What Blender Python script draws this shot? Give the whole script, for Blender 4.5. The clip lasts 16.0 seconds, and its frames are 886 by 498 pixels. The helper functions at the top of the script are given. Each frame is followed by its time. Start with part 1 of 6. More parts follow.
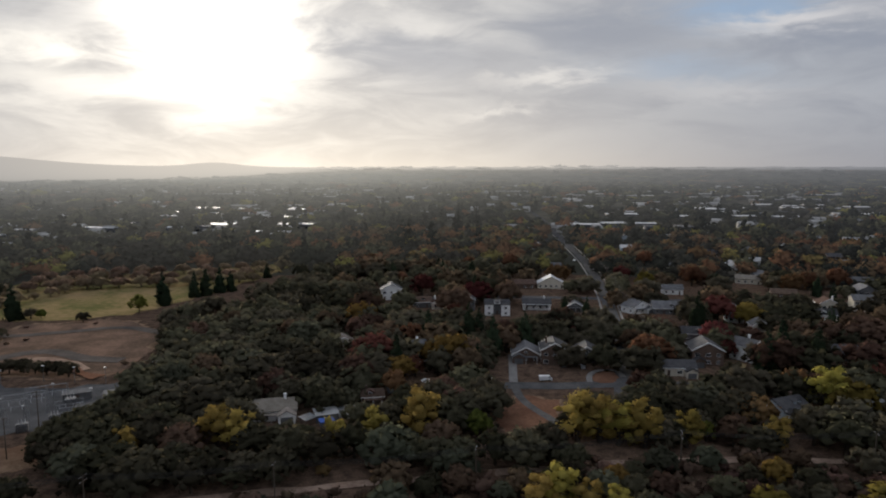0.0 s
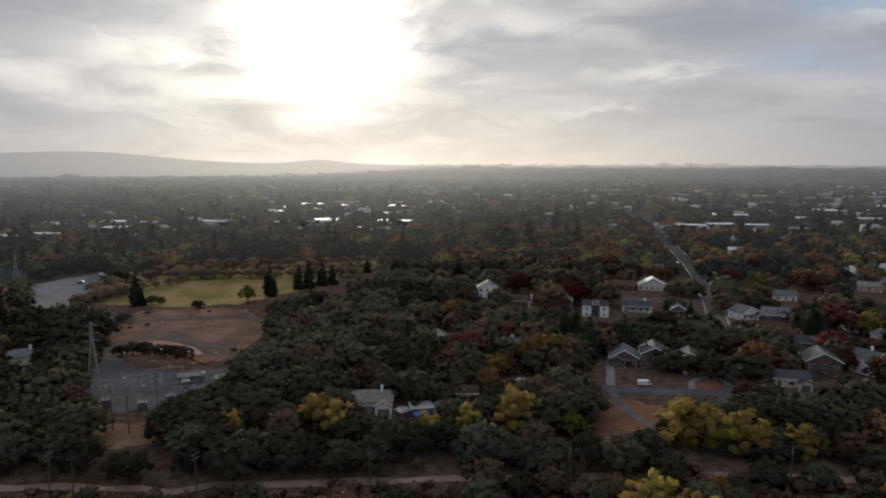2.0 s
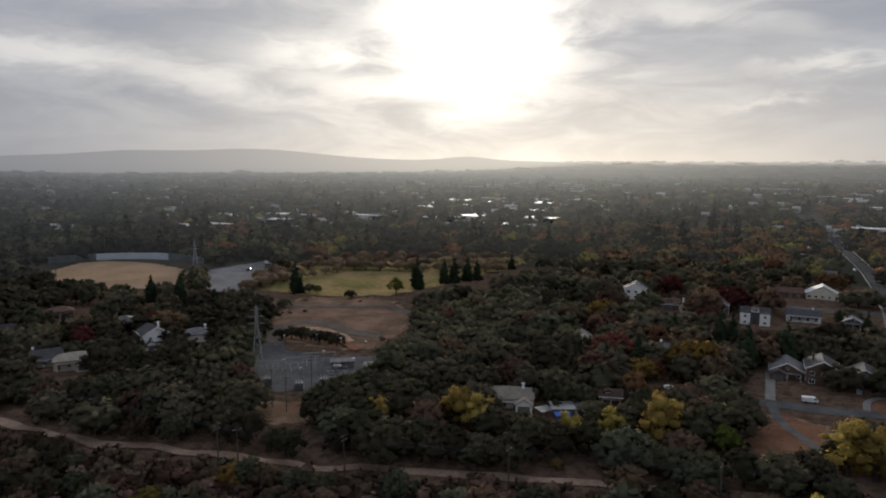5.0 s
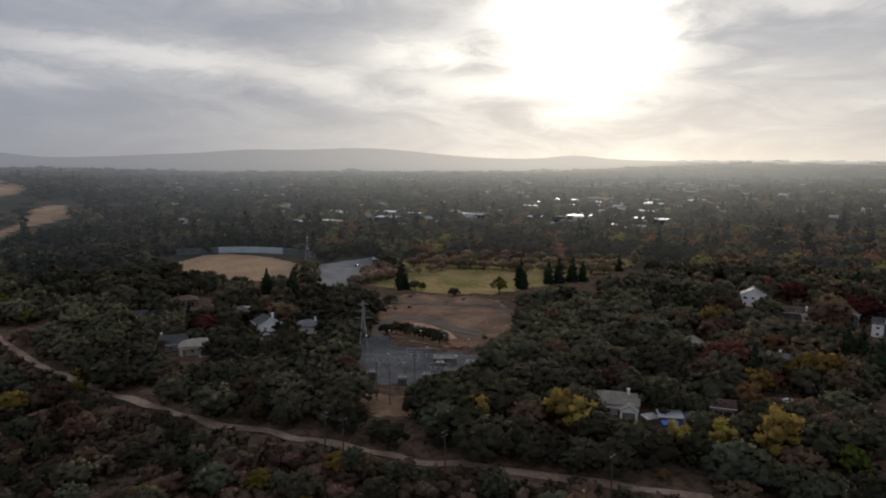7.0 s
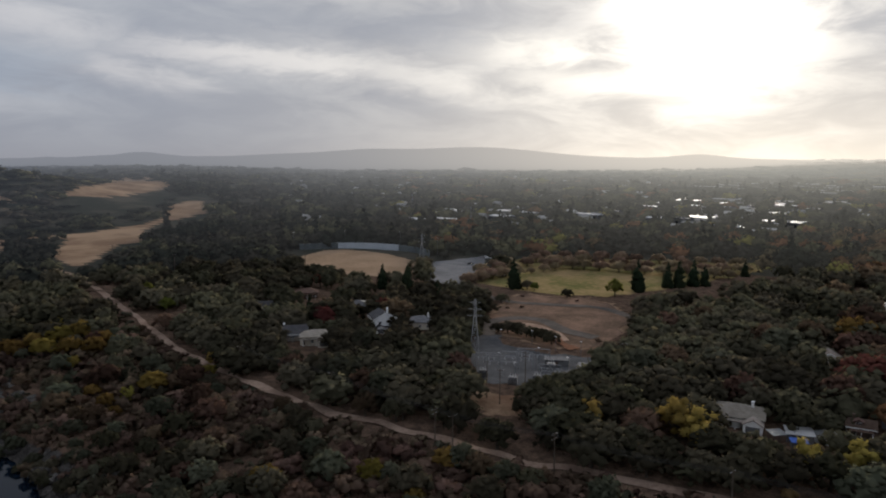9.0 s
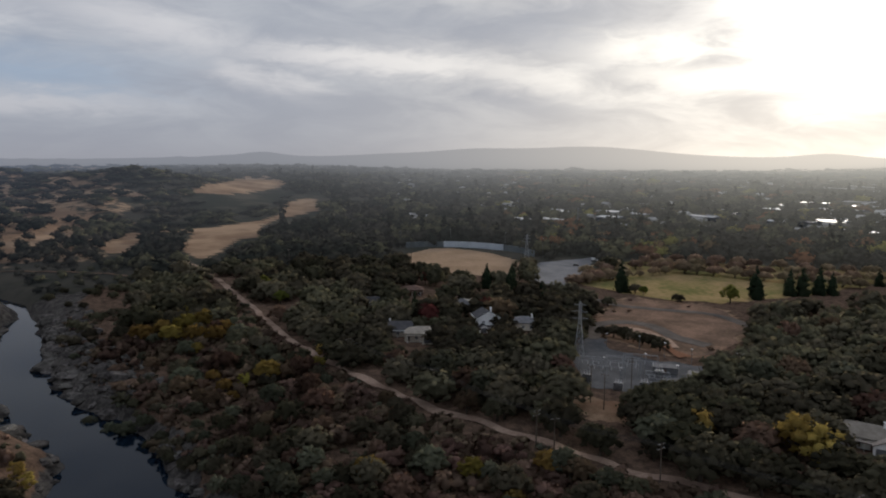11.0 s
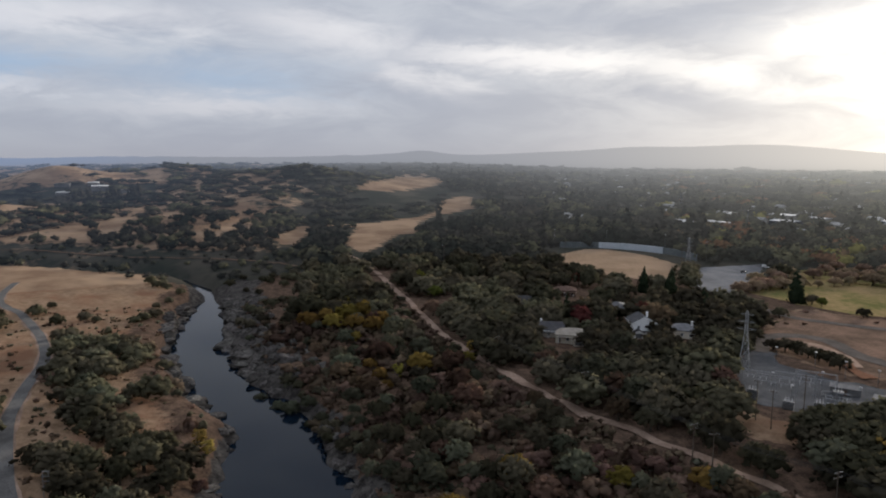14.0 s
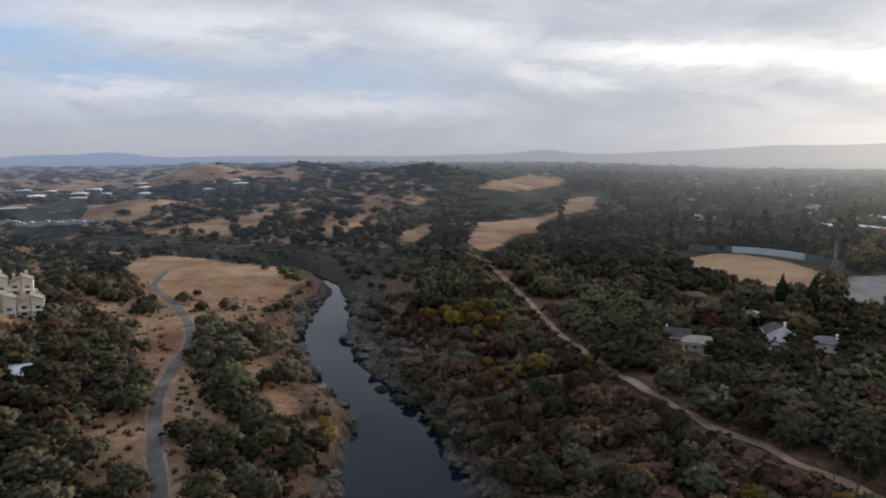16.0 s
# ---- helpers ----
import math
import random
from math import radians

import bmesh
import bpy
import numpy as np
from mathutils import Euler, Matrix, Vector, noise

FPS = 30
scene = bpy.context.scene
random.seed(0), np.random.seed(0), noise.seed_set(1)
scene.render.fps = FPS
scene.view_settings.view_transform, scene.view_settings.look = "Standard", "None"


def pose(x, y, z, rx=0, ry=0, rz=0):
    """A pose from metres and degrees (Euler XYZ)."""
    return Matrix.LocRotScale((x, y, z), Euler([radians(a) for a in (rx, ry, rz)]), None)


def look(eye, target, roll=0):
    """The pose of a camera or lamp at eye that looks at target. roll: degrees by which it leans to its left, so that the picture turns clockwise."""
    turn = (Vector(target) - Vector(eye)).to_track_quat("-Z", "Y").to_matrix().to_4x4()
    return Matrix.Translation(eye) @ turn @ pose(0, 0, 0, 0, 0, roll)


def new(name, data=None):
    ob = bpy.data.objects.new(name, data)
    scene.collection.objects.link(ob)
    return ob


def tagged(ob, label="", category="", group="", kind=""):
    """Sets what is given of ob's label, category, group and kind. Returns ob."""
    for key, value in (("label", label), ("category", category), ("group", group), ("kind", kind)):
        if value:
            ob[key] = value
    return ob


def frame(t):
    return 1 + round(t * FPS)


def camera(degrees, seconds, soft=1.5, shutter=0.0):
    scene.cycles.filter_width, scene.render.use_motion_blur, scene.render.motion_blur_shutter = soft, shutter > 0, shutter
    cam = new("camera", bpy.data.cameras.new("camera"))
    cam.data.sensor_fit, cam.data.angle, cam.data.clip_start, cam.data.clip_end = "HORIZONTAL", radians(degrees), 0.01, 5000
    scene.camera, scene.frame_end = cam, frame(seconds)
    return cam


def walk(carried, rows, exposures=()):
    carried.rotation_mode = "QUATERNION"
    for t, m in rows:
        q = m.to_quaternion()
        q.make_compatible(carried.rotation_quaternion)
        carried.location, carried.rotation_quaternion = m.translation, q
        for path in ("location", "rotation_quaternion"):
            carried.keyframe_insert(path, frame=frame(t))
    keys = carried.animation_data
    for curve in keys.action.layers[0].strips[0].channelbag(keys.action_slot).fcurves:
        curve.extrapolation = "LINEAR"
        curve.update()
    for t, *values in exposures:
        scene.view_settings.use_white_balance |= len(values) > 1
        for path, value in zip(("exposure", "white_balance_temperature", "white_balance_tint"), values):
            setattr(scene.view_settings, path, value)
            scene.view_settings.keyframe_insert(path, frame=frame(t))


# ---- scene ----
cam = camera(65.74, 16.0, soft=2.0)
EYE = 80.0
TURNS = [  # seconds, tilt, lean, heading
    (0.0, 82.94, 0.10, 0.00), (0.5, 82.89, 0.06, 2.08), (1.0, 82.86, 0.02, 4.15), (1.5, 82.81, 0.01, 6.17),
    (2.0, 82.76, -0.02, 8.18), (2.5, 82.71, 0.00, 10.17), (3.0, 82.64, -0.03, 12.19), (3.5, 82.60, -0.07, 14.21),
    (4.0, 82.56, -0.07, 16.21), (6.5, 82.42, -0.03, 26.91), (7.0, 82.40, -0.03, 29.13), (7.5, 82.37, -0.01, 31.38),
    (8.0, 82.36, 0.02, 33.82), (8.5, 82.32, 0.01, 36.23), (9.0, 82.31, 0.00, 38.64), (11.5, 82.25, 0.02, 49.56),
    (12.0, 82.22, 0.03, 51.66), (12.5, 82.21, -0.01, 53.73), (13.0, 82.21, -0.00, 55.82), (13.5, 82.19, -0.00, 57.90),
    (14.0, 82.17, -0.01, 60.32), (14.5, 82.15, 0.01, 62.88), (15.0, 82.12, 0.00, 65.42), (15.5, 82.12, -0.00, 68.00),
    (16.0, 82.10, 0.03, 70.47),
]
walk(cam, [(t, pose(0, 0, EYE, a, b, c)) for t, a, b, c in TURNS],
     exposures=[(0.0, 0.13), (7.0, 0.13), (9.0, 0.2), (12.5, 0.42), (16.0, 0.74)])

# ---- light: low sun behind thin cloud ----
SUN_AZ, SUN_EL = 18.0, 11.0     # degrees left of +y, degrees up


def sun_way():
    a, e = radians(SUN_AZ), radians(SUN_EL)
    return Vector((-math.sin(a) * math.cos(e), math.cos(a) * math.cos(e), math.sin(e)))


SUN = sun_way()
GLOW = Vector((-math.sin(radians(11)), math.cos(radians(11)), 0))     # where the low air shines most
lamp = new("sun", bpy.data.lights.new("sun", "SUN"))
lamp.data.energy, lamp.data.angle, lamp.data.color = 3.4, radians(12), (1.0, 0.9, 0.78)
lamp.matrix_world = look(SUN * 300, (0, 0, 0))


class Nodes:
    """Short-hand for node trees."""

    def __init__(self, tree):
        self.tree = tree
        tree.nodes.clear()

    def add(self, kind, **values):
        n = self.tree.nodes.new(kind)
        for k, v in values.items():
            if k in n.inputs:
                n.inputs[k].default_value = v
        return n

    def link(self, a, b):
        self.tree.links.new(a, b)

    def math(self, op, a, b=0.0, clamp=False):
        n = self.tree.nodes.new("ShaderNodeMath")
        n.operation, n.use_clamp = op, clamp
        for i, v in enumerate((a, b)):
            if isinstance(v, (int, float)):
                n.inputs[i].default_value = v
            else:
                self.link(v, n.inputs[i])
        return n.outputs[0]

    def mix(self, fac, a, b, blend="MIX"):
        n = self.tree.nodes.new("ShaderNodeMix")
        n.data_type, n.blend_type = "RGBA", blend
        for i, v in ((0, fac), (6, a), (7, b)):
            if isinstance(v, (int, float)):
                n.inputs[i].default_value = v
            elif isinstance(v, tuple):
                n.inputs[i].default_value = (*v[:3], 1)
            else:
                self.link(v, n.inputs[i])
        return n.outputs[2]

    def span(self, v, lo, hi, to0=0.0, to1=1.0):
        n = self.tree.nodes.new("ShaderNodeMapRange")
        n.interpolation_type = "SMOOTHSTEP"
        self.link(v, n.inputs[0])
        for i, x in enumerate((lo, hi, to0, to1)):
            n.inputs[i + 1].default_value = x
        return n.outputs[0]

    def noise(self, vec, scale, detail=5.0, rough=0.55, warp=0.0):
        n = self.tree.nodes.new("ShaderNodeTexNoise")
        n.inputs["Scale"].default_value, n.inputs["Detail"].default_value = scale, detail
        n.inputs["Roughness"].default_value, n.inputs["Distortion"].default_value = rough, warp
        if vec is not None:
            self.link(vec, n.inputs["Vector"])
        return n.outputs[0]


# cloud banks: heading and height of the middle, half length, half width, tilt (degrees), weight
BRIGHT = [
    (2.2, 10.9, 4.3, 0.66, 7, 0.30),
    (-8.1, 7.0, 3.7, 0.57, -3, 0.70),
    (-4.0, 4.2, 3.7, 0.42, -5, 0.60),
    (-27.2, 10.2, 4.8, 0.75, -3, 0.80),
    (-21.6, 5.4, 5.6, 0.75, 5, 0.40),
    (39.6, 6.1, 8.9, 1.13, 13, 0.70),
    (31.1, 8.1, 4.7, 1.32, 0, 0.90),
    (28.6, 6.0, 3.9, 0.94, 3, 0.70),
    (69.9, 9.7, 6.8, 1.42, 9, 0.60),
    (51.5, 7.5, 11.8, 0.94, 3, 0.90),
    (62.4, 6.2, 4.5, 0.94, 15, 0.60),
    (95.7, 4.7, 7.2, 0.61, -1, 0.60),
    (79.7, 3.9, 8.1, 0.71, -1, 0.60),
    (89.7, 9.9, 12.7, 1.23, -1, 0.55)
]
DARK = [
    (2.9, 8.9, 8.2, 2.45, 5, 0.90),
    (-12.2, 10.1, 7.8, 1.79, 2, 0.90),
    (-29.4, 8.8, 3.9, 1.04, 6, 0.90),
    (39.8, 10.4, 10.0, 1.89, -6, 0.80),
    (41.0, 4.2, 5.5, 1.32, 9, 0.60),
    (47.2, 10.5, 15.1, 1.79, 2, 0.70),
    (62.2, 4.6, 7.1, 1.89, 7, 0.50),
    (61.0, 8.8, 8.0, 2.4, 2, 0.60)
]
BLUE = [
    (-22.5, 11.2, 4.4, 1.3, -1, 1.0),
    (-17.7, 7.3, 6.5, 1.1, 5, 0.65),
    (76.0, 5.5, 6.4, 1.32, 1, 0.60),
    (101.1, 8.0, 4.4, 1.7, -3, 1.0),
    (95.7, 5.9, 8.9, 1.2, -2, 0.95),
    (78.7, 6.1, 9.0, 1.70, -2, 0.40)
]


def make_world():
    w = bpy.data.worlds.new("sky")
    scene.world = w
    w.use_nodes = True
    N = Nodes(w.node_tree)
    sky = N.add("ShaderNodeTexSky")
    sky.sky_type, sky.sun_disc = "NISHITA", False
    sky.sun_elevation, sky.sun_rotation = radians(SUN_EL), radians(-SUN_AZ)
    sky.air_density, sky.dust_density = 1.0, 2.0
    way = N.add("ShaderNodeTexCoord").outputs["Generated"]
    sep = N.add("ShaderNodeSeparateXYZ")
    N.link(way, sep.inputs[0])
    up = N.math("MAXIMUM", sep.outputs[2], 0.0)
    az = N.math("MULTIPLY", N.math("ARCTAN2", N.math("MULTIPLY", sep.outputs[0], -1.0), sep.outputs[1]), 180 / math.pi)
    el = N.math("MULTIPLY", N.math("ARCSINE", sep.outputs[2]), 180 / math.pi)
    com = N.add("ShaderNodeCombineXYZ")
    N.link(N.math("MULTIPLY", az, 0.30), com.inputs[0])
    N.link(el, com.inputs[1])
    dome = com.outputs[0]
    big = N.noise(dome, 0.13, 4.0, 0.5, 0.4)
    mid = N.noise(dome, 0.42, 6.0, 0.58, 0.6)
    fine = N.noise(dome, 1.5, 4.0, 0.6, 0.5)
    # frayed coordinates for the cloud banks
    fray = N.add("ShaderNodeCombineXYZ")
    N.link(N.math("ADD", az, N.math("MULTIPLY", N.math("SUBTRACT", mid, 0.5), 16.0)), fray.inputs[0])
    wob = N.math("ADD", N.math("MULTIPLY", N.math("SUBTRACT", mid, 0.5), 2.6), N.math("MULTIPLY", N.math("SUBTRACT", fine, 0.5), 1.6))
    N.link(N.math("ADD", el, wob), fray.inputs[1])

    def banks(rows):
        total = None
        for a, e, long, wide, tilt, weight in rows:
            mp = N.add("ShaderNodeMapping")
            mp.vector_type = "TEXTURE"
            N.link(fray.outputs[0], mp.inputs["Vector"])
            mp.inputs["Location"].default_value = (a, e, 0)
            mp.inputs["Rotation"].default_value = (0, 0, radians(tilt))
            mp.inputs["Scale"].default_value = (long, wide, 1)
            d = N.add("ShaderNodeVectorMath")
            d.operation = "DOT_PRODUCT"
            N.link(mp.outputs[0], d.inputs[0])
            N.link(mp.outputs[0], d.inputs[1])
            g = N.math("MULTIPLY", N.math("EXPONENT", N.math("MULTIPLY", d.outputs["Value"], -0.9)), weight)
            total = g if total is None else N.math("MAXIMUM", total, g)
        return total

    # nearness to the sun
    dot = N.add("ShaderNodeVectorMath")
    dot.operation = "DOT_PRODUCT"
    N.link(way, dot.inputs[0])
    dot.inputs[1].default_value = SUN
    off = N.math("SUBTRACT", 1.0, dot.outputs["Value"])          # 0 at the sun
    broad = N.math("EXPONENT", N.math("MULTIPLY", off, -6.0))
    soft = N.span(N.math("ADD", N.math("MULTIPLY", mid, 0.7), N.math("MULTIPLY", big, 0.5)), 0.45, 0.75)
    col = N.mix(soft, N.mix(broad, (0.268, 0.297, 0.358), (0.445, 0.435, 0.435)), N.mix(broad, (0.355, 0.385, 0.437), (0.595, 0.575, 0.55)))
    blue = N.mix(1.0, sky.outputs[0], (0.08, 0.08, 0.08), "MULTIPLY")
    blue = N.mix(0.7, blue, (0.24, 0.38, 0.60))
    col = N.mix(banks(BLUE), col, blue)
    col = N.mix(banks(DARK), col, N.mix(broad, (0.25, 0.28, 0.345), (0.315, 0.33, 0.37)))
    col = N.mix(banks(BRIGHT), col, N.mix(broad, (0.58, 0.575, 0.60), (1.0, 0.95, 0.86)))
    # thick air towards the horizon
    low = N.math("EXPONENT", N.math("MULTIPLY", up, -14.0))
    flat = N.add("ShaderNodeVectorMath")
    flat.operation = "DOT_PRODUCT"
    N.link(way, flat.inputs[0])
    flat.inputs[1].default_value = GLOW
    shine = N.math("EXPONENT", N.math("MULTIPLY", N.math("SUBTRACT", 1.0, flat.outputs["Value"]), -8.0))
    hor = N.mix(shine, (0.25, 0.258, 0.295), (0.88, 0.78, 0.65))
    col = N.mix(N.math("MULTIPLY", low, 0.9), col, hor)
    # the sun behind the cloud
    glow = N.math("EXPONENT", N.math("MULTIPLY", off, -370.0))
    glow = N.math("MULTIPLY", glow, N.span(mid, 0.30, 0.66, 2.4, 6.5))
    halo = N.math("MULTIPLY", N.math("EXPONENT", N.math("MULTIPLY", off, -22.0)), 0.28)
    halo = N.math("MULTIPLY", halo, N.span(mid, 0.34, 0.66, 0.5, 1.3))
    both = N.math("ADD", glow, halo)
    light = N.mix(1.0, (1.0, 0.92, 0.79), both, "MULTIPLY")
    col = N.mix(1.0, col, light, "ADD")
    # the cloud is brighter overhead, as under any overcast
    col = N.mix(1.0, col, N.mix(N.span(up, 0.22, 0.85), (1, 1, 1), (1.38, 1.36, 1.36)), "MULTIPLY")
    bg = N.add("ShaderNodeBackground", Strength=1.0)
    N.link(col, bg.inputs[0])
    N.link(bg.outputs[0], N.add("ShaderNodeOutputWorld").inputs[0])


make_world()


# ---- materials ----
def surface(name, a, b, scale=0.4, rough=0.85, fine=6.0, bump=0.0, metal=0.0, vary=0.0, island=False, coat=None):
    """A surface of two colours, broken up at two scales, with relief; vary: from object to object."""
    m = bpy.data.materials.new(name)
    m.use_nodes = True
    N = Nodes(m.node_tree)
    pos = N.add("ShaderNodeTexCoord").outputs["Object"]
    large = N.noise(pos, scale, 4.0, 0.6)
    small = N.noise(pos, scale * fine, 5.0, 0.65)
    mask = N.span(N.math("ADD", N.math("MULTIPLY", large, 0.6), N.math("MULTIPLY", small, 0.4)), 0.36, 0.64)
    col = N.mix(mask, a, b)
    if vary:
        if island:
            rnd = N.add("ShaderNodeNewGeometry").outputs["Random Per Island"]
        else:
            rnd = N.add("ShaderNodeObjectInfo").outputs["Random"]
        hsv = N.add("ShaderNodeHueSaturation")
        N.link(col, hsv.inputs["Color"])
        N.link(N.span(rnd, 0, 1, 1 - vary, 1 + vary), hsv.inputs["Value"])
        N.link(N.span(N.math("FRACT", N.math("MULTIPLY", rnd, 7.31)), 0, 1, 0.5 - vary * 0.06, 0.5 + vary * 0.06), hsv.inputs["Hue"])
        col = hsv.outputs[0]
    p = N.add("ShaderNodeBsdfPrincipled", Roughness=rough, Metallic=metal)
    p.inputs["Specular IOR Level"].default_value = 0.35 if rough < 0.88 else 0.0
    N.link(col, p.inputs["Base Color"])
    if bump:
        bn = N.add("ShaderNodeBump", Strength=0.6, Distance=bump)
        N.link(small, bn.inputs["Height"])
        N.link(bn.outputs[0], p.inputs["Normal"])
    N.link(p.outputs[0], N.add("ShaderNodeOutputMaterial").inputs[0])
    return m


def soft_normal(N):
    """Normals that follow the mass of a crown, a little unsettled by each leaf."""
    a = N.add("ShaderNodeAttribute")
    a.attribute_name = "soft"
    turn = N.add("ShaderNodeVectorTransform")
    turn.vector_type, turn.convert_from, turn.convert_to = "VECTOR", "OBJECT", "WORLD"
    N.link(a.outputs["Vector"], turn.inputs[0])
    leaf = N.add("ShaderNodeVectorMath")
    leaf.operation = "SCALE"
    N.link(N.add("ShaderNodeNewGeometry").outputs["Normal"], leaf.inputs[0])
    leaf.inputs["Scale"].default_value = 0.16
    both = N.add("ShaderNodeVectorMath")
    both.operation = "ADD"
    N.link(turn.outputs[0], both.inputs[0])
    N.link(leaf.outputs[0], both.inputs[1])
    unit = N.add("ShaderNodeVectorMath")
    unit.operation = "NORMALIZE"
    N.link(both.outputs[0], unit.inputs[0])
    return unit.outputs[0]


def foliage(name, a, b, vary=0.35, island=False, through_light=0.46):
    """Leaves: matt, letting some light through, each clump a little different."""
    m = bpy.data.materials.new(name)
    m.use_nodes = True
    N = Nodes(m.node_tree)
    geo = N.add("ShaderNodeNewGeometry")
    isl = geo.outputs["Random Per Island"]
    spot = N.add("ShaderNodeAttribute")
    spot.attribute_name = "tint"
    rnd = spot.outputs["Fac"] if island else N.add("ShaderNodeObjectInfo").outputs["Random"]
    pos = N.add("ShaderNodeTexCoord").outputs["Object"]
    blot = N.noise(pos, 0.35, 3.0, 0.6)
    col = N.mix(N.span(N.math("ADD", N.math("MULTIPLY", blot, 0.84), N.math("MULTIPLY", isl, 0.16)), 0.25, 0.75), a, b)
    hsv = N.add("ShaderNodeHueSaturation")
    N.link(col, hsv.inputs["Color"])
    N.link(N.span(rnd, 0, 1, 1 - vary, 1 + vary), hsv.inputs["Value"])
    N.link(N.span(N.math("FRACT", N.math("MULTIPLY", rnd, 5.7)), 0, 1, 0.475, 0.515), hsv.inputs["Hue"])
    d = N.add("ShaderNodeBsdfDiffuse")
    t = N.add("ShaderNodeBsdfTranslucent")
    facing = soft_normal(N)
    N.link(facing, d.inputs["Normal"])
    N.link(facing, t.inputs["Normal"])
    N.link(hsv.outputs[0], d.inputs[0])
    N.link(hsv.outputs[0], t.inputs[0])
    mx = N.add("ShaderNodeMixShader", Fac=through_light)
    N.link(d.outputs[0], mx.inputs[1])
    N.link(t.outputs[0], mx.inputs[2])
    N.link(mx.outputs[0], N.add("ShaderNodeOutputMaterial").inputs[0])
    return m


def painted_haze(name, a, b, start, reach):
    """Far backdrop: its own dull colours, with haze painted as emission that grows outwards."""
    m = bpy.data.materials.new(name)
    m.use_nodes = True
    N = Nodes(m.node_tree)
    geo = N.add("ShaderNodeNewGeometry")
    pos = geo.outputs["Position"]
    mask = N.span(N.noise(pos, 0.012, 5.0, 0.65), 0.4, 0.6)
    zone = N.add("ShaderNodeVertexColor")
    zone.layer_name = "zone"
    sep = N.add("ShaderNodeSeparateColor")
    N.link(zone.outputs[0], sep.inputs[0])
    spot = N.add("ShaderNodeAttribute")
    spot.attribute_name = "tint"
    land = N.mix(N.span(spot.outputs["Fac"], 0.35, 0.8), N.mix(mask, a, b), (0.10, 0.095, 0.055))
    land = N.mix(N.span(spot.outputs["Fac"], 0.80, 0.90), land, (0.17, 0.085, 0.045))
    land = N.mix(N.span(spot.outputs["Fac"], 0.955, 0.985), land, (0.19, 0.17, 0.05))
    tan = N.mix(mask, (0.165, 0.108, 0.071), (0.27, 0.188, 0.125))
    grain = N.math("ADD", sep.outputs[0], N.math("MULTIPLY", N.math("SUBTRACT", N.noise(pos, 0.06, 5.0, 0.65), 0.5), 0.9))
    d = N.add("ShaderNodeBsdfDiffuse")
    N.link(N.mix(N.span(grain, 0.4, 0.6), land, tan), d.inputs[0])
    N.link(soft_normal(N), d.inputs["Normal"])
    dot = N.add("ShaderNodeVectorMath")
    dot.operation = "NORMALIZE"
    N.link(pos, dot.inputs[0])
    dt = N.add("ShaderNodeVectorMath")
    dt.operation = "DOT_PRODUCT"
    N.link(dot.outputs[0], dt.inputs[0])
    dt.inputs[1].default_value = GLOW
    # painted glow: the haze emission brightens towards GLOW's heading
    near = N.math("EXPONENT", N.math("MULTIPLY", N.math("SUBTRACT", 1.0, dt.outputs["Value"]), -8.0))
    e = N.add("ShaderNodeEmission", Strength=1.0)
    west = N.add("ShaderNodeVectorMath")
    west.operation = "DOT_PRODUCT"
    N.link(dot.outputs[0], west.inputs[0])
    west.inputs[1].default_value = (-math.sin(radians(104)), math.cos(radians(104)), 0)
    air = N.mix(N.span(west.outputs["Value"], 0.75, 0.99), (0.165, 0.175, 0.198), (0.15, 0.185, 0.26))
    haze_side = N.add("ShaderNodeVectorMath")        # painted haze is set thicker around heading 38
    haze_side.operation = "DOT_PRODUCT"
    N.link(dot.outputs[0], haze_side.inputs[0])
    haze_side.inputs[1].default_value = (-math.sin(radians(38)), math.cos(radians(38)), 0)
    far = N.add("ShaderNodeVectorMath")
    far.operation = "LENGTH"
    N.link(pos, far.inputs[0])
    # haze emission colours: pale and warm near GLOW, bluer to the west
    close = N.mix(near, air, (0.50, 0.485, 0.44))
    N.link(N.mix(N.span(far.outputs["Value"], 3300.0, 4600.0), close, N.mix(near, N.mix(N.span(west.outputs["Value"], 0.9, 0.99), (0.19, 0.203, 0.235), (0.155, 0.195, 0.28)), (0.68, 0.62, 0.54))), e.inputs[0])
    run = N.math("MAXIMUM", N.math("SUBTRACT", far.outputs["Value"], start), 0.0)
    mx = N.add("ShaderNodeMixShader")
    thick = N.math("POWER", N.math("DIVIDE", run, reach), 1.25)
    thick = N.math("MULTIPLY", thick, N.span(haze_side.outputs["Value"], 0.72, 0.97, 0.72, 1.15))
    # extra painted haze on the ridges, as if they stood farther off
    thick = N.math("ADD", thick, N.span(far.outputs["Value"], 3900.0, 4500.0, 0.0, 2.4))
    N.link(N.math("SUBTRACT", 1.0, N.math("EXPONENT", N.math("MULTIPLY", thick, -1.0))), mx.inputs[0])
    N.link(d.outputs[0], mx.inputs[1])
    N.link(e.outputs[0], mx.inputs[2])
    N.link(mx.outputs[0], N.add("ShaderNodeOutputMaterial").inputs[0])
    return m


def glass_dark(name):
    m = bpy.data.materials.new(name)
    m.use_nodes = True
    N = Nodes(m.node_tree)
    p = N.add("ShaderNodeBsdfPrincipled", Roughness=0.08)
    p.inputs["Base Color"].default_value = (0.02, 0.024, 0.03, 1)
    N.link(p.outputs[0], N.add("ShaderNodeOutputMaterial").inputs[0])
    return m


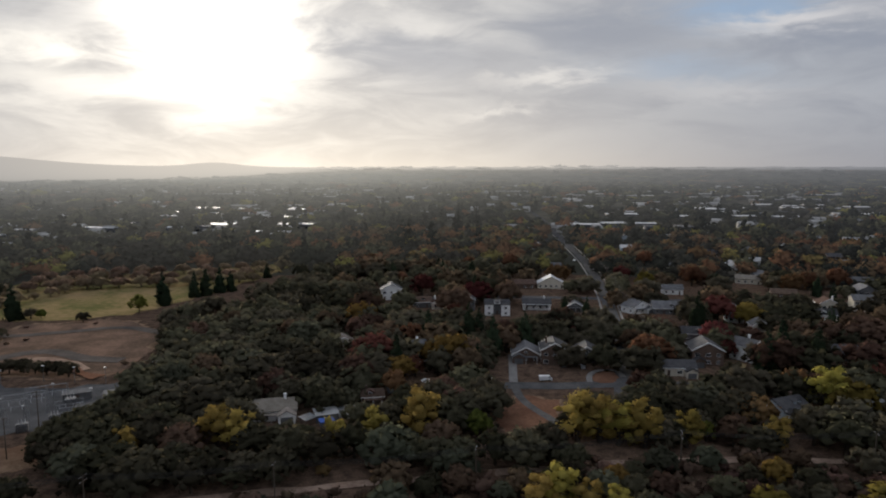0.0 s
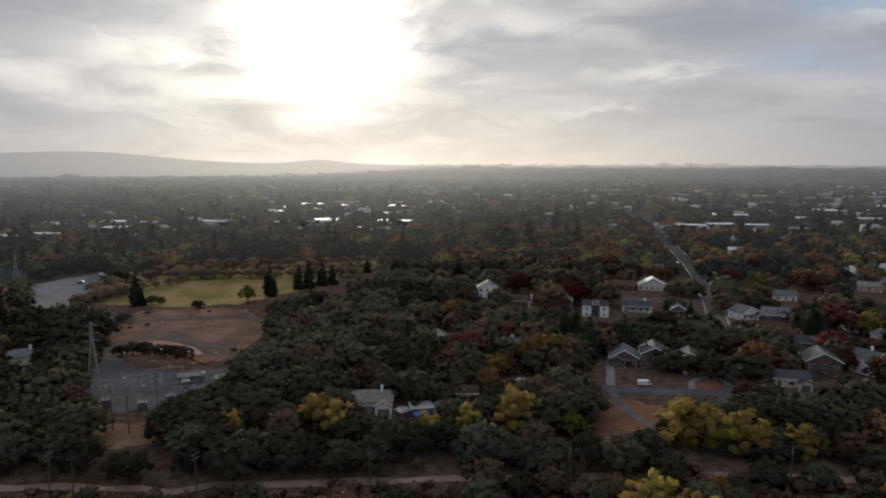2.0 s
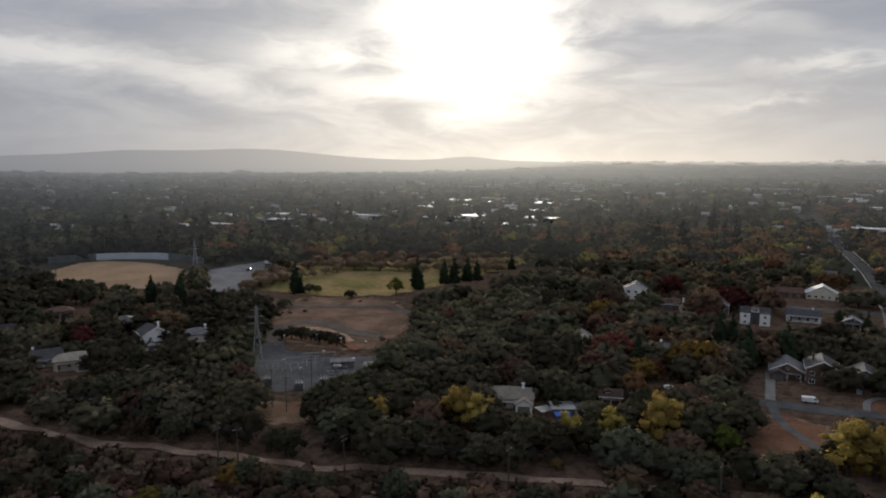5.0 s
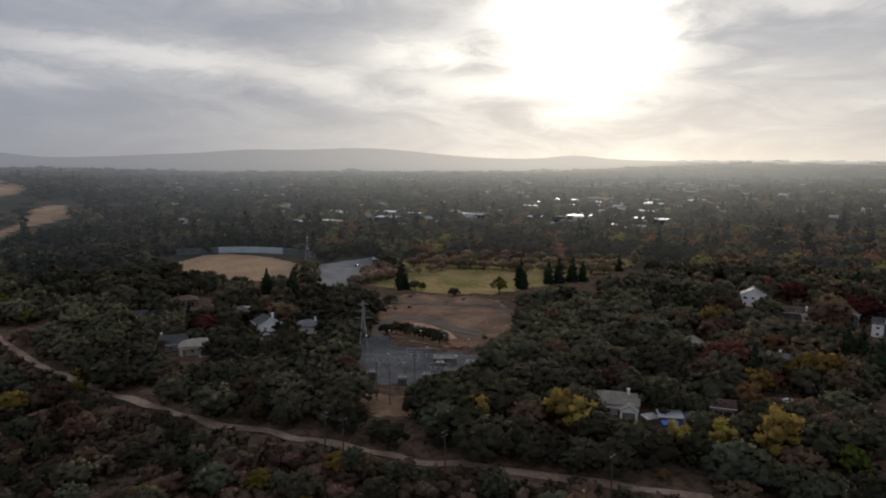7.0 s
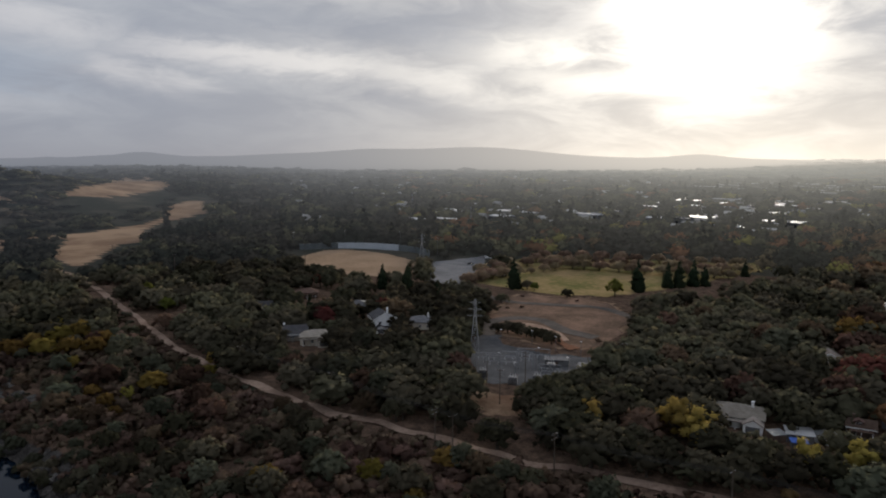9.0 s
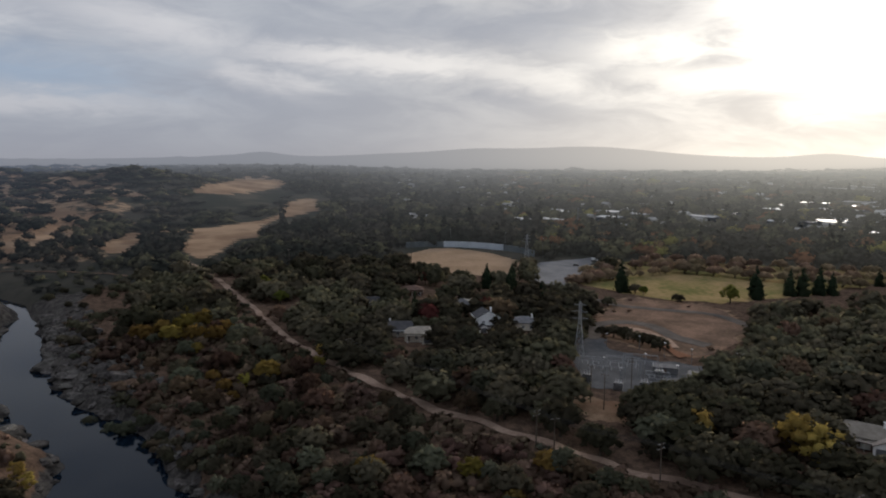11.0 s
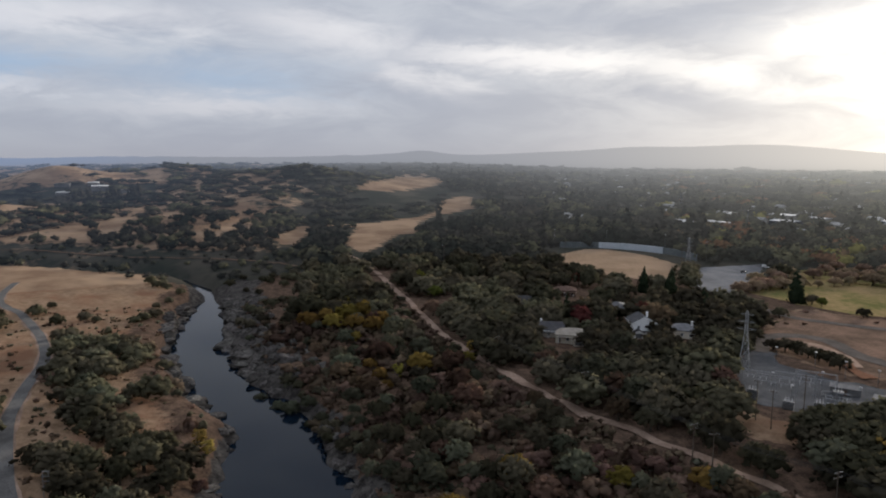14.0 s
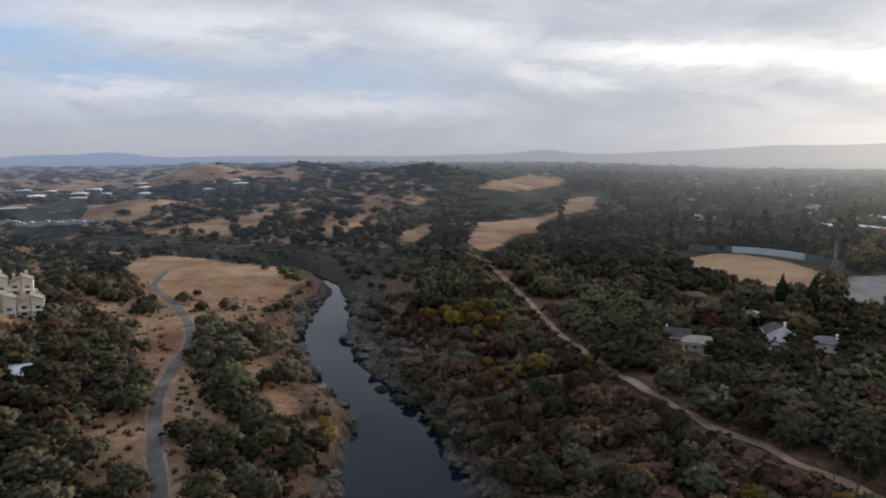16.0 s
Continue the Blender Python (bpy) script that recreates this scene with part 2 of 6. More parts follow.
def water_mat():
    m = bpy.data.materials.new("river_water")
    m.use_nodes = True
    N = Nodes(m.node_tree)
    p = N.add("ShaderNodeBsdfPrincipled", Roughness=0.05, IOR=1.2)
    p.inputs["Specular IOR Level"].default_value = 0.4
    p.inputs["Base Color"].default_value = (0.004, 0.009, 0.017, 1)
    pos = N.add("ShaderNodeTexCoord").outputs["Object"]
    bn = N.add("ShaderNodeBump", Strength=0.05, Distance=0.12)
    N.link(N.noise(pos, 0.5, 4.0, 0.6, 0.5), bn.inputs["Height"])
    N.link(bn.outputs[0], p.inputs["Normal"])
    N.link(p.outputs[0], N.add("ShaderNodeOutputMaterial").inputs[0])
    return m


def ground_mat():
    """Dry grass, leaf litter and bare rock, laid out by the zones stored on the sheet."""
    m = bpy.data.materials.new("ground_cover")
    m.use_nodes = True
    N = Nodes(m.node_tree)
    zone = N.add("ShaderNodeVertexColor")
    zone.layer_name = "zone"
    sep = N.add("ShaderNodeSeparateColor")
    N.link(zone.outputs[0], sep.inputs[0])
    pos = N.add("ShaderNodeTexCoord").outputs["Object"]
    n1, n2, n3 = N.noise(pos, 0.035, 5.0, 0.6, 0.4), N.noise(pos, 0.3, 6.0, 0.65), N.noise(pos, 1.6, 4.0, 0.7)
    grain = N.math("ADD", N.math("MULTIPLY", n2, 0.6), N.math("MULTIPLY", n3, 0.4))
    litter = N.mix(N.span(grain, 0.38, 0.62), (0.062, 0.043, 0.032), (0.16, 0.106, 0.076))
    dry = N.mix(N.span(grain, 0.36, 0.62), (0.18, 0.118, 0.075), (0.31, 0.213, 0.142))
    dry = N.mix(N.span(n1, 0.45, 0.7), dry, (0.20, 0.11, 0.07))
    rock = N.mix(N.span(grain, 0.4, 0.6), (0.028, 0.026, 0.025), (0.10, 0.091, 0.083))
    edge = N.math("ADD", sep.outputs[0], N.math("MULTIPLY", N.math("SUBTRACT", grain, 0.5), 0.9))
    col = N.mix(N.span(edge, 0.38, 0.62), litter, dry)
    edge2 = N.math("ADD", sep.outputs[1], N.math("MULTIPLY", N.math("SUBTRACT", grain, 0.5), 0.8))
    col = N.mix(N.span(edge2, 0.4, 0.6), col, rock)
    p = N.add("ShaderNodeBsdfDiffuse", Roughness=0.9)
    bn = N.add("ShaderNodeBump", Strength=0.7, Distance=0.5)
    N.link(grain, bn.inputs["Height"])
    N.link(bn.outputs[0], p.inputs["Normal"])
    N.link(col, p.inputs[0])
    N.link(p.outputs[0], N.add("ShaderNodeOutputMaterial").inputs[0])
    return m


M = {
    "ground": ground_mat(),
    "water": water_mat(),
    "paving": surface("worn_paving", (0.085, 0.082, 0.08), (0.14, 0.135, 0.13), 0.2, 0.9, 8, 0.02),
    "asphalt": surface("asphalt", (0.07, 0.07, 0.072), (0.11, 0.108, 0.108), 0.2, 0.9, 8, 0.02),
    "lot": surface("lot_asphalt", (0.13, 0.13, 0.135), (0.19, 0.19, 0.195), 0.08, 0.9, 12, 0.02),
    "concrete": surface("concrete", (0.15, 0.143, 0.137), (0.215, 0.205, 0.195), 0.3, 0.85, 8, 0.01),
    "gravel": surface("gravel", (0.06, 0.061, 0.064), (0.105, 0.105, 0.108), 0.15, 0.9, 14, 0.04),
    "trail": surface("trail_dirt", (0.19, 0.13, 0.10), (0.33, 0.24, 0.185), 0.12, 0.95, 9, 0.05),
    "dirt": surface("bare_dirt", (0.088, 0.064, 0.048), (0.19, 0.126, 0.094), 0.07, 0.95, 10, 0.08),
    "track": surface("worn_track", (0.075, 0.066, 0.06), (0.12, 0.105, 0.094), 0.12, 0.95, 10, 0.05),
    "redclay": surface("red_clay", (0.13, 0.068, 0.045), (0.20, 0.11, 0.072), 0.1, 0.95, 8, 0.05),
    "lawn": surface("park_grass", (0.105, 0.108, 0.04), (0.27, 0.19, 0.10), 0.03, 0.95, 9, 0.1),
    "dryfield": surface("dry_field", (0.205, 0.145, 0.098), (0.285, 0.205, 0.143), 0.03, 0.95, 12, 0.06),
    "bark": surface("bark", (0.05, 0.04, 0.032), (0.12, 0.10, 0.08), 0.8, 0.95, 5, 0.03),
    "rock": surface("river_rock", (0.03, 0.028, 0.027), (0.135, 0.124, 0.114), 0.45, 0.9, 6, 0.25, vary=0.35),
    "white": surface("white_siding", (0.70, 0.70, 0.69), (0.80, 0.80, 0.79), 0.25, 0.7, 9, 0.005),
    "cream": surface("cream_siding", (0.52, 0.47, 0.38), (0.62, 0.57, 0.48), 0.25, 0.75, 9, 0.005),
    "greyw": surface("grey_siding", (0.085, 0.088, 0.092), (0.14, 0.14, 0.145), 0.25, 0.75, 9, 0.005),
    "bluew": surface("pale_blue_siding", (0.40, 0.47, 0.53), (0.50, 0.57, 0.62), 0.25, 0.75, 9, 0.005),
    "brownw": surface("brown_siding", (0.085, 0.055, 0.042), (0.135, 0.09, 0.068), 0.25, 0.8, 9, 0.005),
    "roof_grey": surface("grey_shingles", (0.075, 0.075, 0.08), (0.13, 0.13, 0.135), 0.5, 0.85, 7, 0.02, vary=0.3),
    "roof_dark": surface("dark_shingles", (0.03, 0.03, 0.034), (0.06, 0.058, 0.06), 0.5, 0.85, 7, 0.02, vary=0.3),
    "roof_brown": surface("brown_shingles", (0.075, 0.05, 0.04), (0.12, 0.085, 0.068), 0.5, 0.9, 7, 0.02, vary=0.3),
    "roof_tan": surface("tan_shingles", (0.20, 0.175, 0.15), (0.29, 0.255, 0.22), 0.5, 0.9, 7, 0.02, vary=0.2),
    "roof_light": surface("pale_roofing", (0.42, 0.42, 0.42), (0.56, 0.56, 0.55), 0.2, 0.6, 7, 0.02, vary=0.2),
    "metal": surface("galvanised_steel", (0.13, 0.135, 0.14), (0.22, 0.225, 0.23), 1.0, 0.5, 6, 0.0, metal=0.4),
    "steel": surface("pale_steel", (0.20, 0.205, 0.21), (0.30, 0.305, 0.31), 1.0, 0.6, 6, 0.0, metal=0.2),
    "green_roof": surface("green_metal_roof", (0.02, 0.13, 0.11), (0.04, 0.19, 0.16), 0.5, 0.5, 6, 0.0),
    "blue_tarp": surface("blue_tarp", (0.03, 0.09, 0.35), (0.05, 0.13, 0.45), 0.8, 0.5, 6, 0.05),
    "trimw": surface("white_trim", (0.72, 0.72, 0.71), (0.80, 0.80, 0.79), 0.6, 0.6, 5),
    "darkdoor": surface("dark_door", (0.06, 0.04, 0.035), (0.10, 0.07, 0.05), 0.6, 0.6, 5),
    "pane": glass_dark("window_glass"),
    "wood": surface("pole_wood", (0.07, 0.055, 0.042), (0.13, 0.105, 0.085), 0.7, 0.9, 6, 0.01),
    "black": surface("black_cable", (0.015, 0.015, 0.015), (0.03, 0.03, 0.03), 1, 0.7),
    "tyre": surface("tyre_rubber", (0.015, 0.015, 0.015), (0.03, 0.03, 0.03), 3, 0.9),
    "wallp": surface("outfield_panel_white", (0.40, 0.44, 0.48), (0.50, 0.54, 0.58), 0.1, 0.7, 8),
    "wallg": surface("outfield_panel_green", (0.10, 0.115, 0.12), (0.15, 0.165, 0.165), 0.1, 0.8, 8),
    "lampw": surface("lamp_glass", (0.45, 0.46, 0.47), (0.56, 0.56, 0.57), 1, 0.4),
    "oak": foliage("oak_leaves", (0.066, 0.062, 0.040), (0.128, 0.118, 0.076), 0.42),
    "oak_s": foliage("oak_leaves_wood", (0.068, 0.064, 0.042), (0.128, 0.118, 0.078), 0.42, True),
    "willow": foliage("grey_green_leaves", (0.085, 0.09, 0.06), (0.15, 0.152, 0.105), 0.35),
    "willow_s": foliage("grey_green_thicket", (0.078, 0.085, 0.061), (0.168, 0.171, 0.124), 0.4, True),
    "brush": foliage("dry_brush_leaves", (0.125, 0.085, 0.064), (0.24, 0.165, 0.12), 0.4),
    "brush_s": foliage("scrub_leaves", (0.098, 0.076, 0.054), (0.215, 0.151, 0.109), 0.45, True),
    "yellow": foliage("yellow_leaves", (0.25, 0.205, 0.05), (0.52, 0.42, 0.11), 0.25),
    "lime": foliage("lime_leaves", (0.10, 0.12, 0.03), (0.20, 0.21, 0.05), 0.25),
    "orange": foliage("orange_leaves", (0.17, 0.10, 0.05), (0.29, 0.175, 0.085), 0.3),
    "gold": foliage("ochre_leaves", (0.16, 0.115, 0.03), (0.29, 0.215, 0.06), 0.25),
    "tan": foliage("tan_orchard_leaves", (0.26, 0.195, 0.13), (0.40, 0.30, 0.20), 0.3),
    "rust": foliage("rust_leaves", (0.10, 0.066, 0.046), (0.185, 0.125, 0.084), 0.4),
    "red": foliage("red_leaves", (0.115, 0.045, 0.035), (0.185, 0.078, 0.058), 0.35),
    "conifer": foliage("conifer_needles", (0.018, 0.028, 0.016), (0.04, 0.052, 0.03), 0.25, False, 0.12),
}
for key, hue in (("paint_w", (0.75, 0.75, 0.75)), ("paint_d", (0.03, 0.03, 0.035)), ("paint_s", (0.35, 0.36, 0.38)), ("paint_r", (0.30, 0.03, 0.03)), ("paint_b", (0.05, 0.10, 0.25))):
    M[key] = surface("car_" + key, tuple(c * 0.92 for c in hue), hue, 0.5, 0.25, 4)

BACKDROP = 500.0      # metres out, where the far backdrop with its painted haze begins
FAR = painted_haze("painted_haze_land", (0.024, 0.027, 0.021), (0.055, 0.05, 0.04), 380.0, 3300.0)
FAR_WALL = painted_haze("painted_haze_walls", (0.07, 0.07, 0.072), (0.15, 0.145, 0.14), 380.0, 3300.0)
FAR_ROOF = painted_haze("painted_haze_roofs", (0.22, 0.22, 0.22), (0.42, 0.41, 0.39), 380.0, 3300.0)


# ---- the lie of the land ----
RIVER = np.array([  # x, y, half width
    (-1000, -300, 10), (-800, -170, 10), (-690, -60, 5), (-612, 28, 4.5), (-548, 80, 4), (-500, 91, 4.5), (-462, 87, 2.5), (-446, 80, 8.5), (-422, 75, 11), (-395, 69, 13.5),
    (-350, 57, 13), (-309, 56, 12), (-277, 55, 12.5), (-254, 61, 14), (-229, 63, 13.5), (-208, 57, 16), (-190, 53, 18), (-174, 51, 19), (-120, 22, 21),
    (0, -40, 22), (200, -85, 22), (900, -150, 22), (3000, -400, 22)], float)
WATER = -16.0


def smooth(a, b, v):
    u = np.clip((v - a) / (b - a), 0, 1)
    return u * u * (3 - 2 * u)


def along(line, x, y):
    """Distance of points from a polyline, the side (+1: to its left), and the place along it."""
    best = np.full(np.shape(x), 1e9)
    side, where = np.ones_like(best), np.zeros_like(best)
    for i in range(len(line) - 1):
        ax, ay, bx, by = *line[i][:2], *line[i + 1][:2]
        dx, dy = bx - ax, by - ay
        u = np.clip(((x - ax) * dx + (y - ay) * dy) / (dx * dx + dy * dy), 0, 1)
        d = np.hypot(x - ax - u * dx, y - ay - u * dy)
        hit = d < best
        best = np.where(hit, d, best)
        side = np.where(hit, np.sign(dx * (y - ay) - dy * (x - ax)), side)
        where = np.where(hit, i + u, where)
    return best, side, where


def ripple(x, y, size, seed=0):
    """Smooth value noise in -1..1."""
    rng = np.random.RandomState(seed)
    grid = rng.uniform(-1, 1, (64, 64))
    u, v = np.asarray(x) / size, np.asarray(y) / size
    i, j = np.floor(u).astype(int), np.floor(v).astype(int)
    a, b = u - i, v - j
    a, b = a * a * (3 - 2 * a), b * b * (3 - 2 * b)
    g = lambda p, q: grid[p % 64, q % 64]
    return (g(i, j) * (1 - a) + g(i + 1, j) * a) * (1 - b) + (g(i, j + 1) * (1 - a) + g(i + 1, j + 1) * a) * b


BUMPS = [  # x, y, radius along x, radius along y, metres
    (-960, -70, 85, 75, 18), (-1500, 20, 170, 110, 36), (-1620, 250, 260, 110, 32), (-1210, 395, 190, 150, 44), (-1330, 640, 200, 120, 8),
    (-800, 130, 110, 60, 10), (-960, 260, 120, 80, 12), (-330, -135, 90, 60, 16)]
RIDGES = [(36, 8, 85), (45, 4, 40), (51, 5, 35), (62.2, 2.0, 28), (63, 8, 19), (18.3, 2.4, 26), (20, 8, 9), (96, 2.3, 35), (100.5, 3, 21), (84, 8, 7)]   # heading, spread, metres


def height(x, y):
    x, y = np.asarray(x, float), np.asarray(y, float)
    d, side, w = along(RIVER, x, y)
    d = d - np.interp(w, np.arange(len(RIVER)), RIVER[:, 2]) + 2.5 * ripple(x, y, 14, 3) + 1.2 * ripple(x, y, 5, 4)
    r = np.hypot(x, y)
    az = np.degrees(np.arctan2(-x, y))
    bank_n = np.interp(d, [-8, 0, 5, 12, 60, 100, 165], [-19, -16.3, -12, -9, -4, -1.5, 0])
    bank_s = np.interp(d, [-8, 0, 5, 12, 45, 75, 140, 240], [-19, -16.3, -11, -8, -5, -3.5, 8, 14])
    low_s = np.interp(d, [-8, 0, 5, 12, 45, 75, 140, 240], [-19, -16.3, -11, -8, -6, -5, -4, -2])
    k = smooth(-480, -390, x)
    z = np.where(side > 0, bank_n, bank_s * k + low_s * (1 - k))
    rough = np.clip(d / 6, 0, 1)
    z = z + rough * (0.5 * ripple(x, y, 9, 5) + 0.7 * ripple(x, y, 31, 6)) * np.where(d < 120, 1, 0.35)
    # hills upstream
    upland = smooth(46, 60, az) * (1 - smooth(150, 170, az))
    z = z + upland * smooth(640, 1900, r) * (26 - 12 * smooth(88, 97, az))
    for bx, by, sx, sy, h in BUMPS:
        z = z + h * np.exp(-((x - bx) / sx) ** 2 - ((y - by) / sy) ** 2)
    z = z + smooth(700, 1200, r) * upland * 4.5 * ripple(x, y, 90, 7)
    # the plain lifts towards the skyline
    right = 1 - smooth(6, 22, az)
    z = z + 58 * (smooth(2800, 4500, r) * right + smooth(4050, 4650, r) * (1 - right)) * (1 - 0.4 * upland)
    for a0, s, h in RIDGES:
        z = z + smooth(4150, 4700, r) * h * np.exp(-((az - a0) / s) ** 2)
    return z + smooth(3900, 4400, r) * 3 * ripple(x, y, 600, 8)


def ground_z(x, y):
    return float(height(np.array([x]), np.array([y]))[0])


def inside(poly, x, y):
    hit = np.zeros(np.shape(x), bool)
    for i in range(len(poly)):
        (ax, ay), (bx, by) = poly[i - 1], poly[i]
        if ay != by:
            hit ^= ((ay > y) != (by > y)) & (x < (bx - ax) * (y - ay) / (by - ay) + ax)
    return hit


# lines and clearings
TRAIL = [(-560, 215), (-470, 200), (-392, 183), (-342, 171), (-266, 153), (-223, 148.5), (-190, 146), (-165, 144.5), (-134, 148), (-95, 151), (-53, 158.5),
         (-4, 167), (40, 174), (72, 178), (115, 176), (200, 172), (400, 190)]
PATH = [(-60, -28), (-120, -14), (-174, -13), (-202, -15.5), (-240, -17), (-264, -15.5), (-304, -9.5), (-327, -7), (-352, -8), (-375, -10.5), (-421, -19), (-438, -26), (-461, -30), (-495, -30), (-530, -24)]
BENCH = [(-1000, -330), (-857, -206), (-811, -128), (-723, -30), (-624, 68), (-559, 131), (-491, 163), (-429, 184), (-392, 196)]
STREET = [(62, 226), (66, 243), (73, 272), (87, 342), (103, 439), (116, 554), (122, 649), (130, 781), (142, 951), (150, 1200)]
CROSS = [(-20, 236), (3, 239), (25, 242), (44, 241), (65, 243), (110, 238), (170, 230)]
LANE = [(26, 243), (26, 234), (27, 225), (30, 216), (34, 208), (37, 200)]
DRIVE = [(29, 282), (28, 270), (26, 246)]
TURN = [(54, 245), (56, 254), (61, 259), (67, 258), (68, 251), (62, 242)]
BACK = [(-10, 405), (40, 408), (97, 402), (170, 392), (260, 385)]
PARK = [(-254, 345), (-293, 466), (-231, 500), (-131, 550), (-111, 545), (-125, 489), (-135, 436), (-166, 360), (-203, 342)]
DIRT = [(-184, 256), (-197, 283), (-210, 318), (-214, 338), (-176, 352), (-158, 348), (-131, 319), (-126, 296), (-124, 255), (-135, 250), (-142, 246), (-172, 254)]
YARD = [(-160, 212), (-172, 228), (-180, 252), (-166, 251), (-161, 241), (-147, 238), (-133, 243), (-119, 247), (-107, 240), (-111, 228), (-117, 214), (-122, 200), (-138, 193)]
LOT = [(-279, 328), (-330, 398), (-318, 456), (-276, 392), (-256, 336)]
BALL = [(-430, 345), (-445, 392), (-430, 410), (-388, 412), (-340, 395), (-304, 354), (-310, 329), (-335, 318), (-390, 326)]
PARKSIDE = [(-388 + 86 * math.cos(radians(a)), 350 + 86 * math.sin(radians(a))) for a in range(50, 175, 12)] + [(-440, 345), (-388, 330)]
FLAT = [(-585, -60), (-625, -28), (-605, 0), (-560, 28), (-500, 46), (-462, 52), (-425, 46), (-440, 0), (-470, -24), (-520, -50)]
SCAR = [(13, 211), (24, 230), (31, 231), (40, 226), (39, 210), (30, 201), (18, 197)]
MEADOW = [(-730, 265), (-741, 336), (-770, 403), (-828, 468), (-960, 540), (-1000, 622), (-834, 532), (-809, 502), (-773, 437), (-720, 377), (-621, 324), (-614, 296), (-548, 248), (-520, 220), (-563, 228), (-598, 231), (-650, 264), (-700, 290)]
FIELDN = [(-1880, 920), (-1740, 930), (-1266, 731), (-1127, 614), (-1045, 506), (-1018, 407), (-1090, 466), (-1270, 597)]
FIELDW = [(-1131, 305), (-1091, 322), (-1004, 357), (-992, 336), (-1029, 316), (-1086, 308)]
GOLD = [(-909, -130), (-1120, -140), (-1180, -124), (-1190, -97), (-1150, -48), (-1100, -20), (-960, -30), (-900, -50), (-868, -66), (-839, -64), (-848, -105), (-858, -129)]
BARE = [(-828, 3), (-900, 44), (-992, 87), (-1050, 130), (-882, 140), (-755, 120), (-774, 73), (-729, 52), (-731, 13), (-787, -9)]
BARE2 = [(-724, 119), (-738, 136), (-758, 164), (-957, 214), (-942, 230), (-845, 212), (-858, 241), (-780, 213), (-687, 156), (-644, 118), (-676, 111)]
SLOPE = [(-108, 178), (-120, 190), (-140, 186), (-133, 176), (-118, 172)]
STRIP = [(-657, 189), (-714, 229), (-746, 251), (-666, 220), (-601, 187), (-610, 177)]
CUT = [(-1100, -240), (-1160, -215), (-1180, -160), (-933, -133), (-874, -137), (-934, -188), (-1013, -223)]
GAPS = [[(-345, -35), (-352, -17), (-330, -11), (-284, -16), (-281, -21), (-319, -26)], [(-230, -38), (-234, -30), (-224, -22), (-215, -25), (-200, -19), (-190, -18), (-198, -26), (-218, -35)],
        [(-280, -14), (-291, -5), (-251, -6), (-218, 10), (-203, 7), (-213, -2), (-239, -11)], [(-404, -61), (-391, -46), (-370, -33), (-378, -18), (-358, -9), (-353, -34), (-376, -54)]]
WESTWOOD = [[(-640, -122), (-620, -80), (-542, -56), (-479, -46), (-379, -24), (-378, -34), (-418, -60), (-407, -74), (-560, -98)],
            [(-376, -69), (-369, -56), (-340, -38), (-294, -27), (-252, -24), (-236, -25), (-231, -37), (-238, -51), (-285, -57), (-341, -64)]]
WOODED = [[(-953, -37), (-1129, -7), (-1144, 57), (-1237, 138), (-1323, 212), (-1231, 333), (-1130, 305), (-1065, 242), (-1097, 175), (-1043, 133), (-961, 62), (-890, 30), (-832, -10), (-840, -46), (-884, -60)],
          [(-1400, 380), (-1700, 640), (-1760, 780), (-1500, 720), (-1244, 586), (-1081, 451), (-1019, 377), (-1056, 332), (-1121, 313), (-1250, 330)],
          [(-965, 260), (-998, 369), (-1038, 463), (-1196, 679), (-1120, 684), (-1017, 535), (-884, 412), (-805, 376), (-758, 302), (-742, 247), (-719, 200), (-860, 232)]]
APRON = [(18, 236), (20, 258), (27, 280), (32, 280), (32, 256), (46, 254), (54, 244), (58, 258), (68, 260), (70, 240), (40, 236)]
CLEARINGS = [APRON, PARK, DIRT, YARD, LOT, BALL, PARKSIDE, FLAT, SCAR, MEADOW, FIELDN, FIELDW, GOLD, STRIP, SLOPE]


def link_mesh(name, bm_or_data, material, parent=None, label="", kind=""):
    """One mesh object, from a bmesh or from (verts, faces)."""
    me = bpy.data.meshes.new(name)
    if isinstance(bm_or_data, bmesh.types.BMesh):
        bm_or_data.to_mesh(me)
        bm_or_data.free()
    else:
        me.from_pydata(*bm_or_data)
    for one in material if isinstance(material, (list, tuple)) else [material]:
        me.materials.append(one)
    ob = new(name, me)
    if parent:
        ob.parent = parent
    return tagged(ob, label=label, kind=kind)


def part(name, bm, material, parent, label=""):
    return link_mesh(name, bm, material, parent, label)


def fast_mesh(name, verts, faces, material):
    """A joined mesh from arrays; faces all with the same number of corners."""
    me = bpy.data.meshes.new(name)
    n, k = faces.shape
    me.vertices.add(len(verts))
    me.vertices.foreach_set("co", np.ascontiguousarray(verts, np.float32).ravel())
    me.loops.add(n * k)
    me.loops.foreach_set("vertex_index", np.ascontiguousarray(faces, np.int32).ravel())
    me.polygons.add(n)
    me.polygons.foreach_set("loop_start", np.arange(0, n * k, k, dtype=np.int32))
    me.update(calc_edges=True)
    me.materials.append(material)
    return me


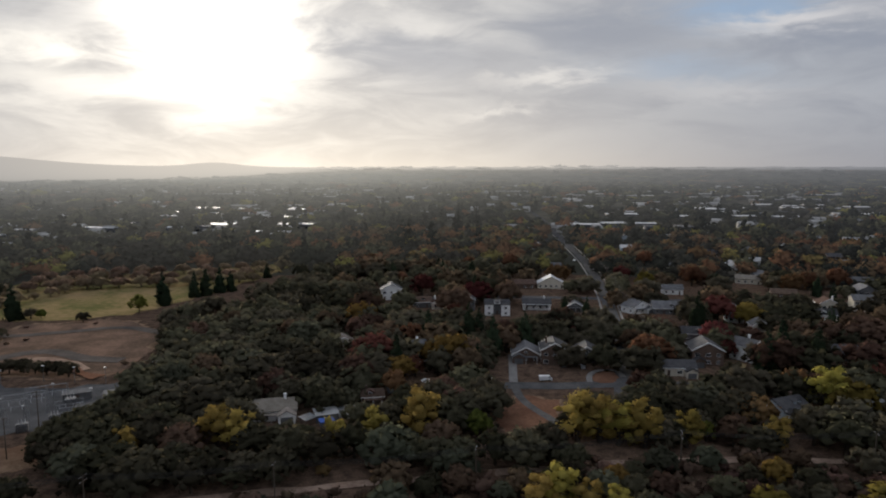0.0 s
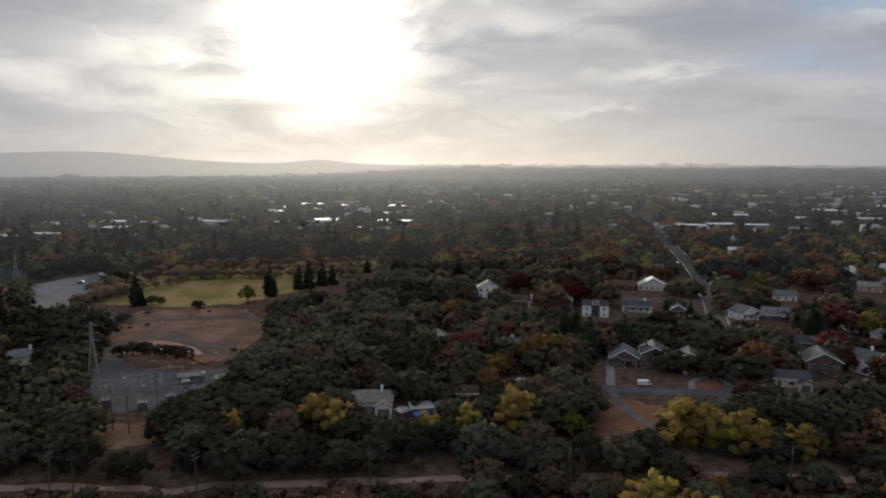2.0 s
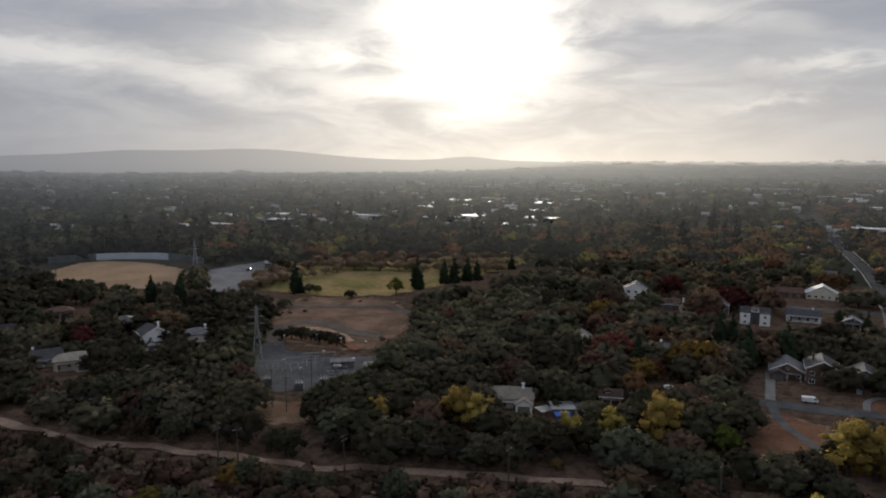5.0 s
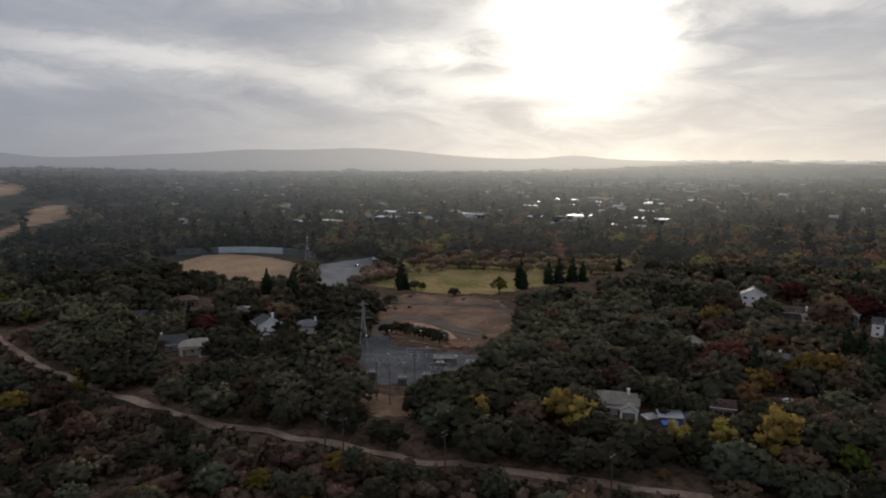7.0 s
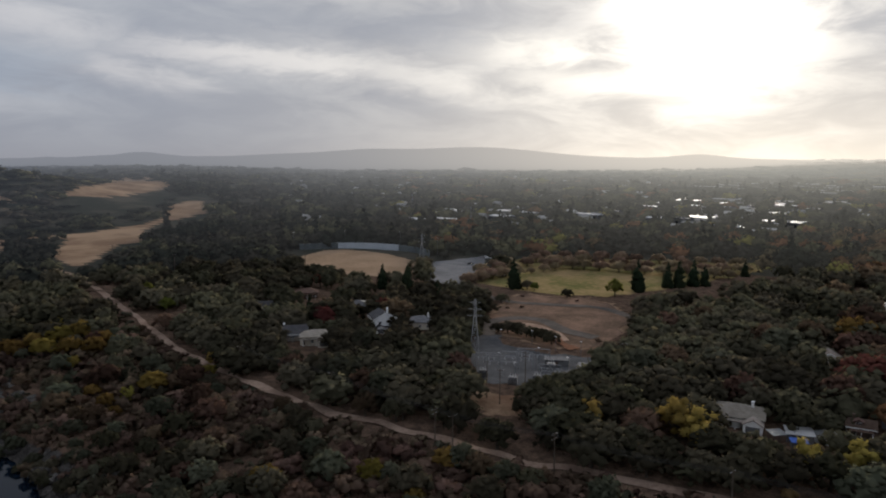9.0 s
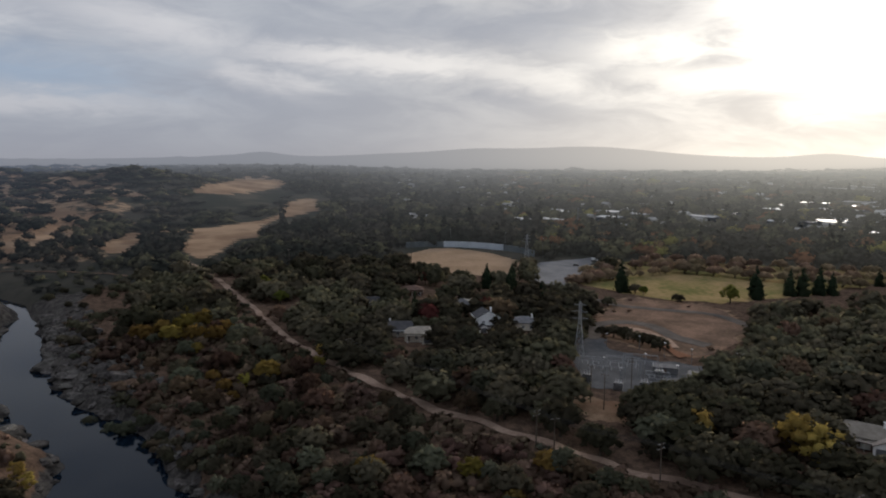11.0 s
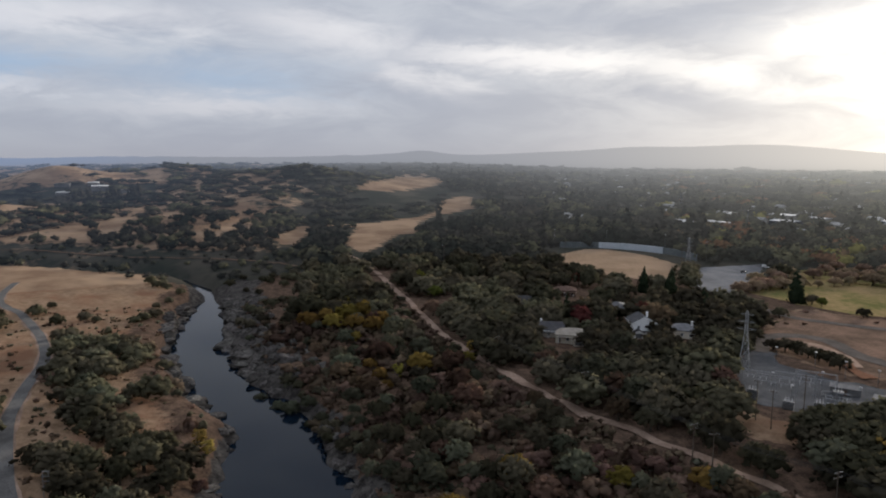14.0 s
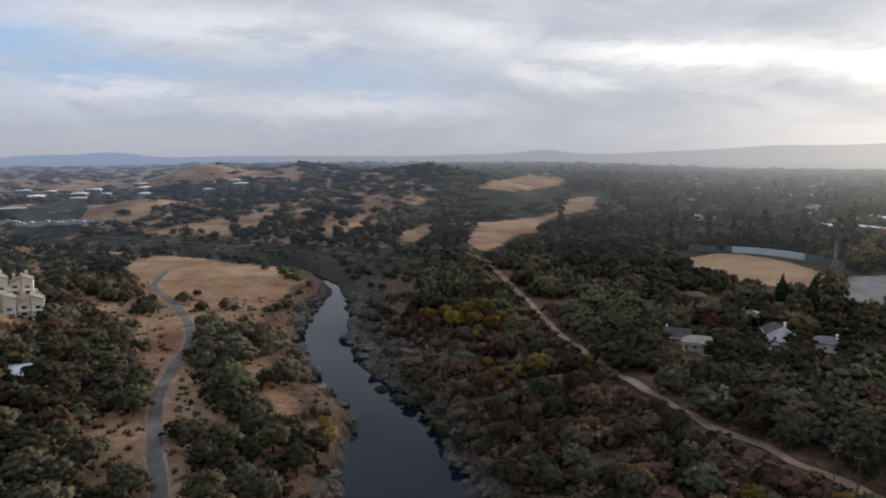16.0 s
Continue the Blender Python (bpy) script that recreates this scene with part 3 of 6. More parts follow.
def make_ground():
    n, b = 400, 4.8
    u = np.linspace(-1, 1, n)
    axis = 4700 * np.sinh(b * u) / np.sinh(b)
    gx, gy = np.meshgrid(axis - 150, axis + 120)
    gx, gy = gx.ravel(), gy.ravel()
    z = height(gx, gy)
    i = np.arange(n * n).reshape(n, n)
    faces = np.stack([i[:-1, :-1], i[:-1, 1:], i[1:, 1:], i[1:, :-1]], -1).reshape(-1, 4)
    me = fast_mesh("ground", np.stack([gx, gy, z], 1), faces, M["ground"])
    # past BACKDROP the sheet takes the material with haze painted in
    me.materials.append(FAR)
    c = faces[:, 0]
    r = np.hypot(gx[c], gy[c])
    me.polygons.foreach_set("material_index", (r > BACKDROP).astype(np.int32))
    me.polygons.foreach_set("use_smooth", np.ones(len(faces), bool))
    # zones: dry grass, rock
    d, side, w = along(RIVER, gx, gy)
    d = d - np.interp(w, np.arange(len(RIVER)), RIVER[:, 2])
    az, rr = np.degrees(np.arctan2(-gx, gy)), np.hypot(gx, gy)
    dry = np.where(side < 0, 0.72 * smooth(8, 26, d), 0.25 * smooth(10, 30, d) * (1 - smooth(120, 160, d)))
    gorge = (side > 0) & (d < 62) & (gx < -430)
    dry = np.maximum(dry, smooth(66, 76, az) * smooth(520, 640, rr) * np.where(gorge, 0.36, 0.58))
    dry = np.where((az > 82) & (az < 98) & (rr > 1370) & (rr < 2600), 0.6, dry)
    dry = np.where((az > 83) & (rr > 1160) & (rr <= 1370), 0.35, dry)
    dry = np.where(inside(CUT, gx, gy), 0.33, dry)
    dry = dry + 0.12 * ripple(gx, gy, 26, 11)
    for poly in (FLAT, MEADOW, FIELDN, FIELDW, GOLD, STRIP, SLOPE):
        dry = np.where(inside(poly, gx, gy), 0.95, dry)
    for poly in (BARE, BARE2):
        dry = np.where(inside(poly, gx, gy), 0.66, dry)
    for poly in (SCAR, DIRT):
        dry = np.where(inside(poly, gx, gy), 0.7, dry)
    reach = np.where(side > 0, 7 + 19 * smooth(-250, -330, gx) + 26 * smooth(-430, -500, gx), 5.0 + 14 * smooth(-440, -520, gx))
    rock = (1 - smooth(0.5, 1.3, (d + 5 * ripple(gx, gy, 18, 12)) / reach)) * smooth(-900, -700, gx)
    col = me.color_attributes.new("zone", "FLOAT_COLOR", "POINT")
    data = np.ones((n * n, 4), np.float32)
    data[:, 0], data[:, 1], data[:, 2] = np.clip(dry, 0, 1), np.clip(rock, 0, 1), 0
    col.data.foreach_set("color", data.ravel())
    tagged(new("ground", me), label="rolling ground of dry grass, leaf litter and rock out to hills with painted haze", category="ground", kind="structure")


make_ground()


def make_water():
    verts, faces = [], []
    for i, (x, y, h) in enumerate(RIVER):
        a, b = RIVER[max(i - 1, 0)], RIVER[min(i + 1, len(RIVER) - 1)]
        t = Vector((b[0] - a[0], b[1] - a[1])).normalized()
        verts += [(x - t.y * (h + 9), y + t.x * (h + 9), WATER), (x + t.y * (h + 9), y - t.x * (h + 9), WATER)]
        if i:
            faces.append((2 * i - 2, 2 * i - 1, 2 * i + 1, 2 * i))
    link_mesh("water", (verts, [], faces), M["water"])
    tagged(bpy.data.objects["water"], label="dark calm river water between rocky banks", category="river", kind="structure")


make_water()


def resample(line, step):
    out = []
    pts = [Vector(p[:2]) for p in line]
    for i in range(len(pts) - 1):
        p0, p1, p2, p3 = pts[max(i - 1, 0)], pts[i], pts[i + 1], pts[min(i + 2, len(pts) - 1)]
        n = max(1, int((p2 - p1).length / step))
        for k in range(n):
            t = k / n
            out.append(0.5 * (2 * p1 + (p2 - p0) * t + (2 * p0 - 5 * p1 + 4 * p2 - p3) * t * t + (3 * p1 - p0 - 3 * p2 + p3) * t ** 3))
    out.append(pts[-1])
    return out


def ribbon(name, line, width, material, lift, label, category, kind="structure", wobble=0.0, step=5.0):
    """A strip of ground cover that follows the land, five points across."""
    pts = resample(line, step)
    verts, faces = [], []
    for i, p in enumerate(pts):
        t = (pts[min(i + 1, len(pts) - 1)] - pts[max(i - 1, 0)]).normalized()
        wl = width / 2 * (1 + wobble * noise.noise((p.x * 0.08, p.y * 0.08, 1)))
        wr = width / 2 * (1 + wobble * noise.noise((p.x * 0.08, p.y * 0.08, 9)))
        for s in (-wl, -wl / 2, 0, wr / 2, wr):
            verts.append((p.x - t.y * s, p.y + t.x * s))
    z = height(*np.array(verts).T)
    z = [max(z[(k // 5) * 5:(k // 5) * 5 + 5]) for k in range(len(z))] if lift > 0.2 else z
    verts = [(x, y, zz + lift) for (x, y), zz in zip(verts, z)]
    for i in range(len(pts) - 1):
        for k in range(4):
            a = i * 5 + k
            faces.append((a, a + 1, a + 6, a + 5))
    ob = link_mesh(name, (verts, [], faces), material)
    return tagged(ob, label=label, category=category, kind=kind)


def patch(name, poly, material, lift, label, category, step=5.0, ragged=2.0, kind="structure"):
    """A sheet of ground cover with an uneven edge, lying on the land."""
    px, py = np.array(poly, float).T
    gx, gy = np.meshgrid(np.arange(px.min() - 6, px.max() + 6, step), np.arange(py.min() - 6, py.max() + 6, step))
    n, m = gx.shape
    gx = gx + ragged * ripple(gx, gy, 13, 21)
    gy = gy + ragged * ripple(gx, gy, 13, 22)
    keep = inside(poly, gx.ravel(), gy.ravel()).reshape(n, m)
    z = height(gx, gy) + lift
    used, verts, faces = {}, [], []

    def vert(i, j):
        if (i, j) not in used:
            used[(i, j)] = len(verts)
            verts.append((gx[i, j], gy[i, j], z[i, j]))
        return used[(i, j)]

    for i in range(n - 1):
        for j in range(m - 1):
            ks = [(i, j), (i, j + 1), (i + 1, j + 1), (i + 1, j)]
            ok = [k for k in ks if keep[k]]
            if len(ok) >= 3:
                faces.append([vert(*k) for k in ok])
    ob = link_mesh(name, (verts, [], faces), material)
    return tagged(ob, label=label, category=category, kind=kind)


ribbon("trail", TRAIL, 3.7, M["trail"], 0.25, "pale dirt trail winding through brush above the river", "trail", wobble=0.9, step=3)
ribbon("path", PATH, 4.2, M["paving"], 0.25, "narrow grey paved path through dry grass", "path", step=4)
ribbon("path_shoulder", PATH, 5.6, M["trail"], 0.12, "sandy shoulder along the paved path", "path", wobble=0.5, step=4)
ribbon("bench_road", BENCH, 3.4, M["dirt"], 0.3, "dirt bench road cut along the far slope", "road", wobble=0.3)
ribbon("street", STREET, 7.0, M["asphalt"], 0.12, "long straight asphalt street through the neighbourhood", "road")
ribbon("cross_street", CROSS, 8.0, M["asphalt"], 0.14, "short asphalt cross street before the houses", "road")
ribbon("driveway", DRIVE, 3.2, M["concrete"], 0.2, "pale concrete driveway beside a house", "driveway", step=3)
patch("turning_drive", TURN, M["redclay"], 0.2, "reddish paved turning drive", "driveway", 2, 0.3)
ribbon("drive_edge", [*TURN[:4], (68, 251)], 2.2, M["concrete"], 0.3, "curved pale concrete drive edge", "driveway", step=2)
ribbon("lane", LANE, 3.0, M["paving"], 0.2, "pale lane curving down to the trail", "road", step=3)
ribbon("back_street", BACK, 8.0, M["asphalt"], 0.10, "asphalt side street among houses", "road")
for s in (-4.9, 4.9):
    ribbon("sidewalk", [(x + s, y) for x, y in STREET[2:8]], 1.2, M["concrete"], 0.16, "pale concrete sidewalk beside the street", "pavement")
patch("park_lawn", PARK, M["lawn"], 0.12, "patchy green and gold park grass", "lawn", 6)
patch("dirt_ground", DIRT, M["dirt"], 0.12, "bare brown dirt clearing with tracks", "ground", 5)
ribbon("dirt_track", [(-232, 322), (-205, 314), (-181, 322), (-163, 331), (-148, 328), (-132, 318)], 6, M["track"], 0.25, "grey gravel track across the dirt", "road", wobble=0.3)
ribbon("dirt_loop", [(-172, 246), (-181, 262), (-185, 273), (-179, 284), (-168, 287), (-157, 281), (-149, 276), (-132, 274)], 7.5, M["track"], 0.25, "curved grey access road round a berm", "road", wobble=0.2)
ribbon("dirt_berm", [(-177, 260), (-173, 270), (-162, 274), (-152, 270), (-140, 260)], 6, M["trail"], 0.35, "low pale dirt berm inside the loop", "ground", wobble=0.8, step=3)
ribbon("berm_foot", [(-160, 268), (-150, 265), (-140, 256), (-130, 251)], 6, M["redclay"], 0.45, "reddish bare foot of the berm", "ground", wobble=0.8, step=3)
patch("substation_yard", YARD, M["gravel"], 0.15, "grey gravel substation yard", "ground", 4, 1.0)
patch("parking_lot", LOT, M["lot"], 0.15, "grey asphalt parking lot", "parking lot", 2.5, 1.0)
patch("ball_field", BALL, M["dryfield"], 0.15, "dry tan outfield grass of a ball field", "field", 2.5, 1.5)
patch("dirt_scar", SCAR, M["redclay"], 0.12, "bare reddish dirt slope beside the lane", "ground", 3, 1.5)


# ---- trees ----
ICO = None


def ico():
    global ICO
    if ICO is None:
        bm = bmesh.new()
        bmesh.ops.create_icosphere(bm, subdivisions=1, radius=1)
        ICO = (np.array([v.co[:] for v in bm.verts]), np.array([[v.index for v in f.verts] for f in bm.faces]))
        bm.free()
    return ICO


def crown_arrays(kind, seed, leaves, size, rough=False):
    """Quads of a crown: small leaf sprays over billowing masses. Unit tree: 1 m high, to be scaled."""
    rng = np.random.RandomState(seed)
    blobs = []
    if kind == "round":
        blobs += [(0, 0, 0.55, 0.30), (0.13, 0.08, 0.5, 0.25), (-0.14, -0.06, 0.5, 0.25), (0.02, -0.15, 0.52, 0.24)]
        lop = rng.uniform(0.85, 1.2), rng.uniform(0, 6.28)
        for i in range(30):
            up = 0.02 + 0.96 * (i + rng.uniform(0, 1)) / 30
            a = 2.4 * i + rng.uniform(-0.5, 0.5)
            q = 0.40 * math.sqrt(max(0.03, 1 - up ** 2)) * rng.uniform(0.85, 1.12) * (1 + (lop[0] - 1) * math.cos(a - lop[1]))
            blobs.append((q * math.cos(a), q * math.sin(a), 0.34 + 0.52 * up * rng.uniform(0.9, 1.08), rng.uniform(0.075, 0.14)))
    elif kind == "tall":
        blobs.append((0, 0, 0.5, 0.16))
        for i in range(17):
            h = 0.2 + 0.72 * (i + rng.uniform(0, 1)) / 17
            a, q = 2.4 * i + rng.uniform(-0.6, 0.6), rng.uniform(0.10, 0.27) * (1.15 - 1.1 * abs(h - 0.5))
            blobs.append((q * math.cos(a), q * math.sin(a), h, rng.uniform(0.07, 0.135)))
    elif kind == "low":
        for i in range(10):
            a, q = 2.4 * i + rng.uniform(-0.5, 0.5), rng.uniform(0.08, 0.6)
            blobs.append((q * math.cos(a), q * math.sin(a), rng.uniform(0.22, 0.72) * (1 - 0.35 * q), rng.uniform(0.16, 0.32)))
    elif kind == "cone":
        for i in range(16):
            h = 0.08 + 0.86 * i / 15
            rad = 0.20 * (1 - h) ** 0.85 + 0.012
            for k in range(4 if i < 10 else 2):
                a = rng.uniform(0, 6.28)
                q = rad * rng.uniform(0.35, 0.75)
                blobs.append((q * math.cos(a), q * math.sin(a), h, rad * rng.uniform(0.5, 0.75)))
    blobs = np.array(blobs)
    if rough and kind == "cone":
        blobs = blobs[::3] * (1, 1, 1, 1.2)
    elif rough and kind == "round" and leaves >= 125:
        blobs = np.concatenate([blobs[:4], blobs[4::2]]) * (1, 1, 1, 1.12)
    elif rough and leaves < 125:
        blobs = np.concatenate([blobs[:2], blobs[4::5 if kind == "round" else 3]]) * (1, 1, 1, 1.25)
    vol = blobs[:, 3] ** 2
    pick = rng.choice(len(blobs), leaves, p=vol / vol.sum())
    way = rng.normal(size=(leaves, 3))
    way[:, 2] += 0.35
    way /= np.linalg.norm(way, axis=1)[:, None]
    c = blobs[pick, :3] + way * (blobs[pick, 3] * rng.uniform(0.72, 1.25, leaves))[:, None]
    nrm = way + rng.normal(size=(leaves, 3)) * 0.45
    nrm /= np.linalg.norm(nrm, axis=1)[:, None]
    t = np.cross(nrm, rng.normal(size=(leaves, 3)))
    t /= np.linalg.norm(t, axis=1)[:, None] + 1e-9
    s = np.cross(nrm, t)
    a, b = size * rng.uniform(0.6, 1.3, leaves)[:, None], size * rng.uniform(0.45, 1.0, leaves)[:, None]
    bend = nrm * size * 0.35
    quads = np.stack([c - t * a, c - s * b - bend * 0.3, c + t * a * 0.8, c + s * b - bend * 0.3], 1)
    v = quads.reshape(-1, 3)
    f = np.arange(len(v)).reshape(-1, 4)
    iv, fi = ico()
    if rough or kind == "round":
        iv = np.array([(1, 0, 0), (0, 1, 0), (-1, 0, 0), (0, -1, 0), (0, 0, 1), (0, 0, -1)], float)
        fi = np.array([(0, 1, 4), (1, 2, 4), (2, 3, 4), (3, 0, 4), (1, 0, 5), (2, 1, 5), (3, 2, 5), (0, 3, 5)])
    core_v, core_f, core_n = [], [], []
    for i, (x, y, z, r) in enumerate(blobs):
        k = iv * (r * (0.9 if rough or kind == "round" else 0.8)) * rng.uniform(0.88, 1.1, (len(iv), 1))
        core_v.append(k + (x, y, z))
        core_n.append(iv)
        tri = fi + len(v) + i * len(iv)
        core_f.append(np.concatenate([tri, tri[:, 2:3]], 1))
    cv = np.concatenate(core_v)
    own = np.concatenate([np.repeat(way, 4, 0), np.concatenate(core_n)])
    whole = np.concatenate([v, cv]) - (0, 0, 0.38 if kind != "cone" else 0.3)
    whole[:, 2] *= 1.0 if kind != "cone" else 0.35
    whole /= np.linalg.norm(whole, axis=1)[:, None] + 1e-6
    soft = 0.38 * own + 0.62 * whole
    soft /= np.linalg.norm(soft, axis=1)[:, None] + 1e-6
    return v, f, cv, np.concatenate(core_f), blobs, soft


def crown_mesh(name, kind, seed, leaves, size, material):
    """Leaves as quads, inner masses as triangles, in one mesh."""
    v, f, cv, cf, blobs, soft = crown_arrays(kind, seed, leaves, size)
    me = bpy.data.meshes.new(name)
    me.from_pydata(np.concatenate([v, cv]).tolist(), [], f.tolist() + [q[:3] for q in cf.tolist()])
    me.materials.append(material)
    me.attributes.new("soft", "FLOAT_VECTOR", "POINT").data.foreach_set("vector", soft.astype(np.float32).ravel())
    return me, blobs


def tube(bm, a, b, ra, rb, sides=6):
    a, b = Vector(a), Vector(b)
    q = (b - a).to_track_quat("Z", "Y")
    rings = []
    for p, r in ((a, ra), (b, rb)):
        rings.append([bm.verts.new(p + q @ Vector((r * math.cos(6.2832 * i / sides), r * math.sin(6.2832 * i / sides), 0))) for i in range(sides)])
    for i in range(sides):
        j = (i + 1) % sides
        bm.faces.new((rings[0][i], rings[0][j], rings[1][j], rings[1][i]))
    bm.faces.new(rings[1])
    bm.faces.new(rings[0][::-1])


def trunk_mesh(name, blobs, kind, seed):
    rng = random.Random(seed)
    bm = bmesh.new()
    if kind == "cone":
        tube(bm, (0, 0, -0.02), (0, 0, 0.95), 0.022, 0.004)
    elif kind == "low":
        for x, y, z, r in blobs[:5]:
            tube(bm, (x * 0.1, y * 0.1, -0.04), (x * 0.8, y * 0.8, z), 0.03, 0.012, 5)
    else:
        fork = 0.30
        lean = (rng.uniform(-0.03, 0.03), rng.uniform(-0.03, 0.03))
        tube(bm, (0, 0, -0.03), (lean[0], lean[1], fork), 0.04, 0.028)
        for x, y, z, r in blobs[:6]:
            mid = (x * 0.45 + lean[0], y * 0.45 + lean[1], fork + (z - fork) * 0.5)
            tube(bm, (lean[0], lean[1], fork - 0.02), mid, 0.024, 0.015, 5)
            tube(bm, mid, (x, y, z), 0.015, 0.006, 5)
    me = bpy.data.meshes.new(name)
    bm.to_mesh(me)
    bm.free()
    me.materials.append(M["bark"])
    return me


SPECIES = {  # crown form, leaves, leaf size (share of height), material, name, label
    "oak": ("round", 540, 0.041, "oak", "oak_tree", "dark olive live oak with a rounded crown among woods"),
    "willow": ("round", 430, 0.046, "willow", "willow_tree", "grey-green willow with a soft crown by the river"),
    "yellow": ("tall", 640, 0.029, "yellow", "cottonwood_tree", "cottonwood with bright yellow autumn leaves"),
    "lime": ("round", 480, 0.04, "lime", "young_tree", "young tree with light green leaves"),
    "orange": ("round", 460, 0.043, "orange", "maple_tree", "street tree with orange autumn leaves"),
    "gold": ("round", 480, 0.04, "gold", "riverside_tree", "riverside tree with dull ochre autumn leaves"),
    "tan": ("round", 380, 0.047, "tan", "park_tree", "park tree with light brown autumn leaves in a row"),
    "rust": ("round", 460, 0.043, "rust", "shade_tree", "shade tree with rusty brown autumn leaves"),
    "red": ("round", 440, 0.043, "red", "red_maple_tree", "maple with deep red autumn leaves"),
    "conifer": ("cone", 460, 0.036, "conifer", "conifer_tree", "tall dark green conifer with a pointed top"),
    "brush": ("low", 140, 0.1, "brush", "shrub", "dry brown shrub on the river slope"),
}
MADE = {}


def tree_master(kind, variant):
    form, leaves, size, mat, name, label = SPECIES[kind]
    key = (kind, variant)
    if key not in MADE:
        seed = 17 * variant + sum(map(ord, kind))
        crown, blobs = crown_mesh("crown", form, seed, leaves, size, M[mat])
        MADE[key] = (crown, trunk_mesh("trunk", blobs, form, seed))
    return MADE[key]


GROUPS = {"tan": "park trees in rows", "gold": "ochre riverside trees", "oak": "oaks of the woods", "brush": "shrubs on the river slope", "yellow": "yellow cottonwoods", "orange": "orange street trees", "rust": "rusty shade trees",
          "red": "red maples", "conifer": "dark conifers", "lime": "light green trees", "willow": "willows by the river"}


def plant(kind, x, y, tall, wide=1.0, turn=None, variant=None):
    """A tree as a thing of its own: trunk and crown under one root."""
    form, leaves, size, mat, name, label = SPECIES[kind]
    crown, trunk = tree_master(kind, random.randrange(5) if variant is None else variant)
    root = new(name)
    root.empty_display_size = 0.5
    root.location = (x, y, ground_z(x, y) - 0.05)
    root.rotation_euler[2] = random.uniform(0, 6.28) if turn is None else turn
    root.scale = (tall * wide, tall * wide, tall)
    for nm, me in (("trunk", trunk), ("crown", crown)):
        o = new(nm, me)
        o.parent = root
    tall_word = "tall " if tall > 14 else "low " if tall < 3 else ""
    tagged(root, label=(tall_word + label)[:90], category="shrub" if kind == "brush" else "tree", group=GROUPS[kind])
    return root


def copse(name, kinds, spots, material, label, leaves, size, category="woods", shade=(0.0, 1.0)):
    """Many trees joined as one: spots rows of x, y, height, width; for what nobody could count."""
    vs, fs, ns, count, tints = [], [], [], 0, []
    forms = [crown_arrays(k, 900 + 13 * i, leaves, size, True) for i, k in enumerate(kinds)]
    rng = np.random.RandomState(5)
    z = height(spots[:, 0], spots[:, 1])
    patches = ripple(spots[:, 0], spots[:, 1], 48, 91)
    for i, (x, y, tall, wide) in enumerate(spots):
        v, f, cv, cf, _, soft = forms[rng.randint(len(forms))]
        a = rng.uniform(0, 6.28)
        c, s = math.cos(a), math.sin(a)
        allv = np.concatenate([v, cv])
        k = tall * wide
        vs.append(np.stack([(allv[:, 0] * c - allv[:, 1] * s) * k + x, (allv[:, 0] * s + allv[:, 1] * c) * k + y, allv[:, 2] * tall + z[i] - 0.12 * tall], 1))
        ns.append(np.stack([soft[:, 0] * c - soft[:, 1] * s, soft[:, 0] * s + soft[:, 1] * c, soft[:, 2]], 1))
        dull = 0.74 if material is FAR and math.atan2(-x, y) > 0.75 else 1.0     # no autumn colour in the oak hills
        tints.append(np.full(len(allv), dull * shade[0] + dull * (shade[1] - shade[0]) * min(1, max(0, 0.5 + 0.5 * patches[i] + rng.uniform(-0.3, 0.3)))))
        core = np.stack([cf[:, 0], cf[:, 1], cf[:, 2], cf[:, 2]], 1)
        fs.append((f + count, core[:, :3] + count))
        count += len(allv)
    quads = np.concatenate([q for q, t in fs])
    tris = np.concatenate([t for q, t in fs])
    # triangles throughout, so that one array serves
    faces = np.concatenate([quads[:, [0, 1, 2]], quads[:, [0, 2, 3]], tris])
    me = fast_mesh(name, np.concatenate(vs), faces, material)
    me.attributes.new("tint", "FLOAT", "POINT").data.foreach_set("value", np.concatenate(tints).astype(np.float32))
    me.attributes.new("soft", "FLOAT_VECTOR", "POINT").data.foreach_set("vector", np.concatenate(ns).astype(np.float32).ravel())
    return tagged(new(name, me), label=label, category=category, kind="stuff")


# ---- buildings: where they stand (x, y, width, depth, storeys, turn, walls, roof, form) ----
HOUSES = [
    (34, 277, 11, 12, 1, -4, "brownw", "roof_grey", "front"), (45, 273, 10.5, 12, 2, -4, "brownw", "roof_dark", "front"),
    (59, 276, 11, 11, 1, -8, "greyw", "roof_dark", "front"), (116, 308, 13, 9, 1, -10, "greyw", "roof_dark", "side"),
    (90, 256, 12, 8, 1, -6, "cream", "roof_dark", "side"), (106, 271, 12, 12, 2, -8, "brownw", "roof_dark", "front"),
    (125, 275, 9, 10, 2, 35, "white", "roof_grey", "front"), (110, 213, 11, 9, 1, 24, "bluew", "roof_dark", "side"),
    (147, 312, 8, 9, 2, -10, "cream", "roof_grey", "front"), (52, 376, 15, 9, 1, -4, "white", "roof_dark", "side")]
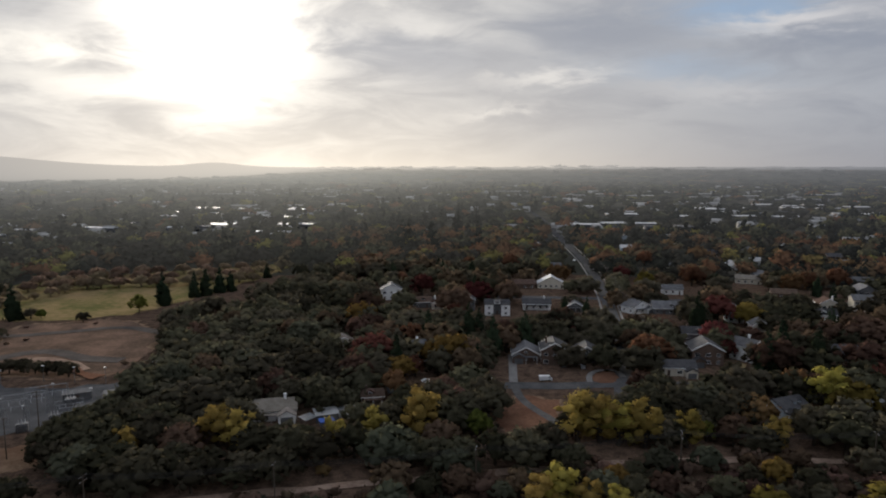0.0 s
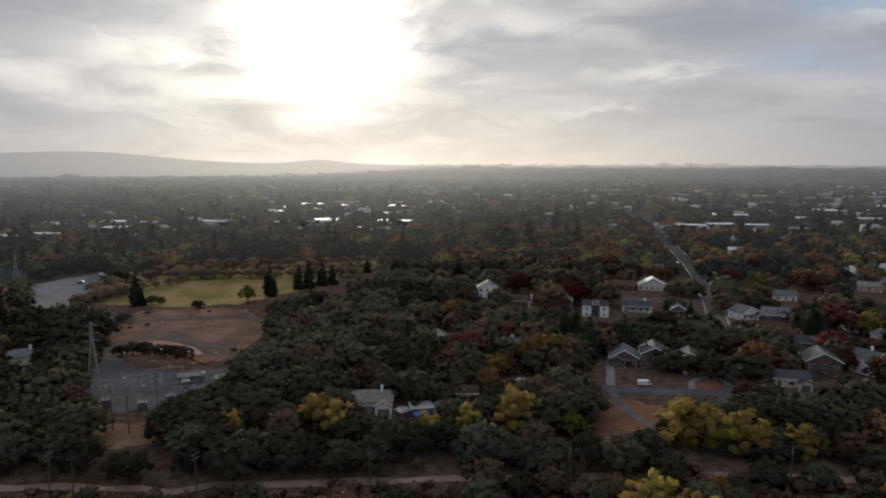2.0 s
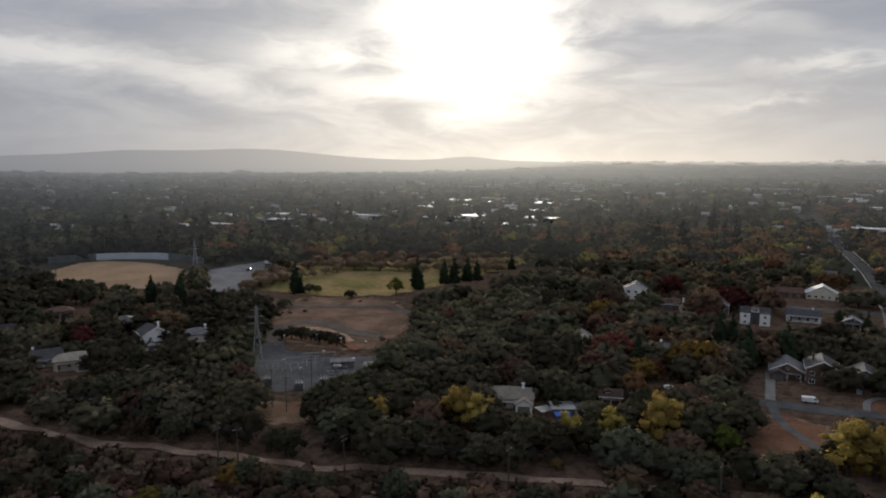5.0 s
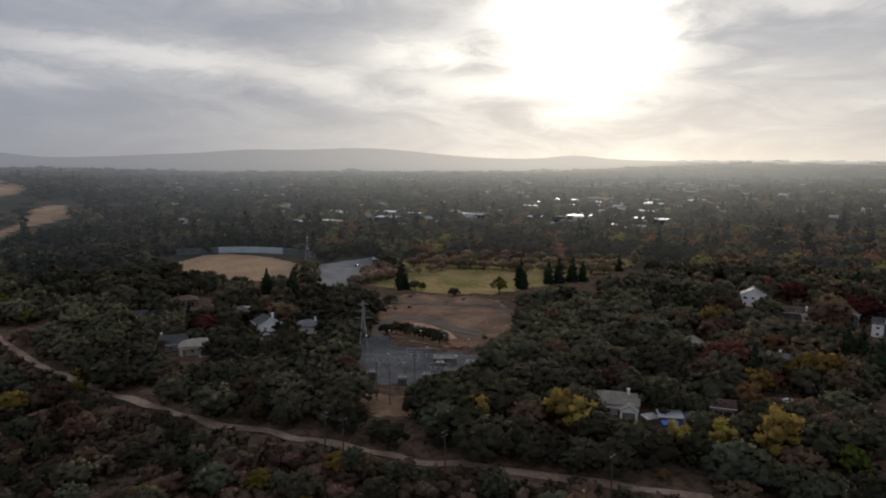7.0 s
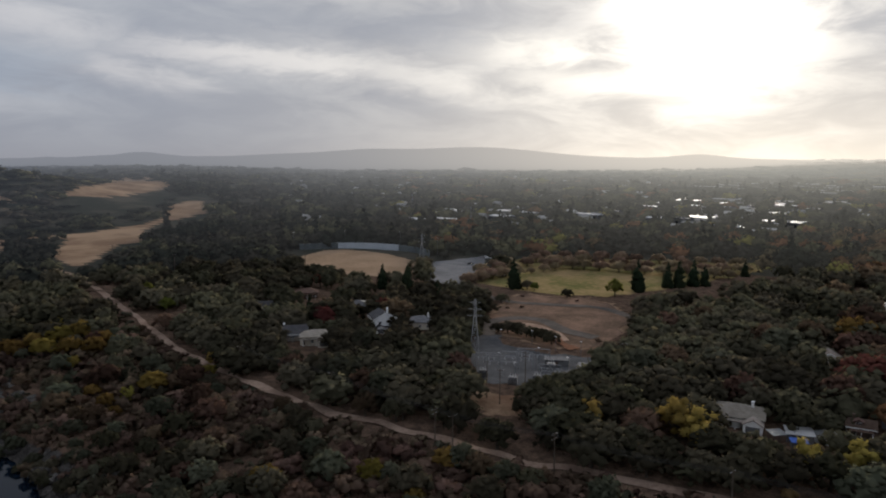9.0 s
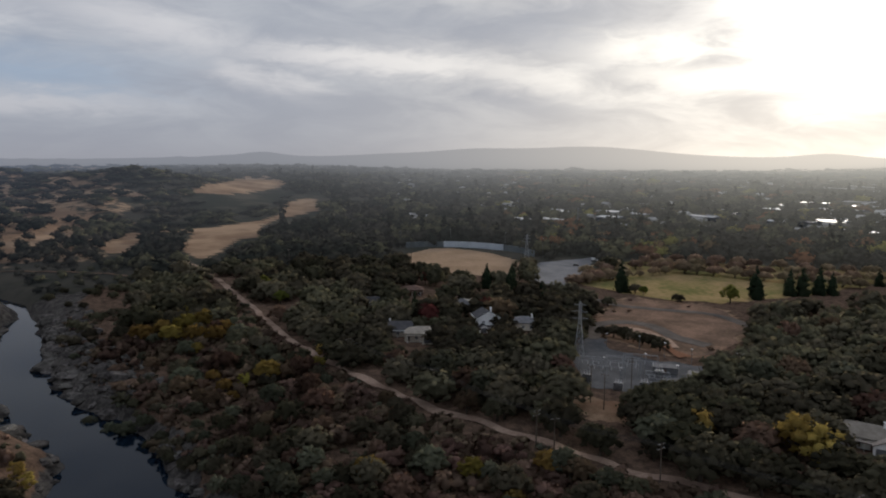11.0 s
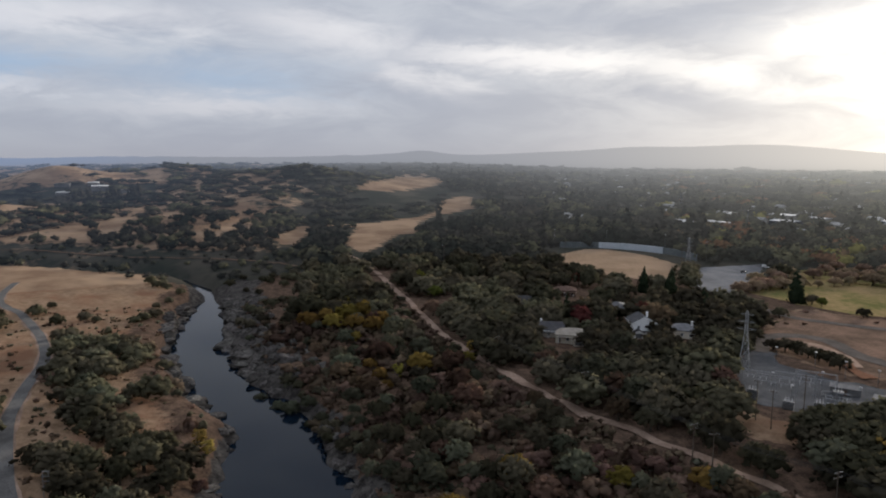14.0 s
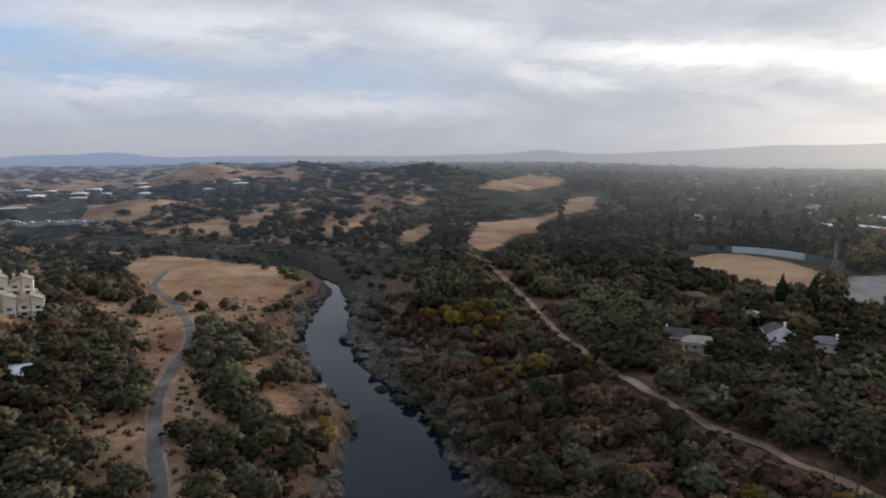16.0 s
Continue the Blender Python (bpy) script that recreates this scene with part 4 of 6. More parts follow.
HOUSES_MID = [
    (72, 369, 8, 8, 1, -6, "greyw", "roof_grey", "front"), (70, 441, 17, 10, 1, -5, "cream", "roof_light", "front"),
    (53, 440, 13, 9, 1, -5, "brownw", "roof_brown", "side"), (13, 374, 9, 9, 2, -4, "greyw", "roof_grey", "front"),
    (105, 367, 12, 10, 1, 28, "white", "roof_grey", "front"), (121, 366, 15, 12, 1, -8, "greyw", "roof_grey", "side"),
    (173, 515, 11, 9, 1, -10, "cream", "roof_grey", "side"), (222, 519, 11, 9, 1, 20, "white", "roof_light", "front"),
    (206, 457, 16, 9, 1, -20, "cream", "roof_tan", "side"), (222, 472, 10, 9, 1, 15, "greyw", "roof_grey", "front")]
HOUSES_FAR = [
    (149, 345, 8, 9, 2, -12, "white", "roof_grey", "front"), (190, 335, 9, 9, 2, -14, "white", "roof_dark", "side"),
    (276, 447, 13, 9, 1, -15, "greyw", "roof_grey", "side"), (249, 542, 11, 9, 1, -10, "white", "roof_light", "side"),
    (90, 646, 12, 9, 1, -6, "white", "roof_grey", "front"), (83, 515, 12, 10, 1, -6, "greyw", "roof_grey", "side"),
    (201, 805, 15, 10, 2, -8, "cream", "roof_grey", "side"), (189, 711, 12, 9, 1, -8, "bluew", "roof_grey", "front"),
    (170, 632, 11, 9, 1, -8, "bluew", "roof_light", "side"), (220, 667, 12, 9, 1, -8, "white", "roof_grey", "front")]
HOUSES_WEST = [
    (-8, 276, 10, 9, 2, 12, "white", "roof_grey", "side"), (-44, 293, 9, 9, 1, 15, "cream", "roof_tan", "front"),
    (-55, 212, 15, 11, 1, 12, "white", "roof_tan", "hip"), (-24, 223, 7, 6, 1, 10, "brownw", "roof_brown", "side"),
    (-31, 404, 12, 9, 2, 5, "white", "roof_grey", "front"), (-12, 383, 10, 9, 1, 5, "greyw", "roof_brown", "side"),
    (-241, 193, 13, 11, 1, 50, "cream", "roof_dark", "side"), (-228, 196, 14, 10, 1, 45, "cream", "roof_tan", "hip"),
    (-218, 227, 10, 11, 2, 60, "white", "roof_dark", "front"), (-206, 241, 12, 10, 1, 35, "cream", "roof_grey", "hip")]
HOUSES_EDGE = [
    (-2, 378, 9, 8, 1, 5, "cream", "roof_brown", "front"), (-293, 216, 9, 8, 1, 50, "white", "roof_dark", "side"), (-254, 247, 11, 10, 1, 45, "greyw", "roof_grey", "hip"),
    (-301, 252, 12, 9, 1, 50, "brownw", "roof_brown", "hip"), (165, 276, 10, 9, 1, -12, "greyw", "roof_dark", "side"), (175, 226, 10, 8, 1, -16, "white", "roof_light", "side"),
    (140, 212, 8, 7, 1, -16, "white", "roof_light", "front"), (205, 305, 11, 9, 1, -14, "greyw", "roof_dark", "front"), (230, 370, 11, 9, 2, -14, "cream", "roof_grey", "side"),
    (142, 420, 12, 9, 1, -8, "white", "roof_grey", "side")]
TWIN = (29, 362)
ALL_HOUSES = HOUSES + HOUSES_MID + HOUSES_FAR + HOUSES_WEST + HOUSES_EDGE


MAIN = len(ALL_HOUSES)


def more_houses():
    """The blocks beyond: small houses in rows along the streets."""
    rng = random.Random(21)
    for i in range(7):
        for j in range(10):
            x, y = 150 + 44 * i + rng.uniform(-9, 9) + 6 * j, 310 + 48 * j + rng.uniform(-10, 10)
            if i == 0 and j > 2:
                x -= 100
            clash = any(math.hypot(x - h[0], y - h[1]) < 26 for h in ALL_HOUSES) or abs(x - np.interp(y, [p[1] for p in STREET], [p[0] for p in STREET])) < 15
            if not clash and x < 0.66 * y + 30 and rng.random() < 0.8:
                ALL_HOUSES.append((x, y, rng.uniform(9, 14), rng.uniform(8, 10), 1 if rng.random() < 0.75 else 2, rng.uniform(-14, -2), rng.choice(("white", "cream", "greyw", "greyw", "brownw", "brownw")),
                                   rng.choice(("roof_grey", "roof_dark", "roof_dark", "roof_brown")), rng.choice(("side", "front", "hip"))))


more_houses()
SHEDS = [(-37, 208), (-31, 211), (-42, 205)]
CABINS = [(-37, 208, 7), (-31, 211, 7), (-40, 204, 6), (-610, 388, 10), (-279, -62, 7), (-262, -60, 8), (-242, -58, 6), (-338, -80, 16), (-378, -92, 16), (-187, -6, 3)]

# ---- woods ----
YELLOW_SPOTS = [(39, 191, 13), (45, 190, 13), (50, 188, 12), (57, 186, 13), (-7, 193, 14), (-64, 186, 12), (-57, 183, 11), (-20, 191, 9), (-30, 183, 9), (69, 186, 10), (93, 183, 9),
                (125, 214, 14), (22, 150, 10), (27, 152, 11), (33, 148, 9), (40, 147, 8), (-87, 180, 9), 
                (-241, 151, 5), (-214, 35, 6), (-209, 36, 5), (-233, 113, 6)]
ORANGE_SPOTS = [(-17, 230, 10), (-58, 538, 11), (19, 506, 13), (52, 520, 13), (159, 536, 13), (163, 444, 15), (212, 411, 15), (232, 430, 13), (251, 431, 16), (94, 199, 12), (-31, 168, 4), (-28, 457, 9)]
GOLD_SPOTS = [(-310, 115, 9), (-319, 126, 10), (-318, 135, 10), (-291, 128, 9), (-300, 122, 9), (-327, 118, 8), (-284, 116, 6), (-302, 137, 8), (-262, 122, 5), (-250, 108, 5), (-352, 140, 7), (-225, 104, 4.5)]
RED_SPOTS = [(-11, 253, 9), (59, 309, 8), (117, 275, 9), (113, 283, 7), (-239, 211, 12), (-318, 277, 11), (-231, 241, 12), (-247, 216, 10)]
CONIFER_SPOTS = [(-223, 348, 21), (-161, 388, 21), (-151, 410, 17), (-146, 416, 18), (-140, 424, 18), (-135, 429, 15), (-125, 481, 12), (-285, 298, 15), (-272, 304, 14),
                 (-292, 305, 15), (-279, 314, 16), (-235, 289, 13), (-229, 284, 12), (-263, 222, 13)]
FAR_CONIFERS = [(-58, 784, 28), (-39, 784, 28), (17, 783, 34), (404, 654, 22), (-330, 700, 24), (-150, 640, 20), (-168, 650, 18), (-420, 640, 22), (70, 690, 20), (240, 720, 22), (310, 820, 24), (420, 760, 24), (-95, 720, 26), (-300, 820, 26), (-260, 830, 24)]
WEST_CONIFERS = [(-1150 - 16 * (k % 3), 20 + 9 * k, 17 + 5 * (k % 4)) for k in range(12)]
LIME_SPOTS = [(-165, 365, 11), (-210, 351, 6), (10, 192, 10), (-158, 452, 8), (-373, 196, 10), (-336, 186, 9), (76, 190, 7)]
LINES = [(TRAIL, 1.4), (PATH, 5.0), (BENCH, 2.5), (STREET, 3.4), (CROSS, 6.0), (LANE, 4.0), (BACK, 6.0)]


def free(x, y, tall):
    """Where a tree of that height may stand: off roads, clearings and yards, with nothing open close behind it hidden
    from the camera.
    """
    ok = np.ones(len(x), bool)
    drop = EYE - height(x, y)
    for line, gap in LINES:
        ok &= (along(line, x, y)[0] > gap + 0.12 * tall) | ((line is TRAIL) & (x > 20) & (along(line, x, y)[0] > 0.8))
    for share in (0.0, 0.45, 0.85):
        k = drop / (drop - share * tall)
        for poly in CLEARINGS:
            if share < 0.8 or poly not in (BALL, PARKSIDE, LOT, YARD, FLAT):
                ok &= ~inside(poly, x * k, y * k)
    for poly in GAPS:
        k = drop / (drop - 0.3 * tall)
        ok &= ~inside(poly, x, y) & ~inside(poly, x * k, y * k)
    for i, (hx, hy, w, *_) in enumerate([(*TWIN, 15)] + ALL_HOUSES):
        ok &= np.hypot(x - hx, y - hy) > w * 0.55 + (3 if i <= MAIN else 1.5)
        for share in (0.12, 0.25, 0.4, 0.55, 0.7, 0.86) if i <= MAIN else (0.15,):
            k = drop / (drop - share * tall)
            ok &= np.hypot(x * k - hx, y * k - hy) > w * 0.62
    for spots in (GOLD_SPOTS, YELLOW_SPOTS, ORANGE_SPOTS, RED_SPOTS, CONIFER_SPOTS, LIME_SPOTS):
        for sx, sy, h in spots:
            ok &= np.hypot(x - sx, y - sy) > h * 0.3
            for share in (0.1, 0.22, 0.35, 0.5, 0.65):
                k = drop / (drop - share * tall)
                ok &= np.hypot(x * k - sx, y * k - sy) > h * 0.33
    for share in (0.3, 0.6):
        k = (drop + 3) / (drop + 3 - share * tall)
        ok &= (along(TRAIL, x * k, y * k)[0] > 2.2) | (x > -20)
    for share in (0.0, 0.5, 0.9):           # nor stand before the water as the camera sees it
        k = (EYE - WATER) / (EYE - WATER - share * (tall + 6) - 6)
        dd, _, ww = along(RIVER, x * k, y * k)
        ok &= dd - np.interp(ww, np.arange(len(RIVER)), RIVER[:, 2]) > (-2.0 if share else 3.0)
    for share in (0.25, 0.5, 0.75):         # the long street stays in the camera's sight
        k = drop / (drop - share * tall)
        ok &= (along(STREET, x * k, y * k)[0] > 4.2) | (y < 262)
    for sx, sy, w in CABINS:
        for share in (0.0, 0.35, 0.7):
            k = drop / (drop - share * tall)
            ok &= np.hypot(x * k - sx, y * k - sy) > w * 0.75
    for sx, sy in SHEDS:
        ok &= np.hypot(x - sx, y - sy) > 5
    return ok


def grid(x0, x1, y0, y1, step, seed):
    rng = np.random.RandomState(seed)
    gx, gy = np.meshgrid(np.arange(x0, x1, step), np.arange(y0, y1, step))
    gx = gx.ravel() + rng.uniform(-0.48, 0.48, gx.size) * step
    gy = gy.ravel() + rng.uniform(-0.48, 0.48, gy.size) * step
    return gx, gy, rng


def polar(x, y):
    return np.hypot(x, y), np.degrees(np.arctan2(-x, y))


def bank(x, y):
    d, side, w = along(RIVER, x, y)
    return d - np.interp(w, np.arange(len(RIVER)), RIVER[:, 2]), side


def choose(rng, n, table):
    names = list(table)
    p = np.array([table[k] for k in names], float)
    return np.array(names)[rng.choice(len(names), n, p=p / p.sum())]


FOREST = []     # kind, x, y, height


def grow_near(step, seed, low, high, wanted, kept):
    """Trees on one loose grid; low, high: range of sizes; kept: those that stand already."""
    x, y, rng = grid(-480, 330, -180, 345, step, seed)
    r, az = polar(x, y)
    d, side = bank(x, y)
    use = (r > 118) & (r < 345) & (az > -48) & (az < 118)
    clump = ripple(x, y, 27, 41) * 0.65 + ripple(x, y, 12, 42) * 0.35
    prob, kind, tall = np.zeros(len(x)), np.full(len(x), "oak", object), rng.uniform(6.5, 9.5, len(x))
    trail_d, trail_side, _ = along(TRAIL, x, y)
    path_d, path_side, _ = along(PATH, x, y)

    def zone(mask, p, table, lo, hi):
        n = int(mask.sum())
        prob[mask] = p[mask] if isinstance(p, np.ndarray) else p
        kind[mask] = choose(rng, n, table)
        tall[mask] = lo + (hi - lo) * rng.uniform(low, high, n)

    north = side > 0
    zone(north & (d <= 14), np.where(x > -265, 0.9, 0.10), {"brush": 0.25, "oak": 0.45, "willow": 0.30}, 3.2, 6.5)
    zone(north & (d > 14) & (trail_side < 0), np.where((x < -255) & (d < 34), 0.30, 0.95), {"brush": 0.60, "oak": 0.17, "willow": 0.08, "rust": 0.12, "gold": 0.03}, 4.5, 9.5)
    zone(north & (trail_side > 0) & (r < 240), 0.95, {"oak": 0.88, "willow": 0.04, "rust": 0.08}, 6.5, 13)
    zone(north & (trail_side > 0) & (r >= 240) & (az < 8), 0.88, {"oak": 0.60, "rust": 0.23, "orange": 0.03, "red": 0.02, "conifer": 0.10, "gold": 0.02}, 7.5, 16)
    zone(north & (trail_side > 0) & (r >= 240) & (az >= 8), 0.95, {"oak": 0.93, "rust": 0.04, "willow": 0.03}, 7, 14)
    south = ~north
    zone(south & (d <= 9), 0.6, {"brush": 0.4, "oak": 0.45, "willow": 0.15}, 3, 6)
    zone(south & (d > 9) & (d < 75), np.where(clump > np.where((path_side > 0) & (path_d > 13), -0.5, -0.22), 0.96, 0.08), {"oak": 0.68, "brush": 0.20, "willow": 0.12}, 5, 12)
    zone(south & (d >= 75), np.where(clump > -0.55, 0.95, 0.3), {"oak": 0.86, "brush": 0.09, "rust": 0.05}, 5, 12)
    small = kind == "brush"
    tall[small] = np.minimum(tall[small], rng.uniform(3.2, 6.2, int(small.sum())))
    tall[kind == "conifer"] *= 1.4
    use &= rng.uniform(size=len(x)) < prob * wanted
    if kept:
        old = np.array([k[1:] for k in kept], float)
        gap = np.hypot(x[:, None] - old[:, 0], y[:, None] - old[:, 1]) - 0.42 * old[:, 2]
        use &= gap.min(1) > 0.1 * tall
    x, y, kind, tall = x[use], y[use], kind[use], tall[use]
    ok = free(x, y, tall)
    FOREST.extend(zip(kind[ok], x[ok], y[ok], tall[ok]))


def grow_mid():
    x, y, rng = grid(-760, 470, -420, 800, 12.5, 32)
    r, az = polar(x, y)
    d, side = bank(x, y)
    use = (r >= 345) & (r < 790) & (az > -42) & (az < 112)
    clump = ripple(x, y, 70, 43) * 0.7 + ripple(x, y, 22, 44) * 0.3
    prob, kind, tall = np.full(len(x), 0.9), np.full(len(x), "oak", object), rng.uniform(9, 15, len(x))
    town = (az < 9) & (side > 0)
    prob[town] = 0.82
    kind[town] = choose(rng, int(town.sum()), {"oak": 0.64, "rust": 0.21, "orange": 0.03, "gold": 0.02, "red": 0.015, "conifer": 0.085})
    leafy = town & (kind != "oak")
    tall[leafy] = rng.uniform(11.5, 16.5, int(leafy.sum()))
    behind = (az >= 9) & (az < 50) & (r > 500)
    kind[behind] = choose(rng, int(behind.sum()), {"oak": 0.93, "lime": 0.02, "rust": 0.05})
    hill = (az > 62) & (r > 560)
    prob[hill] = np.where(clump[hill] > -0.34, 0.92, 0.16)
    tall[hill] = rng.uniform(7, 11, int(hill.sum()))
    for poly in WOODED:
        prob[inside(poly, x, y)] = 0.95
    for poly in (BARE, BARE2):
        prob[inside(poly, x, y)] = 0.22
    gully = (az > 72) & (r < 560)
    prob[gully] = np.where(clump[gully] > -0.2, 0.85, 0.25)
    wood = (az > 92.5) & (side < 0) & (r < 620) & (along(PATH, x, y)[0] > 10)
    prob[wood] = 0.95
    tall[wood] = rng.uniform(7, 11.5, int(wood.sum()))
    ravine = (side > 0) & (d < 62) & (x < -430)
    prob[ravine] = np.where(d[ravine] < 9, 0.0, 0.72)
    tall[ravine] = rng.uniform(2.5, 5.5, int(ravine.sum()))
    prob[inside(CUT, x, y)] = 0.03
    tall[gully] = rng.uniform(4, 7, int(gully.sum()))
    prob[d < 6] = 0.0
    use &= rng.uniform(size=len(x)) < prob
    x, y, kind, tall = x[use], y[use], kind[use], tall[use]
    ok = free(x, y, tall)
    FOREST.extend(zip(kind[ok], x[ok], y[ok], tall[ok]))


grow_near(10.2, 31, 0.55, 1.0, 1.0, [])
grow_near(6.2, 33, 0.05, 0.5, 0.75, list(FOREST))
grow_mid()
for kind, spots, wide in (("yellow", YELLOW_SPOTS, 1.4), ("gold", GOLD_SPOTS, 1.35), ("orange", ORANGE_SPOTS, 1.15), ("red", RED_SPOTS, 0.95), ("conifer", CONIFER_SPOTS, 1.15), ("lime", LIME_SPOTS, 1.0)):
    for x, y, h in spots:
        h *= 1.12 if kind == "yellow" and y > 160 else 1.0
        plant(kind, x, y, h, wide * random.uniform(0.92, 1.08))
# park trees in rows
for x0, y0, x1, y1, n in ((-262, 428, -128, 463, 14), (-268, 450, -130, 490, 13), (-272, 472, -140, 520, 11)):
    for k in range(n):
        u = (k + random.uniform(-0.2, 0.2)) / (n - 1)
        plant("tan", x0 + (x1 - x0) * u, y0 + (y1 - y0) * u, random.uniform(6.5, 8.5), random.uniform(1.5, 2.0))
for x, y in ((-255, 346), (-253, 356), (-254, 367), (-251, 378), (-258, 403), (-271, 380), (-270, 401), (-275, 423), (-262, 390), (-262, 370), (-280, 410)):
    plant("tan", x, y, random.uniform(6, 8), random.uniform(1.5, 1.9))
for i in range(8):
    plant("tan", -258 + 3 * i, 346 + 11 * i, random.uniform(5, 7), 1.35)
for x, y in ((-171, 254), (-167, 256), (-162, 257), (-157, 256), (-152, 255), (-147, 254), (-142, 252), (-205, 308), (-216, 352), (-185, 345)):
    plant("oak", x, y, random.uniform(5, 6.5), 1.5)

for x, y in ((-196, 300), (-191, 306), (-206, 331), (-176, 340), (-128, 268)):
    plant("brush", x, y, random.uniform(1.4, 2.6), 1.3)

def west_wood():
    """Close dark oaks between the paved path and the flats."""
    x, y, rng = grid(-660, -220, -140, -20, 8.5, 71)
    for poly in WESTWOOD:
        ok = inside(poly, x, y) & (along(PATH, x, y)[0] > 8)
        for cx, cy, w in CABINS:
            for k in (1.0, 1.05, 1.1, 1.16):
                ok &= np.hypot(x * k - cx, y * k - cy) > w * 0.7
        for a, b in zip(x[ok], y[ok]):
            FOREST.append(("oak" if rng.uniform() < 0.85 else "rust", a, b, rng.uniform(6.5, 11)))


west_wood()
# the nearest of each kind are things of their own, the rest are joined
FOREST.sort(key=lambda f: math.hypot(f[1], f[2]))
LIMIT = {"oak": 300, "brush": 260, "willow": 120, "rust": 170, "orange": 90, "red": 60, "yellow": 60, "gold": 60, "tan": 0, "lime": 40, "conifer": 80}
REST = {k: [] for k in SPECIES}
for kind, x, y, h in FOREST:
    if LIMIT[kind] > 0 and math.hypot(x, y) < BACKDROP:
        LIMIT[kind] -= 1
        plant(kind, x, y, h, random.uniform(1.1, 1.5) if kind != "conifer" else 1.1)
    else:
        REST[kind].append((x, y, h, random.uniform(1.15, 1.6) if kind != "conifer" else random.uniform(0.95, 1.2)))


def split_far(rows, r):
    rows = np.array(rows, float).reshape(-1, 4)
    q = np.hypot(rows[:, 0], rows[:, 1]) < r
    return rows[q], rows[~q]


near, mid = split_far(REST["oak"], 345)
if len(near):
    copse("oak_woods", ["round"] * 5, near, M["oak_s"], "dense dark olive oak woods behind the trail", 190, 0.068)
mid, further = split_far(mid, BACKDROP)
copse("oak_woods_beyond", ["round"] * 5, mid, M["oak_s"], "dark oak woods and scattered trees beyond the clearings", 170, 0.075)
# trees past BACKDROP wear the material with painted haze
copse("plain_woods", ["round"] * 5, further, FAR, "dull oak woods with painted haze at the edge of the plain", 70, 0.105)
if REST["brush"]:
    copse("scrub", ["low"] * 4, np.array(REST["brush"]), M["brush_s"], "dry brown scrub covering the river slope", 110, 0.15, "brush")
for kind in ("rust", "willow", "orange", "gold", "red", "conifer"):
    if REST[kind]:
        REST[kind], out = split_far(REST[kind], BACKDROP)
        if len(out) and kind != "conifer":
            copse("autumn_treetops", ["round"] * 4, out, FAR, "autumn treetops with painted haze among the far houses", 110, 0.088, shade=(0.95, 1.0) if kind in ("gold", "orange") else (0.83, 0.9))
        elif len(out):
            copse("far_conifers", ["cone"] * 3, out, FAR, "dark conifers among the far houses", 40, 0.10, shade=(0.0, 0.1))
    if len(REST[kind]):
        copse(kind + "_treetops", ["cone" if kind == "conifer" else "round"] * 4, np.array(REST[kind]), M[kind], SPECIES[kind][5] + " further off", 150, 0.078)


def thicket():
    """Low growth that fills the river slopes between the larger shrubs."""
    x, y, rng = grid(-480, 330, -120, 200, 4.2, 61)
    r, az = polar(x, y)
    d, side = bank(x, y)
    trail_d, trail_side, _ = along(TRAIL, x, y)
    clump = ripple(x, y, 20, 62)
    use = (r > 112) & (r < 420) & (az > -48) & (az < 116)
    north = (side > 0) & (d > np.where(x > -265, 3.5, 9)) & (trail_side < 0) & (trail_d > 2.6) & (rng.uniform(size=len(x)) < np.where((x < -255) & (d < 34), 0.35, 0.72))
    south = (side < 0) & (d > 5) & (along(PATH, x, y)[0] > 4) & (rng.uniform(size=len(x)) < np.where(clump > 0, 0.48, 0.22)) & ~inside(FLAT, x, y)
    tall = np.where(north, rng.uniform(1.6, 3.4, len(x)), rng.uniform(0.8, 2.2, len(x)))
    use &= (north | south)
    for share in (0.0, 0.6):
        k = (EYE - WATER) / (EYE - WATER - share * (tall + 5) - 4)
        dd, _, ww = along(RIVER, x * k, y * k)
        use &= dd - np.interp(ww, np.arange(len(RIVER)), RIVER[:, 2]) > 0.5
    rows = np.stack([x, y, tall, rng.uniform(0.9, 1.5, len(x))], 1)[use]
    pick = rng.uniform(size=len(rows)) + 0.35 * ripple(rows[:, 0], rows[:, 1], 25, 63)
    copse("brown_scrub", ["low"] * 4, rows[pick < 0.7], M["brush_s"], "dry brown scrub covering the river slopes", 42, 0.17, "brush")
    copse("grey_scrub", ["low"] * 4, rows[(pick >= 0.7) & (pick < 0.84)], M["willow_s"], "grey-green scrub on the river slopes", 42, 0.17, "brush")
    copse("green_scrub", ["low"] * 4, rows[pick >= 0.84], M["oak_s"], "dark green scrub on the river slopes", 42, 0.17, "brush")


thicket()


def graded(r0, r1, share, seed, az0=-44, az1=112):
    """Scattered spots whose spacing grows outwards."""
    rng = np.random.RandomState(seed)
    xs, ys, ss = [], [], []
    r = r0
    while r < r1:
        s = r * share
        n = max(1, int(radians(az1 - az0) * r / s))
        a = np.radians(np.linspace(az0, az1, n) + rng.uniform(-0.5, 0.5, n) * (az1 - az0) / n)
        q = r + rng.uniform(-0.5, 0.5, n) * s
        xs.append(-np.sin(a) * q)
        ys.append(np.cos(a) * q)
        ss.append(np.full(n, s))
        r += s
    return np.concatenate(xs), np.concatenate(ys), np.concatenate(ss), rng


# places of the far flat roofs, kept clear of trees
FAR_BLOCKS = []


